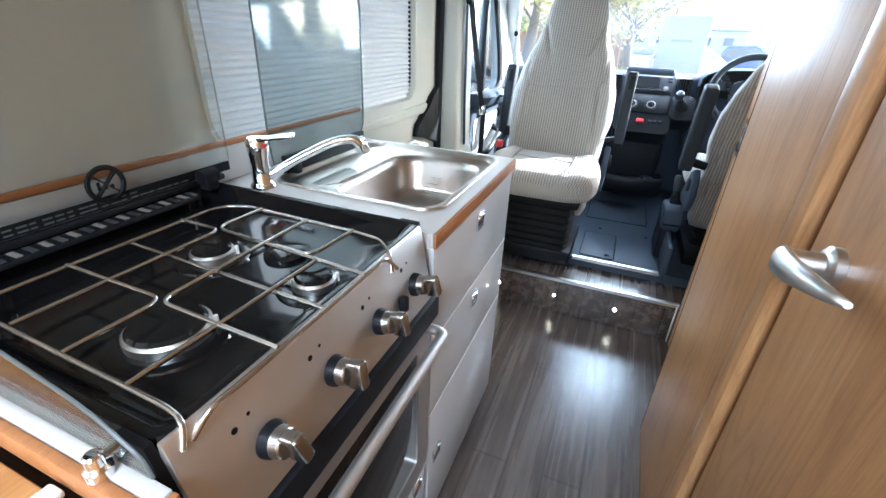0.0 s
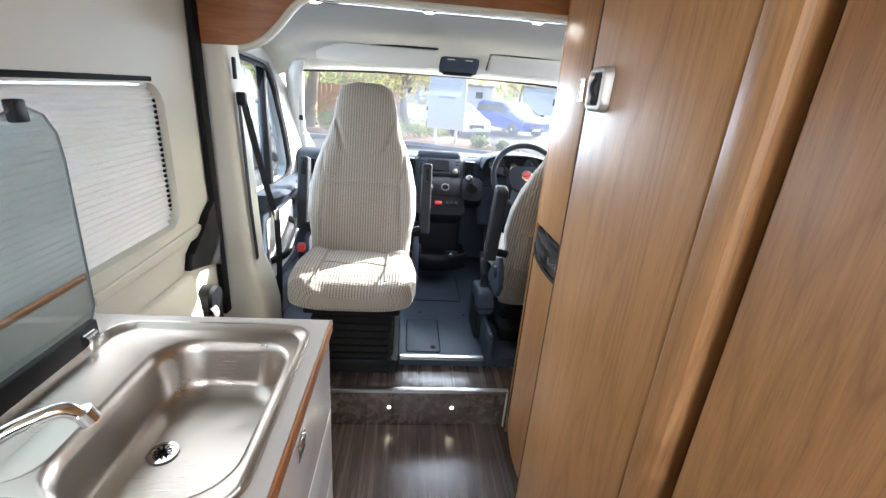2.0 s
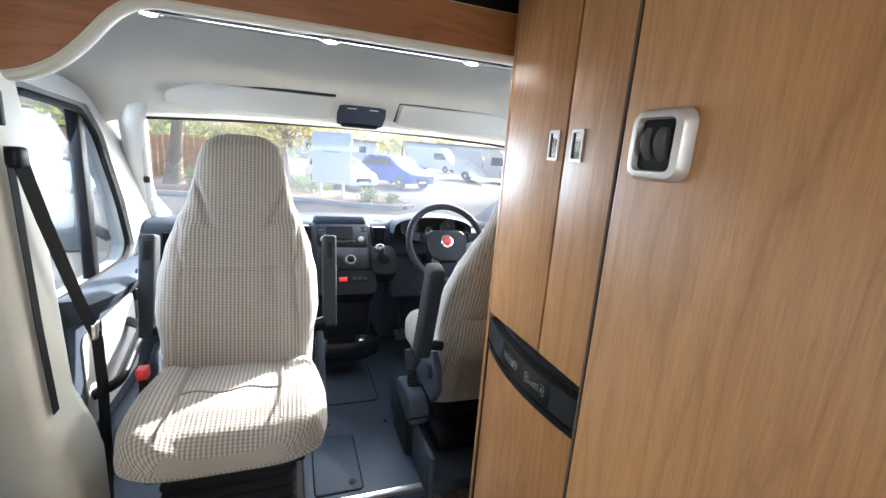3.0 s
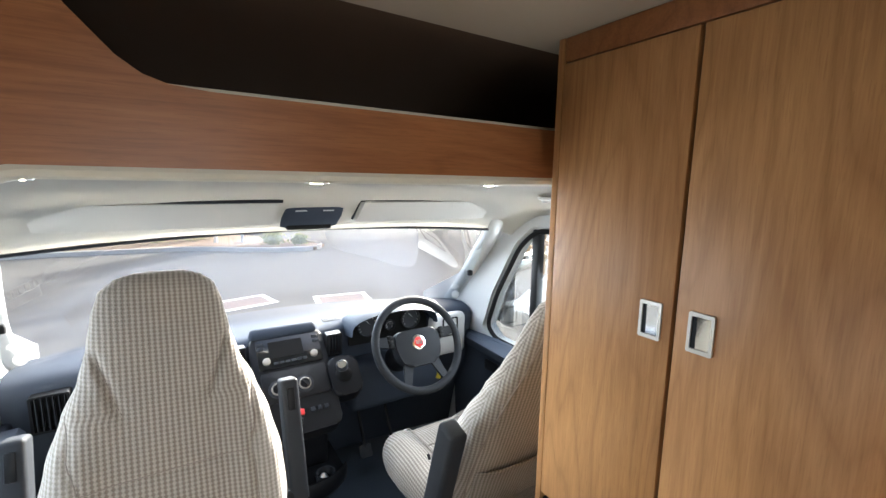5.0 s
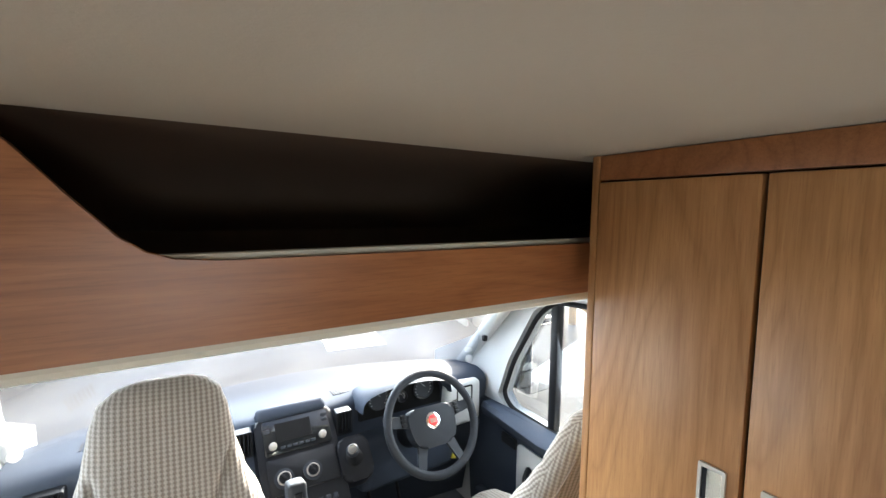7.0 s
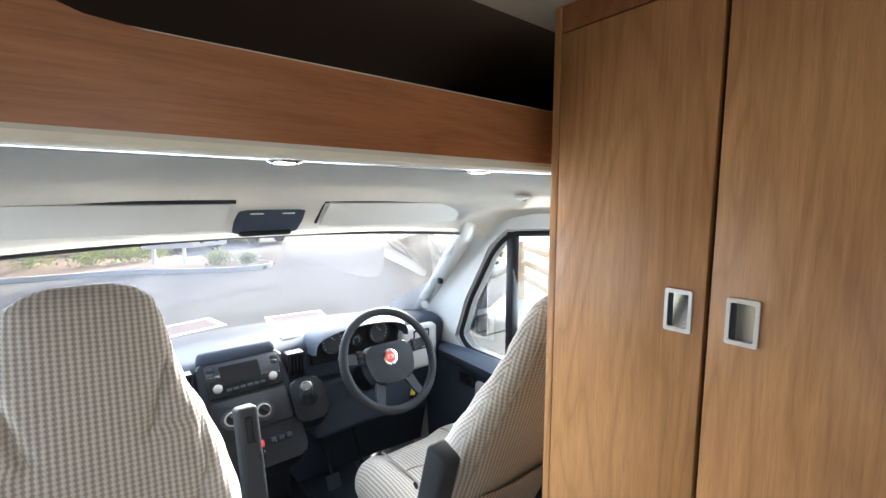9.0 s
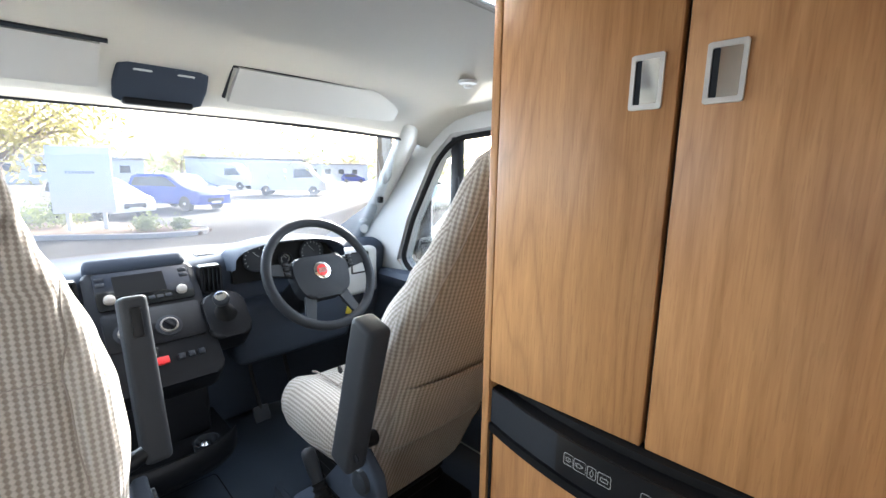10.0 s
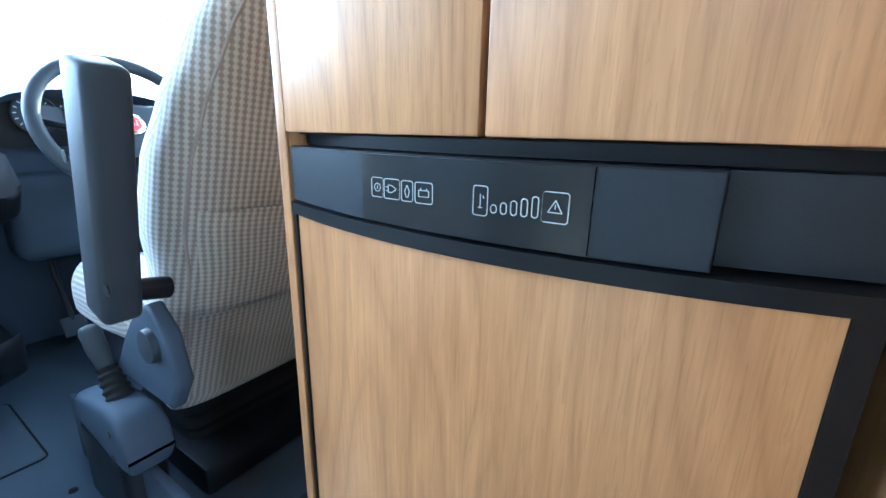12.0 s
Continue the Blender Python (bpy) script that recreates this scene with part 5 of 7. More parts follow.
for nm, x0, y0, x1, y1, lab in (("floor_hatch", 0.86, 2.545, 1.02, 2.845, "blue-grey floor hatch with a corner screw in the cab floor"), ("floor_mat", 0.84, 3.08, 1.175, 3.42, "blue-grey rubber floor mat in the cab")):
    h = thing(nm, ((x0 + x1) / 2, (y0 + y1) / 2, 0.232), lab, "hatch" if nm == "floor_hatch" else "mat")
    bm = B()
    prism(bm, rrect(x0, y0, x1, y1, 0.014), "z", 0.2325, 0.2365, 0.0015)
    part("plate", bm, CABMAT, h)
    bm = B()
    tube(bm, [(a, b, 0.2335) for a, b in rrect(x0 - .003, y0 - .003, x1 + .003, y1 + .003, 0.016)], 0.0022, 6, True)
    part("groove_seal", bm, RUBBER, h)
    if nm == "floor_hatch":
        bm = B()
        turned(bm, (x1 - 0.032, y0 + 0.035, 0.2365), (0, 0, 1), [(0, 0.014), (0.002, 0.014), (0.002, 0.008), (0.004, 0.007)], 18)
        part("screw", bm, BLACK, h)
for x, y in ((0.93, 2.93), (1.175, 2.91)):
    bm = B()
    turned(bm, (x, y, 0.2325), (0, 0, 1), [(0, 0.009), (0.003, 0.008), (0.0035, 0.003)], 14)
    tagged(part("floor_plug", bm, BLACK), "small black rubber plug in the cab floor", "plug", "floor plugs")

SEAT_BOX = B()
box(SEAT_BOX, (1.225, 2.43, 0.2325), (1.245, 3.02, 0.40), 0.008)
structure("trim_driver_plinth", SEAT_BOX, DASH, "blue-grey plinth beside the driver seat", "trim")


def mirrored(x):
    return 2 * MID_X - x


def side(x, right):
    return mirrored(x) if right else x


for right in (False, True):
    tag = "driver" if right else "passenger"
    # door upper frame with the window opening
    bm = B()
    outer = [(2.52, 0.24), (3.00, 0.24), (3.93, 0.24), (3.93, 0.99), (3.46, 1.22), (3.20, 1.52), (2.90, 1.60), (2.52, 1.60)]
    inner = [(2.61, 0.915), (2.98, 0.905), (3.24, 0.905), (3.30, 0.955), (3.235, 1.13), (3.085, 1.385), (2.99, 1.462), (2.62, 1.488)]
    xs = (0.095, 0.165)
    x0, x1 = sorted((side(xs[0], right), side(xs[1], right)))
    holed(bm, outer, inner, "x", x0, x1)
    bmesh.ops.bevel(bm, geom=[e for e in bm.edges if e.is_valid and abs(e.verts[0].co.x - e.verts[1].co.x) < 1e-6 and abs(e.verts[0].co.x - side(0.165, right)) < 1e-4 and len({round(v.co.x, 4) for v in e.verts}) == 1 and all(any(abs(v.co.y - a) < 1e-4 and abs(v.co.z - b) < 1e-4 for a, b in inner) for v in e.verts)], offset=0.02, segments=3, affect="EDGES")
    structure("wall_cab_" + tag, bm, PALE, "pale painted cab door frame round the side window", "wall", 40)
    bm = B()
    tube(bm, rounded([(side(0.150, right), a, b) for a, b in inner], 0.05, 5, True), 0.011, 8, True)
    structure("trim_door_seal_" + tag, bm, RUBBER, "black rubber seal round the cab side window", "trim")
    bm = B()
    box(bm, (min(side(0.112, right), side(0.15, right)), 2.972, 0.90), (max(side(0.112, right), side(0.15, right)), 3.012, 1.47), 0.006)
    structure("trim_quarter_post_" + tag, bm, BLACK, "black upright between door window and quarter light", "trim")
    bm = B()
    prism(bm, inner, "x", side(0.12, right), side(0.123, right))
    pane = structure("window_cab_" + tag, bm, WINDSCREEN, "clear cab side window", "window", 0)
    pane.visible_shadow = False
    # inner panel, arm shelf, pocket
    dp = thing("door_trim", (side(0.2, right), 3.0, 0.3), "blue-grey moulded cab door trim with a pale insert", "door trim", "cab door trims")
    sgn = -1 if right else 1
    bm = B()
    poly = [(2.62, 0.30), (3.50, 0.30), (3.55, 0.80), (3.45, 0.90), (3.2, 0.915), (2.64, 0.93)]
    prism(bm, poly, "x", side(0.166, right), side(0.195, right), 0.010, 3)
    part("panel", bm, DASH, dp, "", 40)
    bm = B()
    rows = []
    for k in range(13):
        y = 2.64 + 0.72 * k / 12
        wd_ = 0.085 * math.sin(math.pi * min(1, (k + 1.5) / 9)) if k < 5 else 0.085 - 0.04 * (k - 5) / 7
        zt = 0.935 - 0.03 * k / 12
        rows.append([(side(0.17, right), y, zt), (side(0.19 + wd_ * .8, right), y, zt + 0.004), (side(0.195 + wd_, right), y, zt - 0.015), (side(0.19 + wd_ * .8, right), y, zt - 0.06), (side(0.17, right), y, zt - 0.09)])
    rings(bm, rows)
    part("shelf", bm, DASH, dp, "rounded blue-grey top of the door trim", 50)
    bm = B()
    prism(bm, rrect(2.70, 0.50, 3.14, 0.80, 0.03), "x", side(0.196, right), side(0.201, right), 0.002)
    part("insert", bm, PALE, dp, "pale insert")
    bm = B()
    box(bm, (min(side(0.196, right), side(0.245, right)), 2.66, 0.31), (max(side(0.196, right), side(0.245, right)), 3.40, 0.46), 0.018, 3)
    part("door_pocket", bm, DASH, dp)
    bm = B()
    tube(bm, rounded([(side(0.20, right), 2.72, 0.60), (side(0.262, right), 2.76, 0.62), (side(0.262, right), 3.02, 0.70), (side(0.20, right), 3.06, 0.71)], 0.03), 0.017, 10)
    part("grab_handle", bm, BLACK, dp, "", 60)
    bm = B()
    box(bm, (min(side(0.197, right), side(0.212, right)), 3.14, 0.76), (max(side(0.197, right), side(0.212, right)), 3.24, 0.81), 0.010, 3)
    part("door_opener", bm, BLACK, dp)
    # door pillar trim behind the door with belt slot
    bm = B()
    rows = []
    for z, d, y0 in ((0.24, 0.30, 2.36), (0.52, 0.30, 2.36), (0.60, 0.285, 2.365), (0.72, 0.245, 2.37), (1.0, 0.235, 2.372), (1.35, 0.225, 2.375), (1.50, 0.21, 2.378), (1.62, 0.19, 2.38)):
        q = [(0.10, y0), (d - 0.03, y0), (d - 0.008, y0 + 0.010), (d, y0 + 0.035), (d - 0.004, 2.52), (d - 0.03, 2.585), (0.165, 2.615), (0.10, 2.615)]
        rows.append([(side(a, right), b, z) for a, b in q])
    rings(bm, rows)
    structure("trim_pillar_" + tag, bm, CREAM, "cream moulded door pillar trim", "pillar", 50)
    belt = thing("seat_belt", (side(0.24, right), 2.42, 0.76), "black seat belt hanging at the door pillar", "seat belt", "seat belts")
    bm = B()
    rows = [[(side(a, right), y0, z), (side(a + .002, right), y0, z), (side(a + .002, right), y0 + 0.026, z), (side(a, right), y0 + 0.026, z)] for a, y0, z in ((0.2335, 2.395, 1.36), (0.2375, 2.395, 1.20), (0.243, 2.396, 0.95), (0.252, 2.397, 0.74))]
    rings(bm, rows)
    part("slot_strap", bm, RUBBER, belt, "", 0)
    bm = B()
    pts = [(0.246, 2.408, 1.335), (0.254, 2.45, 1.20), (0.268, 2.52, 1.0), (0.280, 2.575, 0.86), (0.275, 2.59, 0.70), (0.262, 2.60, 0.45), (0.250, 2.605, 0.28)]
    rows = [[(side(a, right), b - 0.02, z), (side(a + 0.002, right), b - 0.02, z), (side(a + 0.012, right), b + 0.022, z - 0.012), (side(a + 0.010, right), b + 0.022, z - 0.012)] for a, b, z in pts]
    rings(bm, rows)
    part("webbing", bm, RUBBER, belt, "black webbing", 0)
    bm = B()
    box(bm, (min(side(0.232, right), side(0.262, right)), 2.388, 1.315), (max(side(0.232, right), side(0.262, right)), 2.43, 1.36), 0.010, 3)
    part("upper_anchor", bm, BLACK, belt)
    bm = B()
    box(bm, (min(side(0.270, right), side(0.292, right)), 2.555, 0.855), (max(side(0.270, right), side(0.292, right)), 2.60, 0.90), 0.005)
    part("tongue", bm, CHROME, belt)
    bm = B()
    box(bm, (min(side(0.224, right), side(0.236, right)), 2.40, 1.40), (max(side(0.224, right), side(0.236, right)), 2.416, 1.47), 0.004)
    part("height_slot", bm, BLACK, belt)
    # windscreen pillar
    bm = B()
    rows = []
    for x, y, z, r in ((0.305, 3.085, 1.530, 0.018), (0.295, 3.095, 1.510, 0.034), (0.265, 3.15, 1.455, 0.042), (0.235, 3.27, 1.35, 0.040), (0.20, 3.41, 1.22, 0.040), (0.175, 3.53, 1.10, 0.045), (0.155, 3.63, 1.00, 0.052)):
        rows.append([(side(x - 0.028 + r * 1.15 * math.cos(w), right), y + 0.02 + r * 0.75 * math.sin(w), z + r * 0.5 * math.sin(w)) for w in [2 * math.pi * k / 14 for k in range(14)]])
    rings(bm, rows)
    structure("trim_screen_pillar_" + tag, bm, PALE, "pale grey windscreen pillar trim", "pillar", 60)
    bm = B()
    px, py, pz = side(0.212, right), 3.375, 1.215
    box(bm, (px - 0.012, py - 0.008, pz - 0.014), (px + 0.012, py + 0.012, pz + 0.014), 0.005)
    tagged(part("pillar_clip", bm, BLACK), "small black clip on the windscreen pillar", "clip", "pillar clips")
    bm = B()
    turned(bm, (side(0.215, right), 3.50, 1.075), (-sgn * -0.6, -0.7, 0.3), [(0, 0.020), (0.004, 0.019), (0.005, 0.010)], 20)
    tagged(part("tweeter_cover", bm, PALE), "round pale speaker cover at the foot of the pillar", "speaker", "tweeters")

# ---- windscreen, visors, lamps ----
def screen_point(u, v):
    """u from -1 to 1 across, v from 0 at the top to 1 at the foot."""
    x = MID_X + u * (0.80 + 0.11 * v)
    y = 3.215 + 0.70 * v - (0.07 + 0.25 * v) * u * u
    z = 1.490 - 0.03 * u * u - 0.475 * v
    return Vector((x, y, z))


bm = B()
rings(bm, [[screen_point(-1 + i / 10, k / 8) for i in range(21)] for k in range(9)], False, False)
ws = structure("window_windscreen", bm, WINDSCREEN, "large raked clear windscreen", "windscreen", 80)
ws.visible_shadow = False
bm = B()
tube(bm, [screen_point(-1 + i / 10, 0) + Vector((0, 0.0, -0.002)) for i in range(21)], 0.005, 8)
structure("trim_screen_top", bm, SOFT, "dark edge band along the top of the windscreen", "trim")


def visor(x0, x1, label):
    ob = thing("sun_visor", ((x0 + x1) / 2, 3.1, 1.57), label, "sun visor", "sun visors")
    bm = B()
    rows = []
    for k in range(15):
        x = x0 + (x1 - x0) * k / 14
        e = 1 - abs(2 * k / 14 - 1) ** 8 * 0.12
        u = (x - MID_X) / 0.9
        dy = -0.05 * abs(u) ** 3
        rows.append([(x, 3.045 + dy, 1.600), (x, 3.035 + dy, 1.590), (x, 3.128 + dy, 1.545 - 0.028 * e), (x, 3.140 + dy, 1.545 - 0.030 * e), (x, 3.142 + dy, 1.552 - 0.026 * e), (x, 3.055 + dy, 1.602)])
    rings(bm, rows)
    part("pad", bm, HEADLINER, ob, "", 50)
    # charcoal bar drawn where the gap round the visor lies in shade
    bm = B()
    tube(bm, [(x0 - 0.012, 3.13, 1.53), (x0 - 0.012, 3.045, 1.597), (x1 + 0.012, 3.045 - .02, 1.597)], 0.005, 8)
    part("shadow_gap", bm, SOFT, ob, "dark bar standing in for the shade round the visor")
    return ob


v1 = visor(0.36, 0.935, "pale grey passenger sun visor with a small warning sticker")
bm = B()
box(bm, (0.55, 3.076, 1.5655), (0.66, 3.0768, 1.578), 0, rot=Matrix.Rotation(radians(30), 4, "X"))
st = part("sticker", bm, WHITE, v1, "white warning sticker")
bm = B()
for k in range(5):
    box(bm, (0.555 + 0.02 * k, 3.0745, 1.5675), (0.570 + 0.02 * k, 3.0752, 1.5705), 0, rot=Matrix.Rotation(radians(30), 4, "X"))
part("print", bm, RED, st)
visor(1.215, 1.80, "pale grey driver sun visor folded up")
con = thing("roof_console", (1.063, 3.14, 1.56), "dark grey roof console with two reading lamps and a mirror", "roof console")
bm = B()
rows = []
for y, z, h in ((3.085, 1.590, 0.075), (3.095, 1.580, 0.098), (3.14, 1.545, 0.102), (3.185, 1.515, 0.100), (3.195, 1.512, 0.09)):
    rows.append([(a, y + (b - z) * .5, b) for a, b in rrect(1.063 - h, z - 0.012, 1.063 + h, z + 0.022, 0.010, 3)])
rings(bm, rows)
part("housing", bm, DASH, con, "", 50)
for x in (1.018, 1.108):
    part("lamp", box(B(), (x - 0.020, 3.092, 1.560), (x + 0.020, 3.100, 1.576), 0.003, rot=Matrix.Rotation(radians(35), 4, "X")), PALE, con, "small reading lamp")
part("mirror_bar", box(B(), (0.985, 3.17, 1.492), (1.14, 3.20, 1.512), 0.008, 3), BLACK, con)
bm = B()
turned(bm, (1.80, 2.78, 1.615), (0, 0, -1), [(0, 0.030), (0.008, 0.028), (0.012, 0.015), (0.02, 0.012)], 20)
tagged(part("coat_hook", bm, PALE), "round pale coat hook in the headlining", "hook")

strip = thing("light_strip", (0.88, 2.42, 1.655), "polished chrome strip with three warm downlights above the cab", "light strip")
bm = B()
rows = []
for k in range(25):
    x = 0.38 + 1.45 * k / 24
    rows.append([(x, 2.380, 1.662), (x, 2.387, 1.657), (x, 2.450, 1.658), (x, 2.457, 1.663), (x, 2.457, 1.674), (x, 2.380, 1.674)])
rings(bm, rows)
part("strip", bm, STRIP, strip, "polished strip", 40)
for x in (0.50, 0.877, 1.252):
    bm = B()
    turned(bm, (x, 2.418, 1.660), (0, 0, -1), [(0, 0.026), (0.004, 0.025), (0.006, 0.020), (0.003, 0.018)], 24)
    bz = part("bezel", bm, STRIP, strip)
    bm = B()
    turned(bm, (x, 2.418, 1.657), (0, 0, -1), [(0, 0.0165), (0.003, 0.014), (0.004, 0.003)], 20)
    part("lens", bm, LAMPGLOW, bz, "lit warm lens")


# ---- dashboard ----
dash = thing("dashboard", (MID_X, 3.55, 0.60), "blue-grey van dashboard with vents, radio and instruments", "dashboard")
bm = B()
rows = []
for k in range(41):
    u = -1 + k / 20
    x = MID_X + 0.885 * u
    s = 0.25 * u * u
    hump = 0.012 * math.exp(-((x - 1.50) / 0.20) ** 4)
    lip = 3.455 - 0.05 * u * u - 0.03 * math.exp(-((x - 1.02) / 0.17) ** 4)
    rows.append([(x, 3.93 - s, 1.008), (x, 3.80 - s * .8, 1.022), (x, 3.62 - s * .5, 1.034 + hump), (x, lip + 0.06, 1.030 + hump), (x, lip + 0.02, 1.018 + hump), (x, lip, 0.995), (x, lip + 0.004, 0.94), (x, lip + 0.022, 0.86), (x, lip + 0.02, 0.76), (x, lip + 0.06, 0.66), (x, lip + 0.14, 0.55), (x, lip + 0.2, 0.30), (x, 3.95 - s, 0.30)])
rings(bm, rows)
part("body", bm, DASH, dash, "", 50)


def stack_point(x, s, off=0.0):
    """A place on the sloping centre stack: s in metres up the slope from the hazard switch."""
    k = Vector((0, 1.03, 1.0)).normalized()
    nrm = Vector((0, -1.0, 1.03)).normalized()
    return Vector((x, 3.201, 0.804)) + k * s + nrm * off


def on_stack(bm_):
    """Lifts a mesh built flat (x across, y up the slope, z out) on to the stack."""
    k = Vector((0, 1.03, 1.0)).normalized()
    nrm = Vector((0, -1.0, 1.03)).normalized()
    m = Matrix(((1, 0, 0, 0), (0, k.y, nrm.y, 3.201), (0, k.z, nrm.z, 0.804), (0, 0, 0, 1)))
    bmesh.ops.transform(bm_, matrix=m, verts=bm_.verts)
    return bm_


bm = B()
prism(bm, rrect(0.875, -0.075, 1.165, 0.335, 0.03), "z", -0.10, -0.002, 0.010, 3)
on_stack(bm)
part("centre_panel", bm, BLACK, dash, "charcoal centre panel", 40)
bm = B()
box(bm, (0.885, 0.322, -0.08), (1.150, 0.378, 0.010), 0.02, 3)
on_stack(bm)
part("top_tray", bm, DASH, dash, "", 40)
bm = B()
prism(bm, rrect(0.900, 0.190, 1.145, 0.318, 0.010), "z", -0.01, 0.004, 0.002)
on_stack(bm)
radio = part("radio", bm, SCREEN, dash, "black radio with a dark display and round knobs")
bm = B()
prism(bm, rrect(0.945, 0.232, 1.075, 0.302, 0.004), "z", 0.004, 0.005)
part("display", on_stack(bm), INK, radio)
for x, s in ((0.930, 0.222), (1.112, 0.222)):
    bm = B()
    turned(bm, (x, s, 0.004), (0, 0, 1), [(0, 0.015), (0.010, 0.014), (0.012, 0.009)], 24)
    part("knob", on_stack(bm), NICKEL, radio, "satin knob")
for k in range(6):
    part("key", on_stack(box(B(), (0.955 + 0.022 * k, 0.205, 0.004), (0.973 + 0.022 * k, 0.216, 0.007), 0.001)), SOFT, radio)
for x, s in ((0.905, 0.298), (1.118, 0.298), (0.905, 0.278), (1.118, 0.278)):
    part("key", on_stack(box(B(), (x, s - .006, 0.004), (x + 0.022, s + .006, 0.006), 0.001)), SOFT, radio)
bm = B()
prism(bm, rrect(0.900, 0.055, 1.145, 0.178, 0.012), "z", -0.01, 0.004, 0.002)
heat = part("heater_panel", on_stack(bm), BLACK, dash, "black heater panel")
for x in (0.952, 1.052):
    bm = B()
    turned(bm, (x, 0.105, 0.004), (0, 0, 1), [(0, 0.034), (0.003, 0.034), (0.004, 0.030)], 32)
    ringp = part("dial_ring", on_stack(bm), SOFT, heat)
    bm = B()
    turned(bm, (x, 0.105, 0.006), (0, 0, 1), [(0, 0.024), (0.008, 0.023), (0.009, 0.020), (0.004, 0.019)], 32)
    part("dial_rim", on_stack(bm), NICKEL, ringp, "bright dial rim")
    bm = B()
    turned(bm, (x, 0.105, 0.008), (0, 0, 1), [(0, 0.0185), (0.006, 0.018), (0.007, 0.004)], 28)
    box(bm, (x - 0.005, 0.089, 0.010), (x + 0.005, 0.121, 0.020), 0.003, rot=Matrix.Rotation(radians(35), 4, "Z"))
    part("dial_knob", on_stack(bm), BLACK, ringp)
    bm = B()
    for j in range(9):
        a = radians(-130 + 32 * j)
        cyl(bm, (x + 0.029 * math.sin(a), 0.105 + 0.029 * math.cos(a), 0.006), (x + 0.029 * math.sin(a), 0.105 + 0.029 * math.cos(a), 0.0078), 0.0016, seg=8)
    part("dial_marks", on_stack(bm), PRINT, ringp)
part("hazard_switch", on_stack(box(B(), (0.992, -0.010, -0.01), (1.030, 0.012, 0.006), 0.003)), RED, dash, "red hazard switch")
for k in range(3):
    part("switch", on_stack(box(B(), (1.052 + 0.026 * k, -0.008, -0.01), (1.070 + 0.026 * k, 0.010, 0.005), 0.003)), SOFT, dash)


def vent(x0, z0, x1, z1, y, upright=True):
    bm = B()
    holed(bm, rrect(x0, z0, x1, z1, 0.008), rrect(x0 + .007, z0 + .007, x1 - .007, z1 - .007, 0.005), "y", y - 0.012, y + 0.03)
    fr_ = part("air_vent", bm, BLACK, dash, "black slatted air vent")
    part("vent_back", box(B(), (x0 + .004, y + 0.018, z0 + .004), (x1 - .004, y + 0.028, z1 - .004), 0), INK, fr_)
    n = int((x1 - x0) / 0.013)
    for k in range(1, n):
        x = x0 + (x1 - x0) * k / n
        part("slat", box(B(), (x - 0.0012, y - 0.006, z0 + .007), (x + 0.0012, y + 0.012, z1 - .007), 0), SOFT, fr_)


vent(1.172, 0.925, 1.238, 1.022, 3.385)
vent(0.800, 0.925, 0.866, 1.022, 3.405)
vent(0.245, 0.86, 0.345, 0.985, 3.395)
vent(1.755, 0.90, 1.845, 0.995, 3.395)
for x in (0.36, 1.205):
    bm = B()
    for k in range(7):
        box(bm, (x + 0.011 * k, 3.52, 1.030), (x + 0.006 + 0.011 * k, 3.575, 1.0345), 0)
    part("demister_grille", bm, BLACK, dash)

# gear lever
gear = part("gear_surround", on_stack(prism(B(), rrect(1.150, 0.02, 1.275, 0.185, 0.035), "z", -0.08, 0.012, 0.012, 3)), BLACK, dash, "black gear lever surround", 40)
g0 = stack_point(1.205, 0.105, 0.012)
gd_ = Vector((-0.30, -0.72, 0.75)).normalized()
bm = B()
turned(bm, g0 - gd_ * 0.01, gd_, [(0, 0.036), (0.012, 0.033), (0.020, 0.028), (0.030, 0.027), (0.045, 0.019), (0.060, 0.016), (0.075, 0.012)], 20)
part("gaiter", bm, RUBBER, dash, "black gear lever gaiter", 40)
bm = B()
turned(bm, g0 + gd_ * 0.060, gd_, [(0, 0.010), (0.010, 0.014), (0.022, 0.021), (0.040, 0.023), (0.050, 0.019), (0.053, 0.010)], 24)
kn = part("gear_knob", bm, SOFT, dash, "round gear knob", 50)
bm = B()
turned(bm, g0 + gd_ * 0.112, gd_, [(0, 0.0165), (0.002, 0.0165), (0.003, 0.012)], 24)
part("knob_cap", bm, CHROME, kn, "chrome cap")

# instruments under a hood
bm = B()
rows = []
for k in range(17):
    a = math.pi * k / 16
    x, z = 1.492 - 0.215 * math.cos(a), 1.000 + 0.082 * math.sin(a) ** 0.6
    rows.append([(x, 3.365, z - 0.006), (x, 3.355, z), (x, 3.38, z + 0.010), (x, 3.50, z + 0.002), (x, 3.56, z - 0.03), (x, 3.50, z - 0.03)])
rings(bm, rows)
part("hood", bm, DASH, dash, "instrument hood", 50)
bm = B()
prism(bm, [(1.29, 0.93), (1.69, 0.93), (1.69, 1.00), (1.66, 1.05), (1.58, 1.076), (1.40, 1.076), (1.32, 1.05), (1.29, 1.00)], "y", 3.43, 3.45)
clus = part("instrument_panel", bm, INK, dash, "black instrument panel")
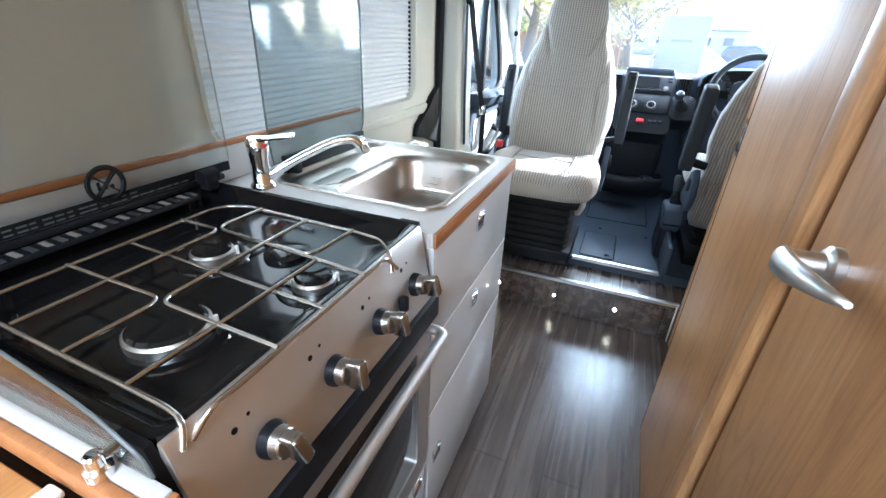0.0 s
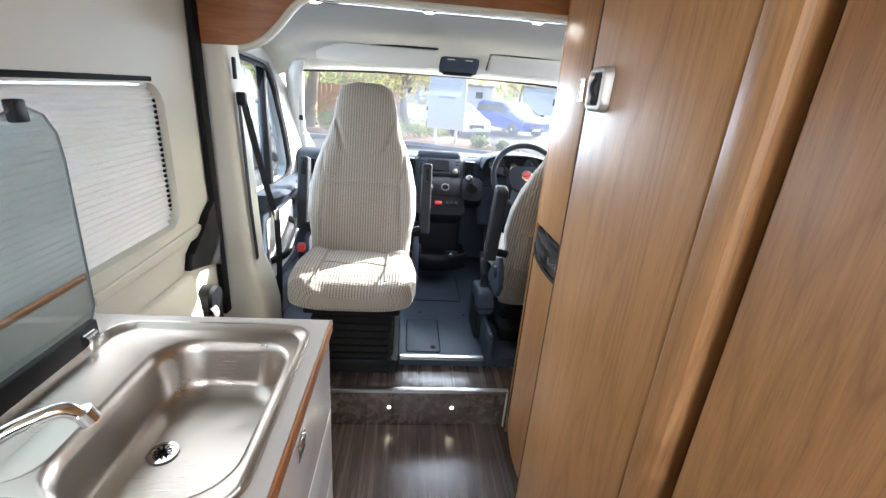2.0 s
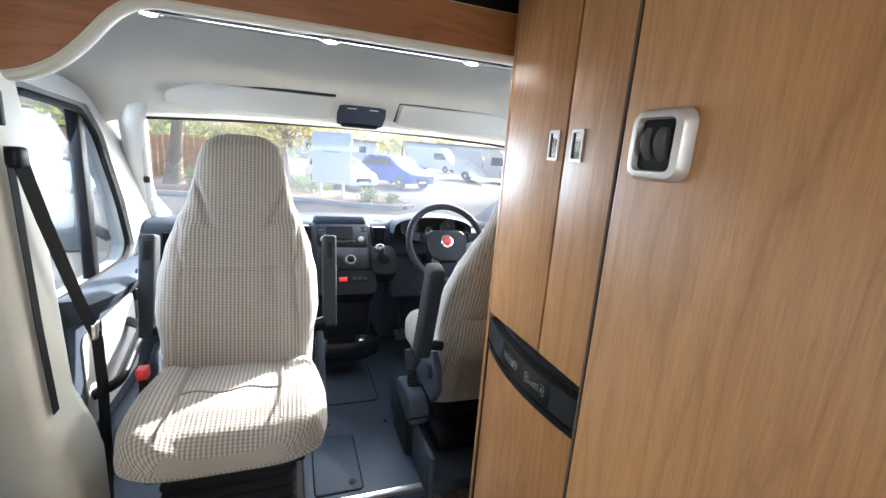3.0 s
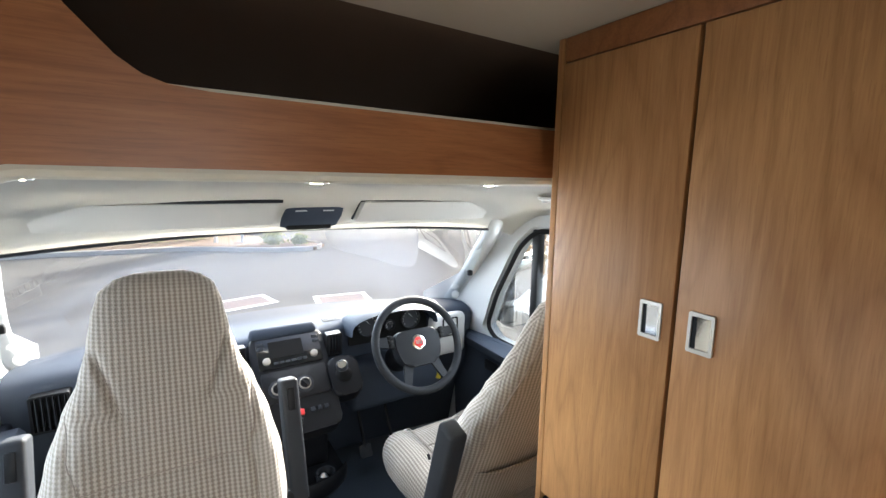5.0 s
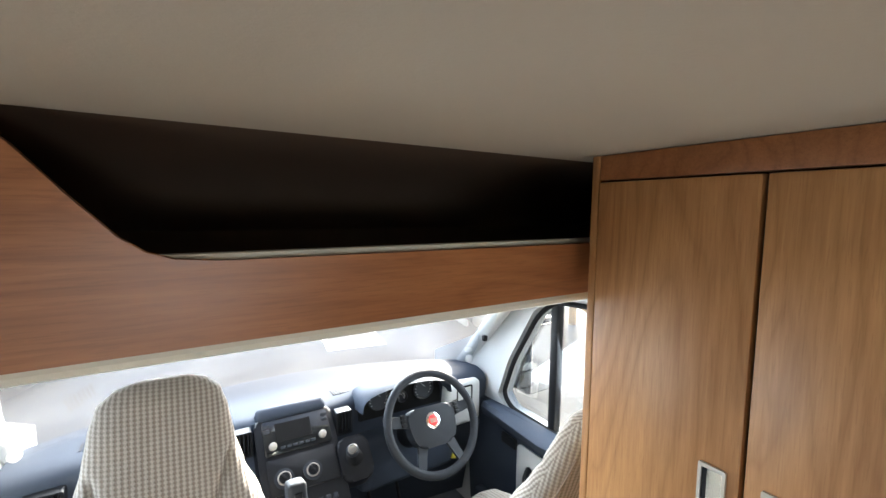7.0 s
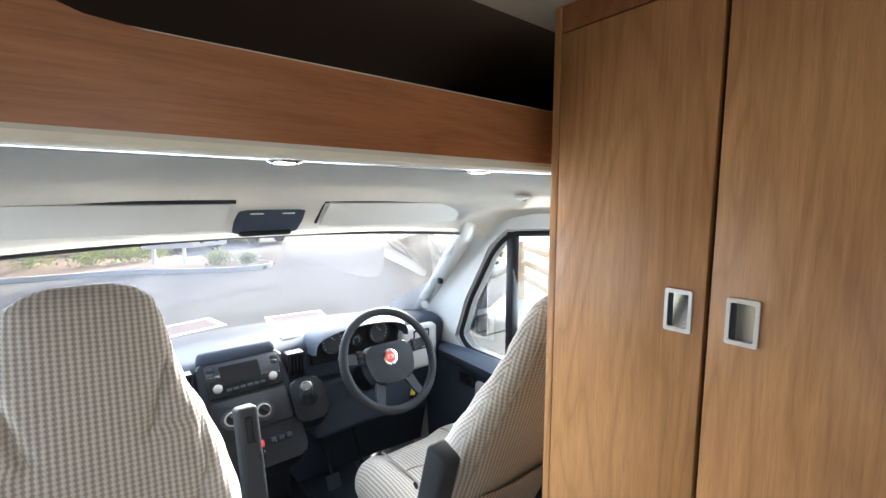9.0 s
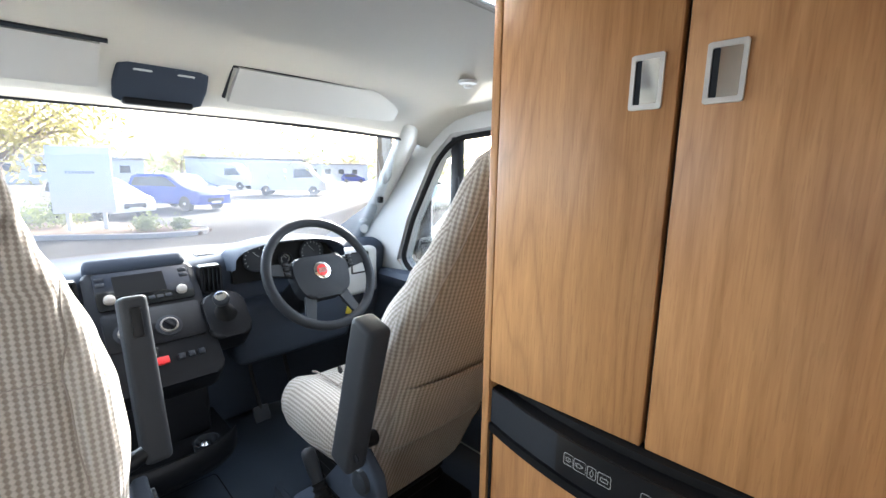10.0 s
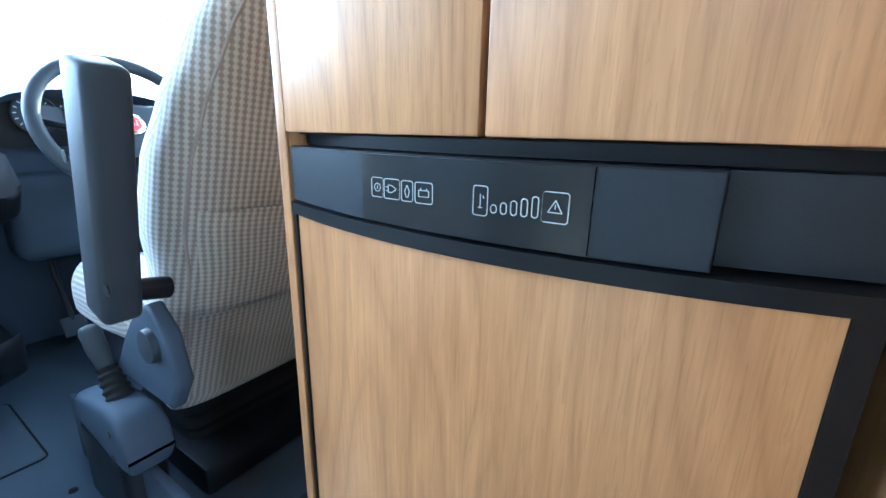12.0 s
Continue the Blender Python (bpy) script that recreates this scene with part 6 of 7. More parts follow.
for x, r in ((1.375, 0.050), (1.595, 0.050), (1.485, 0.026)):
    zc = 1.015 if r > 0.03 else 1.0
    bm = B()
    turned(bm, (x, 3.4295, zc), (0, -1, 0), [(0, r), (0.012, r), (0.014, r - 0.003), (0.002, r - 0.005)], 32)
    gz = part("gauge", bm, SILVER if r > 0.03 else SOFT, clus, "round gauge with a grey ring")
    bm = B()
    for j in range(13):
        a = radians(-130 + 21.6 * j)
        p = Vector((x + (r - 0.010) * math.sin(a), 3.4262, zc + (r - 0.010) * math.cos(a)))
        box(bm, p - Vector((0.0012, 0.0004, 0.0035)), p + Vector((0.0012, 0.0004, 0.0035)), 0, rot=Matrix.Rotation(a, 4, "Y"))
    box(bm, (x - 0.001, 3.4255, zc), (x + 0.001, 3.4262, zc + r * 0.6), 0, rot=Matrix.Rotation(-0.8, 4, "Y"))
    part("gauge_marks", bm, PRINT, gz)
bm = B()
box(bm, (1.70, 3.385, 0.80), (1.90, 3.47, 1.01), 0.025, 3)
part("end_panel", bm, PALE, dash, "pale dashboard end panel")

# lower trays with cup holder
bm = B()
rows = []
for k in range(21):
    u = -1 + k / 10
    x = 1.02 + 0.20 * u
    y = 3.215 + 0.07 * abs(u) ** 3
    rows.append([(x, y + 0.012, 0.470), (x, y, 0.455), (x, y + 0.01, 0.40), (x, y + 0.06, 0.345), (x, 3.55, 0.33), (x, 3.55, 0.43), (x, y + 0.035, 0.430), (x, y + 0.022, 0.468)])
rings(bm, rows)
part("lower_tray", bm, BLACK, dash, "black lower tray", 50)
bm = B()
box(bm, (0.86, 3.40, 0.40), (1.18, 3.66, 0.78), 0.03, 3)
part("lower_console", bm, BLACK, dash, "", 40)
bm = B()
turned(bm, (1.125, 3.285, 0.42), (0, 0, 1), [(0, 0.036), (0.040, 0.040), (0.046, 0.042), (0.046, 0.036), (0.01, 0.033), (0.009, 0.002)], 28)
part("cup_holder", bm, SOFT, dash)
bm = B()
turned(bm, (1.118, 3.29, 0.431), (0, 0, 1), [(0, 0.022), (0.004, 0.022), (0.020, 0.014), (0.028, 0.006)], 18)
tagged(part("bottle_cap", bm, ALLOY), "small shiny lid lying in the cup holder", "lid")
bm = B()
box(bm, (1.27, 3.38, 0.62), (1.75, 3.52, 0.86), 0.04, 3)
part("knee_panel", bm, DASH, dash, "knee panel below the steering wheel", 40)
bm = B()
box(bm, (0.36, 3.43, 0.62), (0.84, 3.45, 0.80), 0.015, 3)
part("glove_box", bm, DASH, dash, "glove box lid", 40)
ped = thing("pedal", (1.36, 3.45, 0.40), "black foot pedal under the dashboard", "pedal", "pedals")
bm = B()
box(bm, (1.325, 3.41, 0.375), (1.385, 3.425, 0.435), 0.006, rot=Matrix.Rotation(radians(-30), 4, "X"))
part("pad", bm, SOFT, ped)
bm = B()
tube(bm, [(1.355, 3.425, 0.42), (1.355, 3.50, 0.55), (1.355, 3.52, 0.66)], 0.008, 8)
part("arm", bm, BLACK, ped)
copy_thing(ped, pose(1.50, 3.45, 0.40))

# steering wheel
WC = Vector((1.504, 3.205, 0.972))
stw = thing("steering_wheel", WC, "dark grey four-spoke van steering wheel with a red round badge", "steering wheel")
WN = Vector((0, -0.86, 0.51)).normalized()
WU = Vector((0, 0.51, 0.86)).normalized()
WM = Matrix(((1, WU.x, WN.x, WC.x), (0, WU.y, WN.y, WC.y), (0, WU.z, WN.z, WC.z), (0, 0, 0, 1)))


def on_wheel(bm_):
    bmesh.ops.transform(bm_, matrix=WM, verts=bm_.verts)
    return bm_


bm = B()
R = 0.192
tube(bm, [(R * math.cos(2 * math.pi * k / 64), R * math.sin(2 * math.pi * k / 64), 0.03) for k in range(64)], 0.0165, 14, True)
part("rim", on_wheel(bm), SOFT, stw, "grained dark rim", 60)
bm = B()
hub = [(-0.094, 0.062), (0.094, 0.062), (0.106, 0.01), (0.094, -0.055), (0.066, -0.090), (-0.066, -0.090), (-0.094, -0.055), (-0.106, 0.01)]
prism(bm, [(p.x, p.y) for p in rounded([(a, b, 0) for a, b in hub], 0.025, 5, True)], "z", -0.02, 0.034, 0.012, 3)
part("hub", on_wheel(bm), SOFT, stw, "airbag hub", 50)
for s in (-1, 1):
    bm = B()
    rows = [[(s * x, y + dy, z + dz) for dy, dz in ((-w, -0.006), (w, -0.006), (w, 0.008), (-w, 0.008))] for x, y, z, w in ((0.085, 0.02, 0.015, 0.026), (0.13, 0.028, 0.018, 0.022), (0.186, 0.034, 0.028, 0.018))]
    rings(bm, rows)
    sp = part("spoke", on_wheel(bm), SOFT, stw)
    bm = B()
    rows = [[(s * (x + dx), y, z + dz) for dx, dz in ((-w, -0.006), (w, -0.006), (w, 0.008), (-w, 0.008))] for x, y, z, w in ((0.055, -0.06, 0.012, 0.022), (0.075, -0.12, 0.018, 0.018), (0.092, -0.166, 0.028, 0.016))]
    rings(bm, rows)
    part("spoke", on_wheel(bm), SILVER, stw, "grey lower spoke")
    for k in range(3):
        part("button", on_wheel(box(B(), (s * 0.122 - 0.010, 0.006 + 0.017 * k, 0.024), (s * 0.122 + 0.010, 0.020 + 0.017 * k, 0.031), 0.002)), BLACK, sp)
bm = B()
turned(bm, (0, 0.006, 0.033), (0, 0, 1), [(0, 0.031), (0.003, 0.031), (0.005, 0.026)], 32)
bd = part("badge", on_wheel(bm), CHROME, stw, "round badge with a chrome rim")
bm = B()
turned(bm, (0, 0.006, 0.0375), (0, 0, 1), [(0, 0.0215), (0.001, 0.0215), (0.0015, 0.018)], 32)
part("badge_face", on_wheel(bm), RED, bd, "red badge face")
bm = B()
for k in range(4):
    box(bm, (-0.0135 + 0.0072 * k, -0.003, 0.0388), (-0.0095 + 0.0072 * k, 0.014, 0.0398), 0)
part("badge_bars", on_wheel(bm), CHROME, bd)
bm = B()
cyl(bm, (0, 0, -0.02), (0, -0.02, -0.22), 0.05, 0.06)
part("column", on_wheel(bm), BLACK, stw)
for s in (-1, 1):
    bm = B()
    tube(bm, [(s * 0.04, 0.03, -0.06), (s * 0.13, 0.05, -0.05), (s * 0.175, 0.055, -0.045)], 0.008, 8)
    part("stalk", on_wheel(bm), BLACK, stw, "", 60)
key = thing("ignition_key", (1.585, 3.20, 0.84), "key with a yellow tag hanging by the steering column", "key")
bm = B()
box(bm, (1.575, 3.165, 0.865), (1.60, 3.172, 0.895), 0.003)
part("key_head", bm, BLACK, key)
bm = B()
box(bm, (1.582, 3.150, 0.82), (1.606, 3.154, 0.866), 0.003, rot=Matrix.Rotation(radians(20), 4, "Y"))
part("tag", bm, plain("yellow_tag", (0.65, 0.55, 0.05), 0.5), key, "yellow tag")


# ---- outside ----
GZ0 = -0.55


def asphalt():
    n = Nodes("asphalt")
    v = n.mapped((1, 1, 1))
    big, mid, grit = n.noise(v, 0.25, 5.0), n.noise(v, 1.7, 4.0), n.noise(v, 90.0, 2.0)
    # broad mottling: uneven asphalt tone, with dappled tree shade put into the colour
    c = n.mix(big, (0.040, 0.041, 0.042), (0.095, 0.094, 0.091))
    c = n.mix(n.math("MULTIPLY", mid, 0.6), c, (0.055, 0.055, 0.056))
    c = n.mix(n.math("MULTIPLY", grit, 0.4), c, (0.13, 0.127, 0.122))
    n.bump(grit, 0.5, 0.004)
    return n.set(Base_Color=c, Roughness=0.95, Specular_IOR_Level=0.15)


CARBLUE = plain("blue_car_paint", (0.004, 0.050, 0.42), 0.4, 0.0, 0.05, 2, 80, 0.0, 0.0, 0.15)
CARWHITE = plain("white_car_paint", (0.80, 0.79, 0.75), 0.3, 0, 0.03, 2, 80, 0.0, 0.2)
CARTEAL = plain("dark_teal_car_paint", (0.02, 0.10, 0.11), 0.25, 0.1, 0.05, 2, 80, 0.0, 0.8)
CARGLASS = plain("dark_car_glass", (0.03, 0.04, 0.05), 0.05)
FENCEWOOD = wood("orange_fence_wood", (0.34, 0.17, 0.06), (0.50, 0.30, 0.13), "x", 0.7)
BARK = plain("pale_bark", (0.26, 0.20, 0.14), 0.9, 0, 0.3, 6, 60, 0.6)
LEAF_Y = leafy("spring_leaves", (0.20, 0.19, 0.045), (0.42, 0.32, 0.09))
LEAF_G = leafy("green_leaves", (0.07, 0.115, 0.03), (0.18, 0.20, 0.06))
let_light_through(LEAF_Y, 0.5, (0.55, 0.52, 0.16))
let_light_through(LEAF_G, 0.45, (0.34, 0.40, 0.12))
KERB = plain("kerb_stone", (0.42, 0.40, 0.37), 0.85, 0, 0.12, 3, 60, 0.4)
SOIL = plain("bark_mulch", (0.12, 0.07, 0.04), 0.95, 0, 0.3, 6, 40, 0.8)
# colours of the papers mirrored in the windscreen
PAPERWHITE = plain("reflected_paper_white", (0.80, 0.80, 0.76), 0.8, 0, 0.2, 3, 40, 0.3)
PAPERRED = plain("reflected_paper_red", (0.16, 0.12, 0.115), 0.85, 0, 0.2, 3, 40, 0.3)

bm = B()
g = [bm.verts.new(p) for p in ((-900, -900, GZ0), (900, -900, GZ0), (900, 900, GZ0), (-900, 900, GZ0))]
bm.faces.new(g)
structure("ground", bm, asphalt(), "pale worn asphalt of the forecourt", "ground", 0)

# windscreen reflections of papers, laid as flat plates on the ground
for cx, cy, w, h, a in ((3.25, 9.15, 1.02, 1.15, -8), (1.62, 9.95, 1.02, 0.75, 12)):
    mk = thing("paper_reflection", (cx, cy, GZ0), "white rectangle with a dull red field, a paper's windscreen reflection laid on the asphalt", "road marking", "painted markings", "structure")
    rot = Matrix.Translation((cx, cy, 0)) @ Matrix.Rotation(radians(a), 4, "Z")
    bm = B()
    holed(bm, rrect(-w / 2, -h / 2, w / 2, h / 2, 0.02), rrect(-w / 2 + .10, -h / 2 + .10, w / 2 - .10, h / 2 - .10, 0.02), "z", GZ0 + 0.004, GZ0 + 0.006)
    bmesh.ops.transform(bm, matrix=rot, verts=bm.verts)
    part("border", bm, PAPERWHITE, mk)
    bm = B()
    box(bm, (-w / 2 + .105, -h / 2 + .105, GZ0 + 0.004), (w / 2 - .105, h / 2 - .105, GZ0 + 0.0055), 0)
    bmesh.ops.transform(bm, matrix=rot, verts=bm.verts)
    part("field", bm, PAPERRED, mk)


def vehicle(name, at, heading, profile, glass_profile, width, paint, wheels, r, label, category, windows=()):
    """A parked vehicle; profile rows are (length, height), the front at +."""
    ob = thing(name, (0, 0, 0), label, category)
    ob.matrix_world = Matrix.Translation((*at, GZ0)) @ Matrix.Rotation(heading, 4, "Z")
    loc = ob.location.copy()
    ob.location = (0, 0, 0)
    bm = B()
    prism(bm, profile, "y", -width / 2, width / 2, 0.09, 3)
    for v in bm.verts:
        if v.co.z > profile[0][1] + 0.55:
            v.co.y *= 1 - 0.10 * (v.co.z - profile[0][1] - 0.55)
    part("body", bm, paint, ob, "", 40)
    for s in (-1, 1):
        bm = B()
        y = s * (width / 2 - 0.012)
        prism(bm, glass_profile, "y", y - 0.02, y + 0.02)
        for v in bm.verts:
            v.co.y *= 1 - 0.10 * max(0, v.co.z - profile[0][1] - 0.55)
        part("side_window", bm, CARGLASS, ob, "dark side windows")
        for wx in wheels:
            bm = B()
            turned(bm, (wx, s * (width / 2 - 0.20), r), (0, s, 0), [(0, r - 0.02), (0.01, r), (0.18, r), (0.205, r - 0.03), (0.205, r * 0.62)], 28)
            ty = part("wheel", bm, RUBBER, ob, "black tyre")
            bm = B()
            turned(bm, (wx, s * (width / 2 - 0.01), r), (0, s, 0), [(0, r * 0.66), (0.012, r * 0.64), (0.004, r * 0.5), (0.016, r * 0.15), (0.018, 0.02)], 20)
            part("rim", bm, ALLOY, ty)
    front = max(p[0] for p in profile)
    for s in (-1, 1):
        part("headlight", box(B(), (front - 0.22, s * width * 0.36 - 0.16, 0.62), (front - 0.02, s * width * 0.36 + 0.16, 0.78), 0.04), WHITE, ob, "clear headlight")
    part("grille", box(B(), (front - 0.06, -width * 0.24, 0.42), (front + 0.015, width * 0.24, 0.60), 0.02), BLACK, ob)
    part("number_plate", box(B(), (front - 0.02, -0.26, 0.36), (front + 0.022, 0.26, 0.46), 0.005), WHITE, ob)
    for i, (a0, b0, a1, b1) in enumerate(windows):
        part("windscreen", prism(B(), [(a0, b0), (a1, b1), (a1 - 0.05, b1), (a0 - 0.05, b0)], "y", -width * 0.40, width * 0.40), CARGLASS, ob)
    ob.location = loc
    return ob


SUV = [(-2.2, 0.32), (-2.25, 0.75), (-2.15, 1.05), (-1.85, 1.58), (-1.5, 1.66), (0.1, 1.66), (0.45, 1.56), (1.15, 1.08), (2.0, 0.95), (2.22, 0.75), (2.2, 0.32)]
SUVG = [(-1.85, 1.10), (-1.62, 1.50), (0.05, 1.54), (0.35, 1.48), (0.98, 1.10)]
HAT = [(-1.9, 0.28), (-1.95, 0.7), (-1.85, 1.0), (-1.55, 1.42), (-1.2, 1.48), (0.0, 1.48), (0.35, 1.40), (1.05, 0.95), (1.75, 0.82), (1.95, 0.6), (1.93, 0.28)]
HATG = [(-1.5, 0.98), (-1.35, 1.34), (0.0, 1.38), (0.28, 1.33), (0.90, 0.98)]
VAN = [(-2.75, 0.38), (-2.78, 2.35), (-2.6, 2.5), (1.05, 2.5), (1.35, 2.38), (2.05, 1.35), (2.65, 1.1), (2.75, 0.8), (2.72, 0.38)]
VANG = [(0.35, 1.35), (0.35, 2.0), (1.35, 2.0), (1.85, 1.38)]
hd = math.atan2(-0.89, 0.45)
vehicle("parked_car", (6.3, 25.0), hd, SUV, SUVG, 1.84, CARBLUE, (-1.3, 1.36), 0.35, "bright blue family car parked on the forecourt", "car", ((1.10, 1.12, 0.45, 1.58),))
vehicle("parked_car", (3.05, 22.9), hd, HAT, HATG, 1.72, CARWHITE, (-1.15, 1.22), 0.31, "small white hatchback parked behind the sign board", "car", ((1.0, 0.98, 0.36, 1.40),))
vehicle("parked_van", (16.2, 34.0), math.atan2(-0.55, 0.83), VAN, VANG, 2.05, CARWHITE, (-1.7, 1.75), 0.36, "white camper van parked across the forecourt", "van", ((2.02, 1.42, 1.38, 2.34),))
vehicle("parked_van", (15.6, 46.5), math.atan2(-0.70, 0.71), VAN, VANG, 2.05, CARWHITE, (-1.7, 1.75), 0.36, "white van parked farther back", "van", ((2.02, 1.42, 1.38, 2.34),))
vehicle("parked_car", (41.0, 63.0), math.atan2(-0.5, 0.86), HAT, HATG, 1.75, CARBLUE, (-1.15, 1.22), 0.31, "blue car parked in the distance", "car", ((1.0, 0.98, 0.36, 1.40),))
vehicle("parked_car", (-5.2, 6.2), math.atan2(0.95, 0.3), SUV, SUVG, 1.84, CARTEAL, (-1.3, 1.36), 0.35, "dark teal car parked beside the van", "car", ((1.10, 1.12, 0.45, 1.58),))


def mobile_home(at, length, height, turn, label):
    ob = thing("mobile_home", at, label, "mobile home", "mobile homes")
    m = Matrix.Translation(at) @ Matrix.Rotation(turn, 4, "Z") @ Matrix.Translation(-Vector(at))
    x, y, z = at

    def piece(name, lo, hi, material, bev=0.05):
        bm = B()
        box(bm, (x + lo[0], y + lo[1], z + lo[2]), (x + hi[0], y + hi[1], z + hi[2]), bev)
        bmesh.ops.transform(bm, matrix=m, verts=bm.verts)
        return part(name, bm, material, ob)

    piece("wall", (-length / 2, -1.6, 0.0), (length / 2, 1.6, height - 0.3), CARWHITE)
    piece("roof", (-length / 2 - .15, -1.8, height - 0.3), (length / 2 + .15, 1.8, height), KERB)
    for k in range(int(length / 2.6)):
        a = -length / 2 + 1.0 + 2.6 * k
        piece("window", (a, -1.64, 1.3), (a + 1.1, -1.58, 2.2), CARGLASS, 0.01)
    return ob


mobile_home((25.0, 66.0, GZ0), 15.0, 3.6, -0.35, "long white mobile home with a grey roof behind the vans")
mobile_home((47.0, 78.0, GZ0), 12.0, 3.4, -0.45, "white mobile home at the back of the forecourt")
mobile_home((6.0, 70.0, GZ0), 14.0, 3.2, 0.1, "white mobile home half hidden by trees")

# sign board in the planted bed
sb = thing("sign_board", (2.4, 17.6, GZ0), "white forecourt sign board on two white posts with faint lettering", "sign board")
sm = Matrix.Translation((2.2, 17.8, 0)) @ Matrix.Rotation(radians(-18), 4, "Z")
for x in (-0.42, 0.42):
    bm = B()
    box(bm, (x - 0.05, -0.05, GZ0), (x + 0.05, 0.05, 0.35), 0.008)
    bmesh.ops.transform(bm, matrix=sm, verts=bm.verts)
    part("post", bm, CARWHITE, sb)
bm = B()
box(bm, (-0.72, -0.11, 0.05), (0.72, -0.055, 1.92), 0.01)
bmesh.ops.transform(bm, matrix=sm, verts=bm.verts)
panel = part("panel", bm, CARWHITE, sb, "white panel")
bm = B()
for k in range(9):
    box(bm, (-0.34 + 0.075 * k, -0.114, 1.16), (-0.285 + 0.075 * k, -0.1105, 1.24), 0)
bmesh.ops.transform(bm, matrix=sm, verts=bm.verts)
part("lettering", bm, PRINT, panel, "grey unreadable lettering")

bm = B()
bed = [(-9.0, 18.2), (-4, 17.6), (1.0, 17.1), (3.2, 15.7), (4.5, 15.5), (5.0, 16.2), (4.2, 17.6), (2.6, 20.3), (-2, 22.6), (-9.0, 24.0)]
prism(bm, bed, "z", GZ0 - 0.05, GZ0 + 0.10, 0.02)
structure("planting_bed", bm, SOIL, "brown planted bed with a stone kerb", "planting bed")
bm = B()
pts = [Vector((a, b, 0)) for a, b in bed[:7]]
rows = []
for p in rounded(pts, 0.5, 4):
    rows.append([(p.x, p.y - 0.08, GZ0), (p.x, p.y - 0.08, GZ0 + 0.12), (p.x, p.y - 0.06, GZ0 + 0.135), (p.x, p.y + 0.05, GZ0 + 0.135), (p.x, p.y + 0.06, GZ0)])
rings(bm, rows)
structure("kerb", bm, KERB, "pale stone kerb round the planted bed", "kerb")


def leaves(bm, rng, centre, spread, count, size):
    """Small leaf blades scattered in an uneven clump."""
    for _ in range(count):
        p = Vector([rng.gauss(0, 1) * s * 0.5 for s in spread]) + Vector(centre)
        a = Vector((rng.uniform(-1, 1), rng.uniform(-1, 1), rng.uniform(-1, 1))).normalized()
        b = a.orthogonal().normalized() * size * rng.uniform(0.5, 1.2)
        a = a * size * rng.uniform(0.7, 1.4)
        bm.faces.new([bm.verts.new(q) for q in (p - a, p - b * 0.5, p + a, p + b * 0.5)])


def tree(at, height, crown, leaf, count, seed, label, bare=False):
    rng = random.Random(seed)
    ob = thing("tree", (*at, GZ0), label, "tree")
    base = Vector((*at, GZ0))
    bm = B()
    tips = []
    rows = []
    r0 = height * 0.035
    for k in range(7):
        t = k / 6
        c = base + Vector((0.15 * math.sin(seed + 3 * t), 0.15 * math.cos(seed * 2 + 2 * t), height * 0.55 * t))
        r = r0 * (1.35 - 0.85 * t) * (1.3 if k == 0 else 1)
        rows.append([c + Vector((r * math.cos(w), r * math.sin(w), 0)) for w in [2 * math.pi * j / 10 for j in range(10)]])
    rings(bm, rows)
    for k in range(11):
        w = 2 * math.pi * k / 11 + rng.uniform(-.3, .3)
        s = base + Vector((0, 0, height * rng.uniform(0.25, 0.54)))
        e = s + Vector((math.cos(w) * crown * rng.uniform(.5, 1), math.sin(w) * crown * rng.uniform(.5, 1), height * rng.uniform(0.15, 0.42)))
        mid = (s + e) / 2 + Vector((0, 0, height * 0.04))
        tube(bm, [s, mid, e], r0 * 0.22, 6)
        tips += [e, mid]
        for _ in range(3 if not bare else 7):
            f = s.lerp(e, rng.uniform(.4, 1)) + Vector([rng.gauss(0, 1) * crown * 0.28 for _ in range(3)])
            tube(bm, [s.lerp(e, 0.5), f], r0 * 0.08, 4)
            tips.append(f)
    part("trunk", bm, BARK, ob, "pale trunk with limbs", 50)
    bm = B()
    for p in tips:
        leaves(bm, rng, p, (crown * .5, crown * .5, height * .10), count // len(tips), 0.09 + 0.008 * height)
    if count:
        part("crown", bm, leaf, ob, "", 0)
    return ob


tree((0.6, 22.4), 5.2, 2.4, LEAF_Y, 2600, 3, "tree with sparse yellow-green leaves in the planted bed")
tree((-3.4, 20.5), 7.0, 2.6, LEAF_Y, 3000, 5, "yellow-green tree with a pale trunk beside the bed")
tree((19.5, 26.0), 16.0, 6.0, LEAF_Y, 9000, 9, "tall sparse tree beside the forecourt", True)
tree((37.0, 72.0), 7.5, 3.6, LEAF_G, 500, 12, "bare branching tree behind the vans", True)
tree((33.0, 90.0), 9.0, 4.5, LEAF_Y, 2600, 14, "yellow-green tree in the distance")
tree((62.0, 96.0), 8.5, 4.5, LEAF_Y, 2400, 15, "yellow-green tree in the distance")
tree((24.0, 95.0), 8.0, 4.5, LEAF_G, 2400, 16, "green tree in the distance")
rng = random.Random(4)
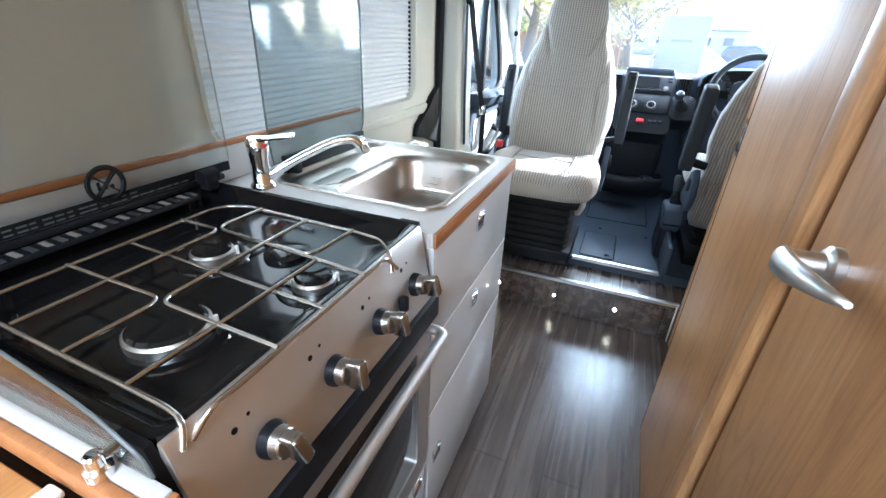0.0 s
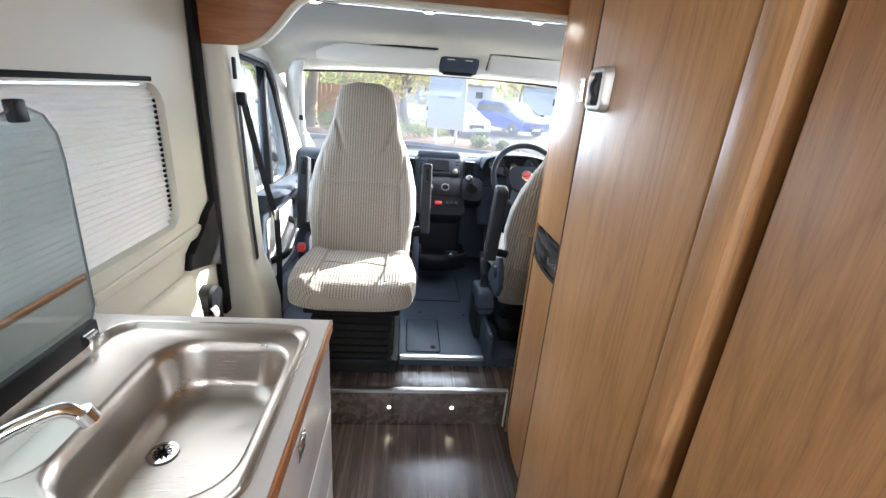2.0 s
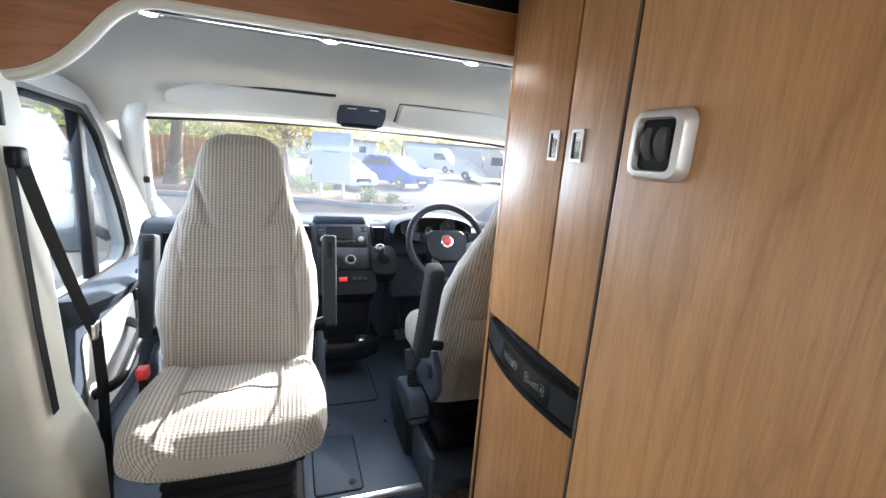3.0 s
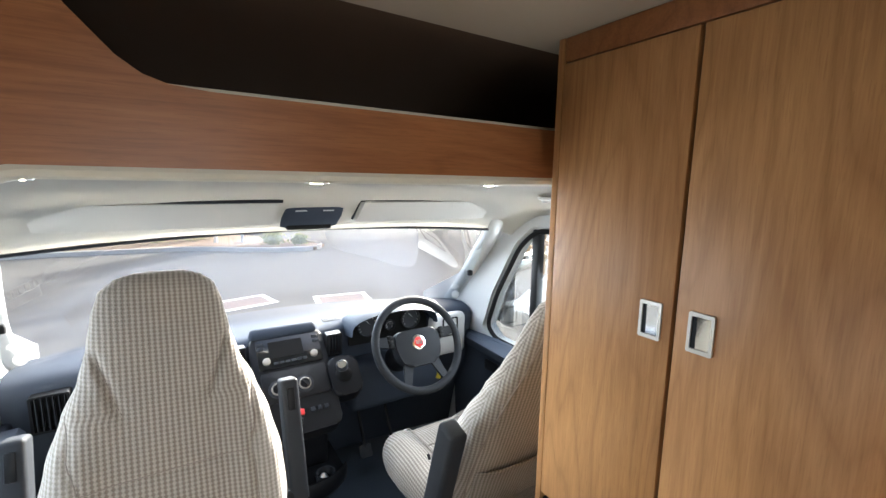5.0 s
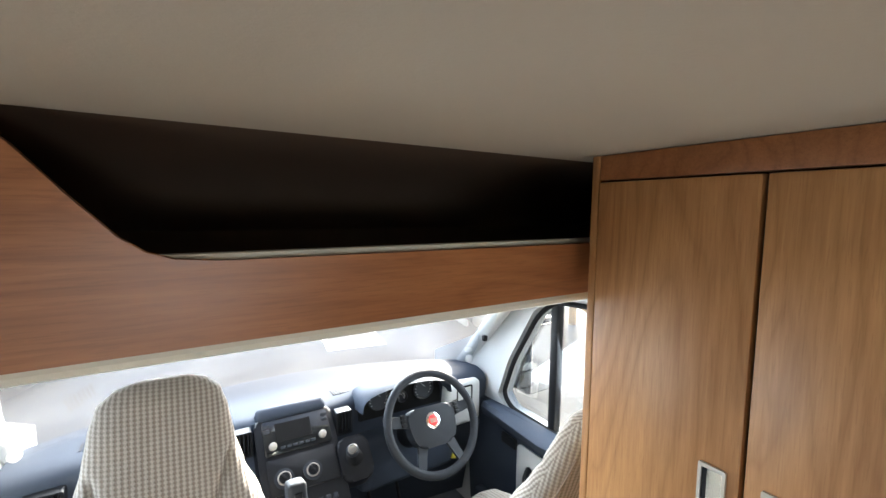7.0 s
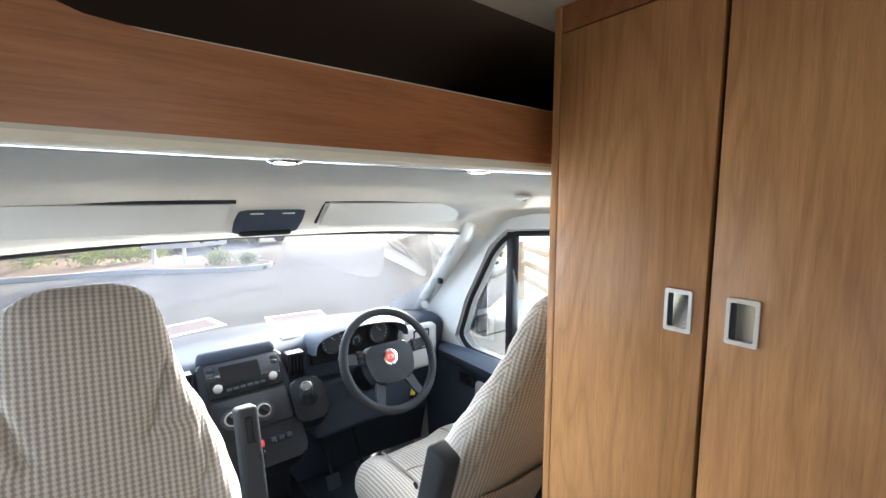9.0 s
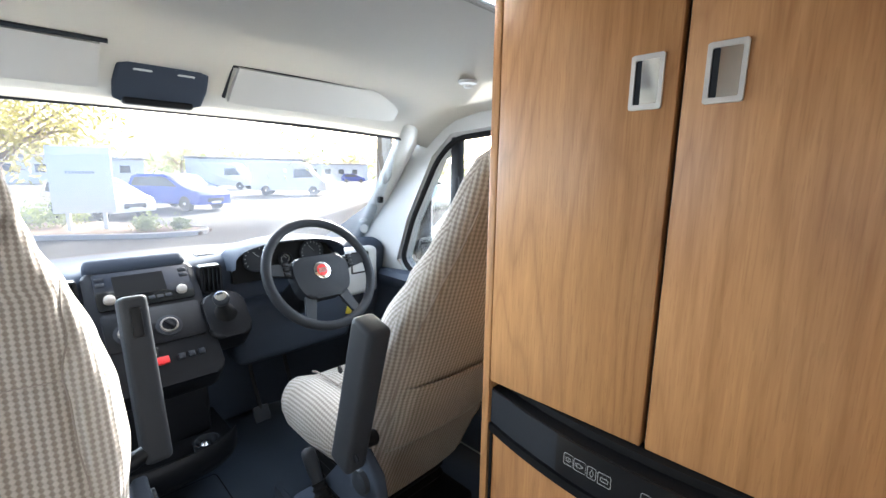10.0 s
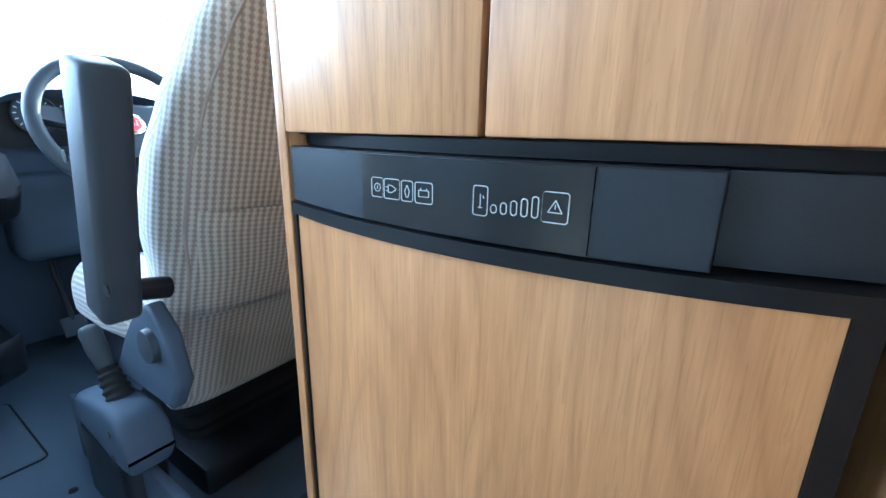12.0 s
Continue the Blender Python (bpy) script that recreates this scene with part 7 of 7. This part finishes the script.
for k, (x, y, s) in enumerate(((1.2, 19.0, 0.5), (1.9, 19.4, 0.55), (0.2, 18.8, 0.5), (3.4, 16.6, 0.3), (4.2, 16.4, 0.22), (-1.2, 19.2, 0.6), (-2.6, 19.6, 0.6))):
    bm = B()
    leaves(bm, rng, (x, y, GZ0 + 0.1 + s * 0.7), (s, s, s * 0.75), 500, 0.06)
    for j in range(5):
        tube(bm, [(x, y, GZ0 + 0.08), (x + rng.uniform(-s, s) * .5, y + rng.uniform(-s, s) * .5, GZ0 + 0.1 + s)], 0.01, 4)
    tagged(part("shrub", bm, LEAF_G, None, "", 0), "low green shrub in the planted bed", "shrub", "shrubs")
bm = B()
for k in range(150):
    a = radians(rng.uniform(-60, 75))
    d = rng.uniform(105, 130)
    leaves(bm, rng, (d * math.sin(a), d * math.cos(a), GZ0 + rng.uniform(0.5, 3.5)), (7, 4, 3.5), 26, 0.9)
tagged(part("far_hedge", bm, LEAF_G, None, "", 0), "long uneven green hedge line in the far distance", "hedge", "", "stuff")

# boarded fence behind the bed
bf = thing("board_fence", (-4.0, 24.5, GZ0), "orange-brown board fence behind the planted bed", "fence")
for k in range(40):
    x, y = -10.0 + 0.26 * k, 25.6 - 0.05 * k
    part("board", box(B(), (x, y, GZ0), (x + 0.24, y + 0.025, 1.35 + 0.02 * (k % 3)), 0.004), FENCEWOOD, bf)

# rail fence beside the driver door
rf = thing("rail_fence", (7.0, 7.0, GZ0), "orange-brown wooden post and rail fence", "fence")
A, Bp = Vector((5.2, 3.6, 0)), Vector((9.2, 10.6, 0))
d = (Bp - A).normalized()
ang = math.atan2(d.y, d.x)
for k in range(6):
    p = A.lerp(Bp, k / 5)
    part("post", box(B(), (p.x - .06, p.y - .06, GZ0), (p.x + .06, p.y + .06, 0.72), 0.01, rot=Matrix.Rotation(ang, 4, "Z")), FENCEWOOD, rf)
for z in (-0.10, 0.22, 0.54):
    c = (A + Bp) / 2
    L = (Bp - A).length / 2 + 0.1
    part("rail", box(B(), (c.x - L, c.y - 0.02, z), (c.x + L, c.y + 0.02, z + 0.12), 0.005, rot=Matrix.Rotation(ang, 4, "Z")), FENCEWOOD, rf)

# outside mirrors of the van
for right in (False, True):
    mr = thing("door_mirror", (side(-0.05, right), 3.28, 0.95), "black door mirror on the cab door", "door mirror", "door mirrors")
    x0, x1 = sorted((side(-0.17, right), side(0.03, right)))
    bm = B()
    box(bm, (x0, 3.26, 0.92), (x1, 3.37, 1.30), 0.03, 3)
    part("housing", bm, BLACK, mr)
    part("mirror_glass", box(B(), (x0 + 0.015, 3.252, 0.94), (x1 - 0.015, 3.258, 1.28), 0.002), CHROME, mr, "mirror glass")
    bm = B()
    tube(bm, [(side(0.03, right), 3.31, 1.02), (side(0.09, right), 3.30, 0.98)], 0.022, 8)
    part("arm", bm, BLACK, mr)

# the van's own outer shell, closing the cab from outside
bm = B()
outer_p = [(2.30, 1.972), (2.50, 1.966), (2.68, 1.942), (2.84, 1.890), (2.96, 1.80), (3.02, 1.70), (3.22, 1.53)]
rings(bm, [[(0.04, y, z) for y, z in outer_p], [(2.08, y, z) for y, z in outer_p]], False, False)
bmesh.ops.solidify(bm, geom=bm.faces[:], thickness=-0.012)
structure("wall_overcab_shell", bm, CARWHITE, "white outer roof above the cab", "roof")
bm = B()
prism(bm, [(3.96, GZ0 + .25), (4.72, GZ0 + .25), (4.76, 0.02), (4.50, 0.36), (4.02, 0.72), (3.96, 0.72)], "x", 0.14, 1.98, 0.03)
structure("wall_bonnet_shell", bm, CARWHITE, "white bonnet of the van", "bonnet")
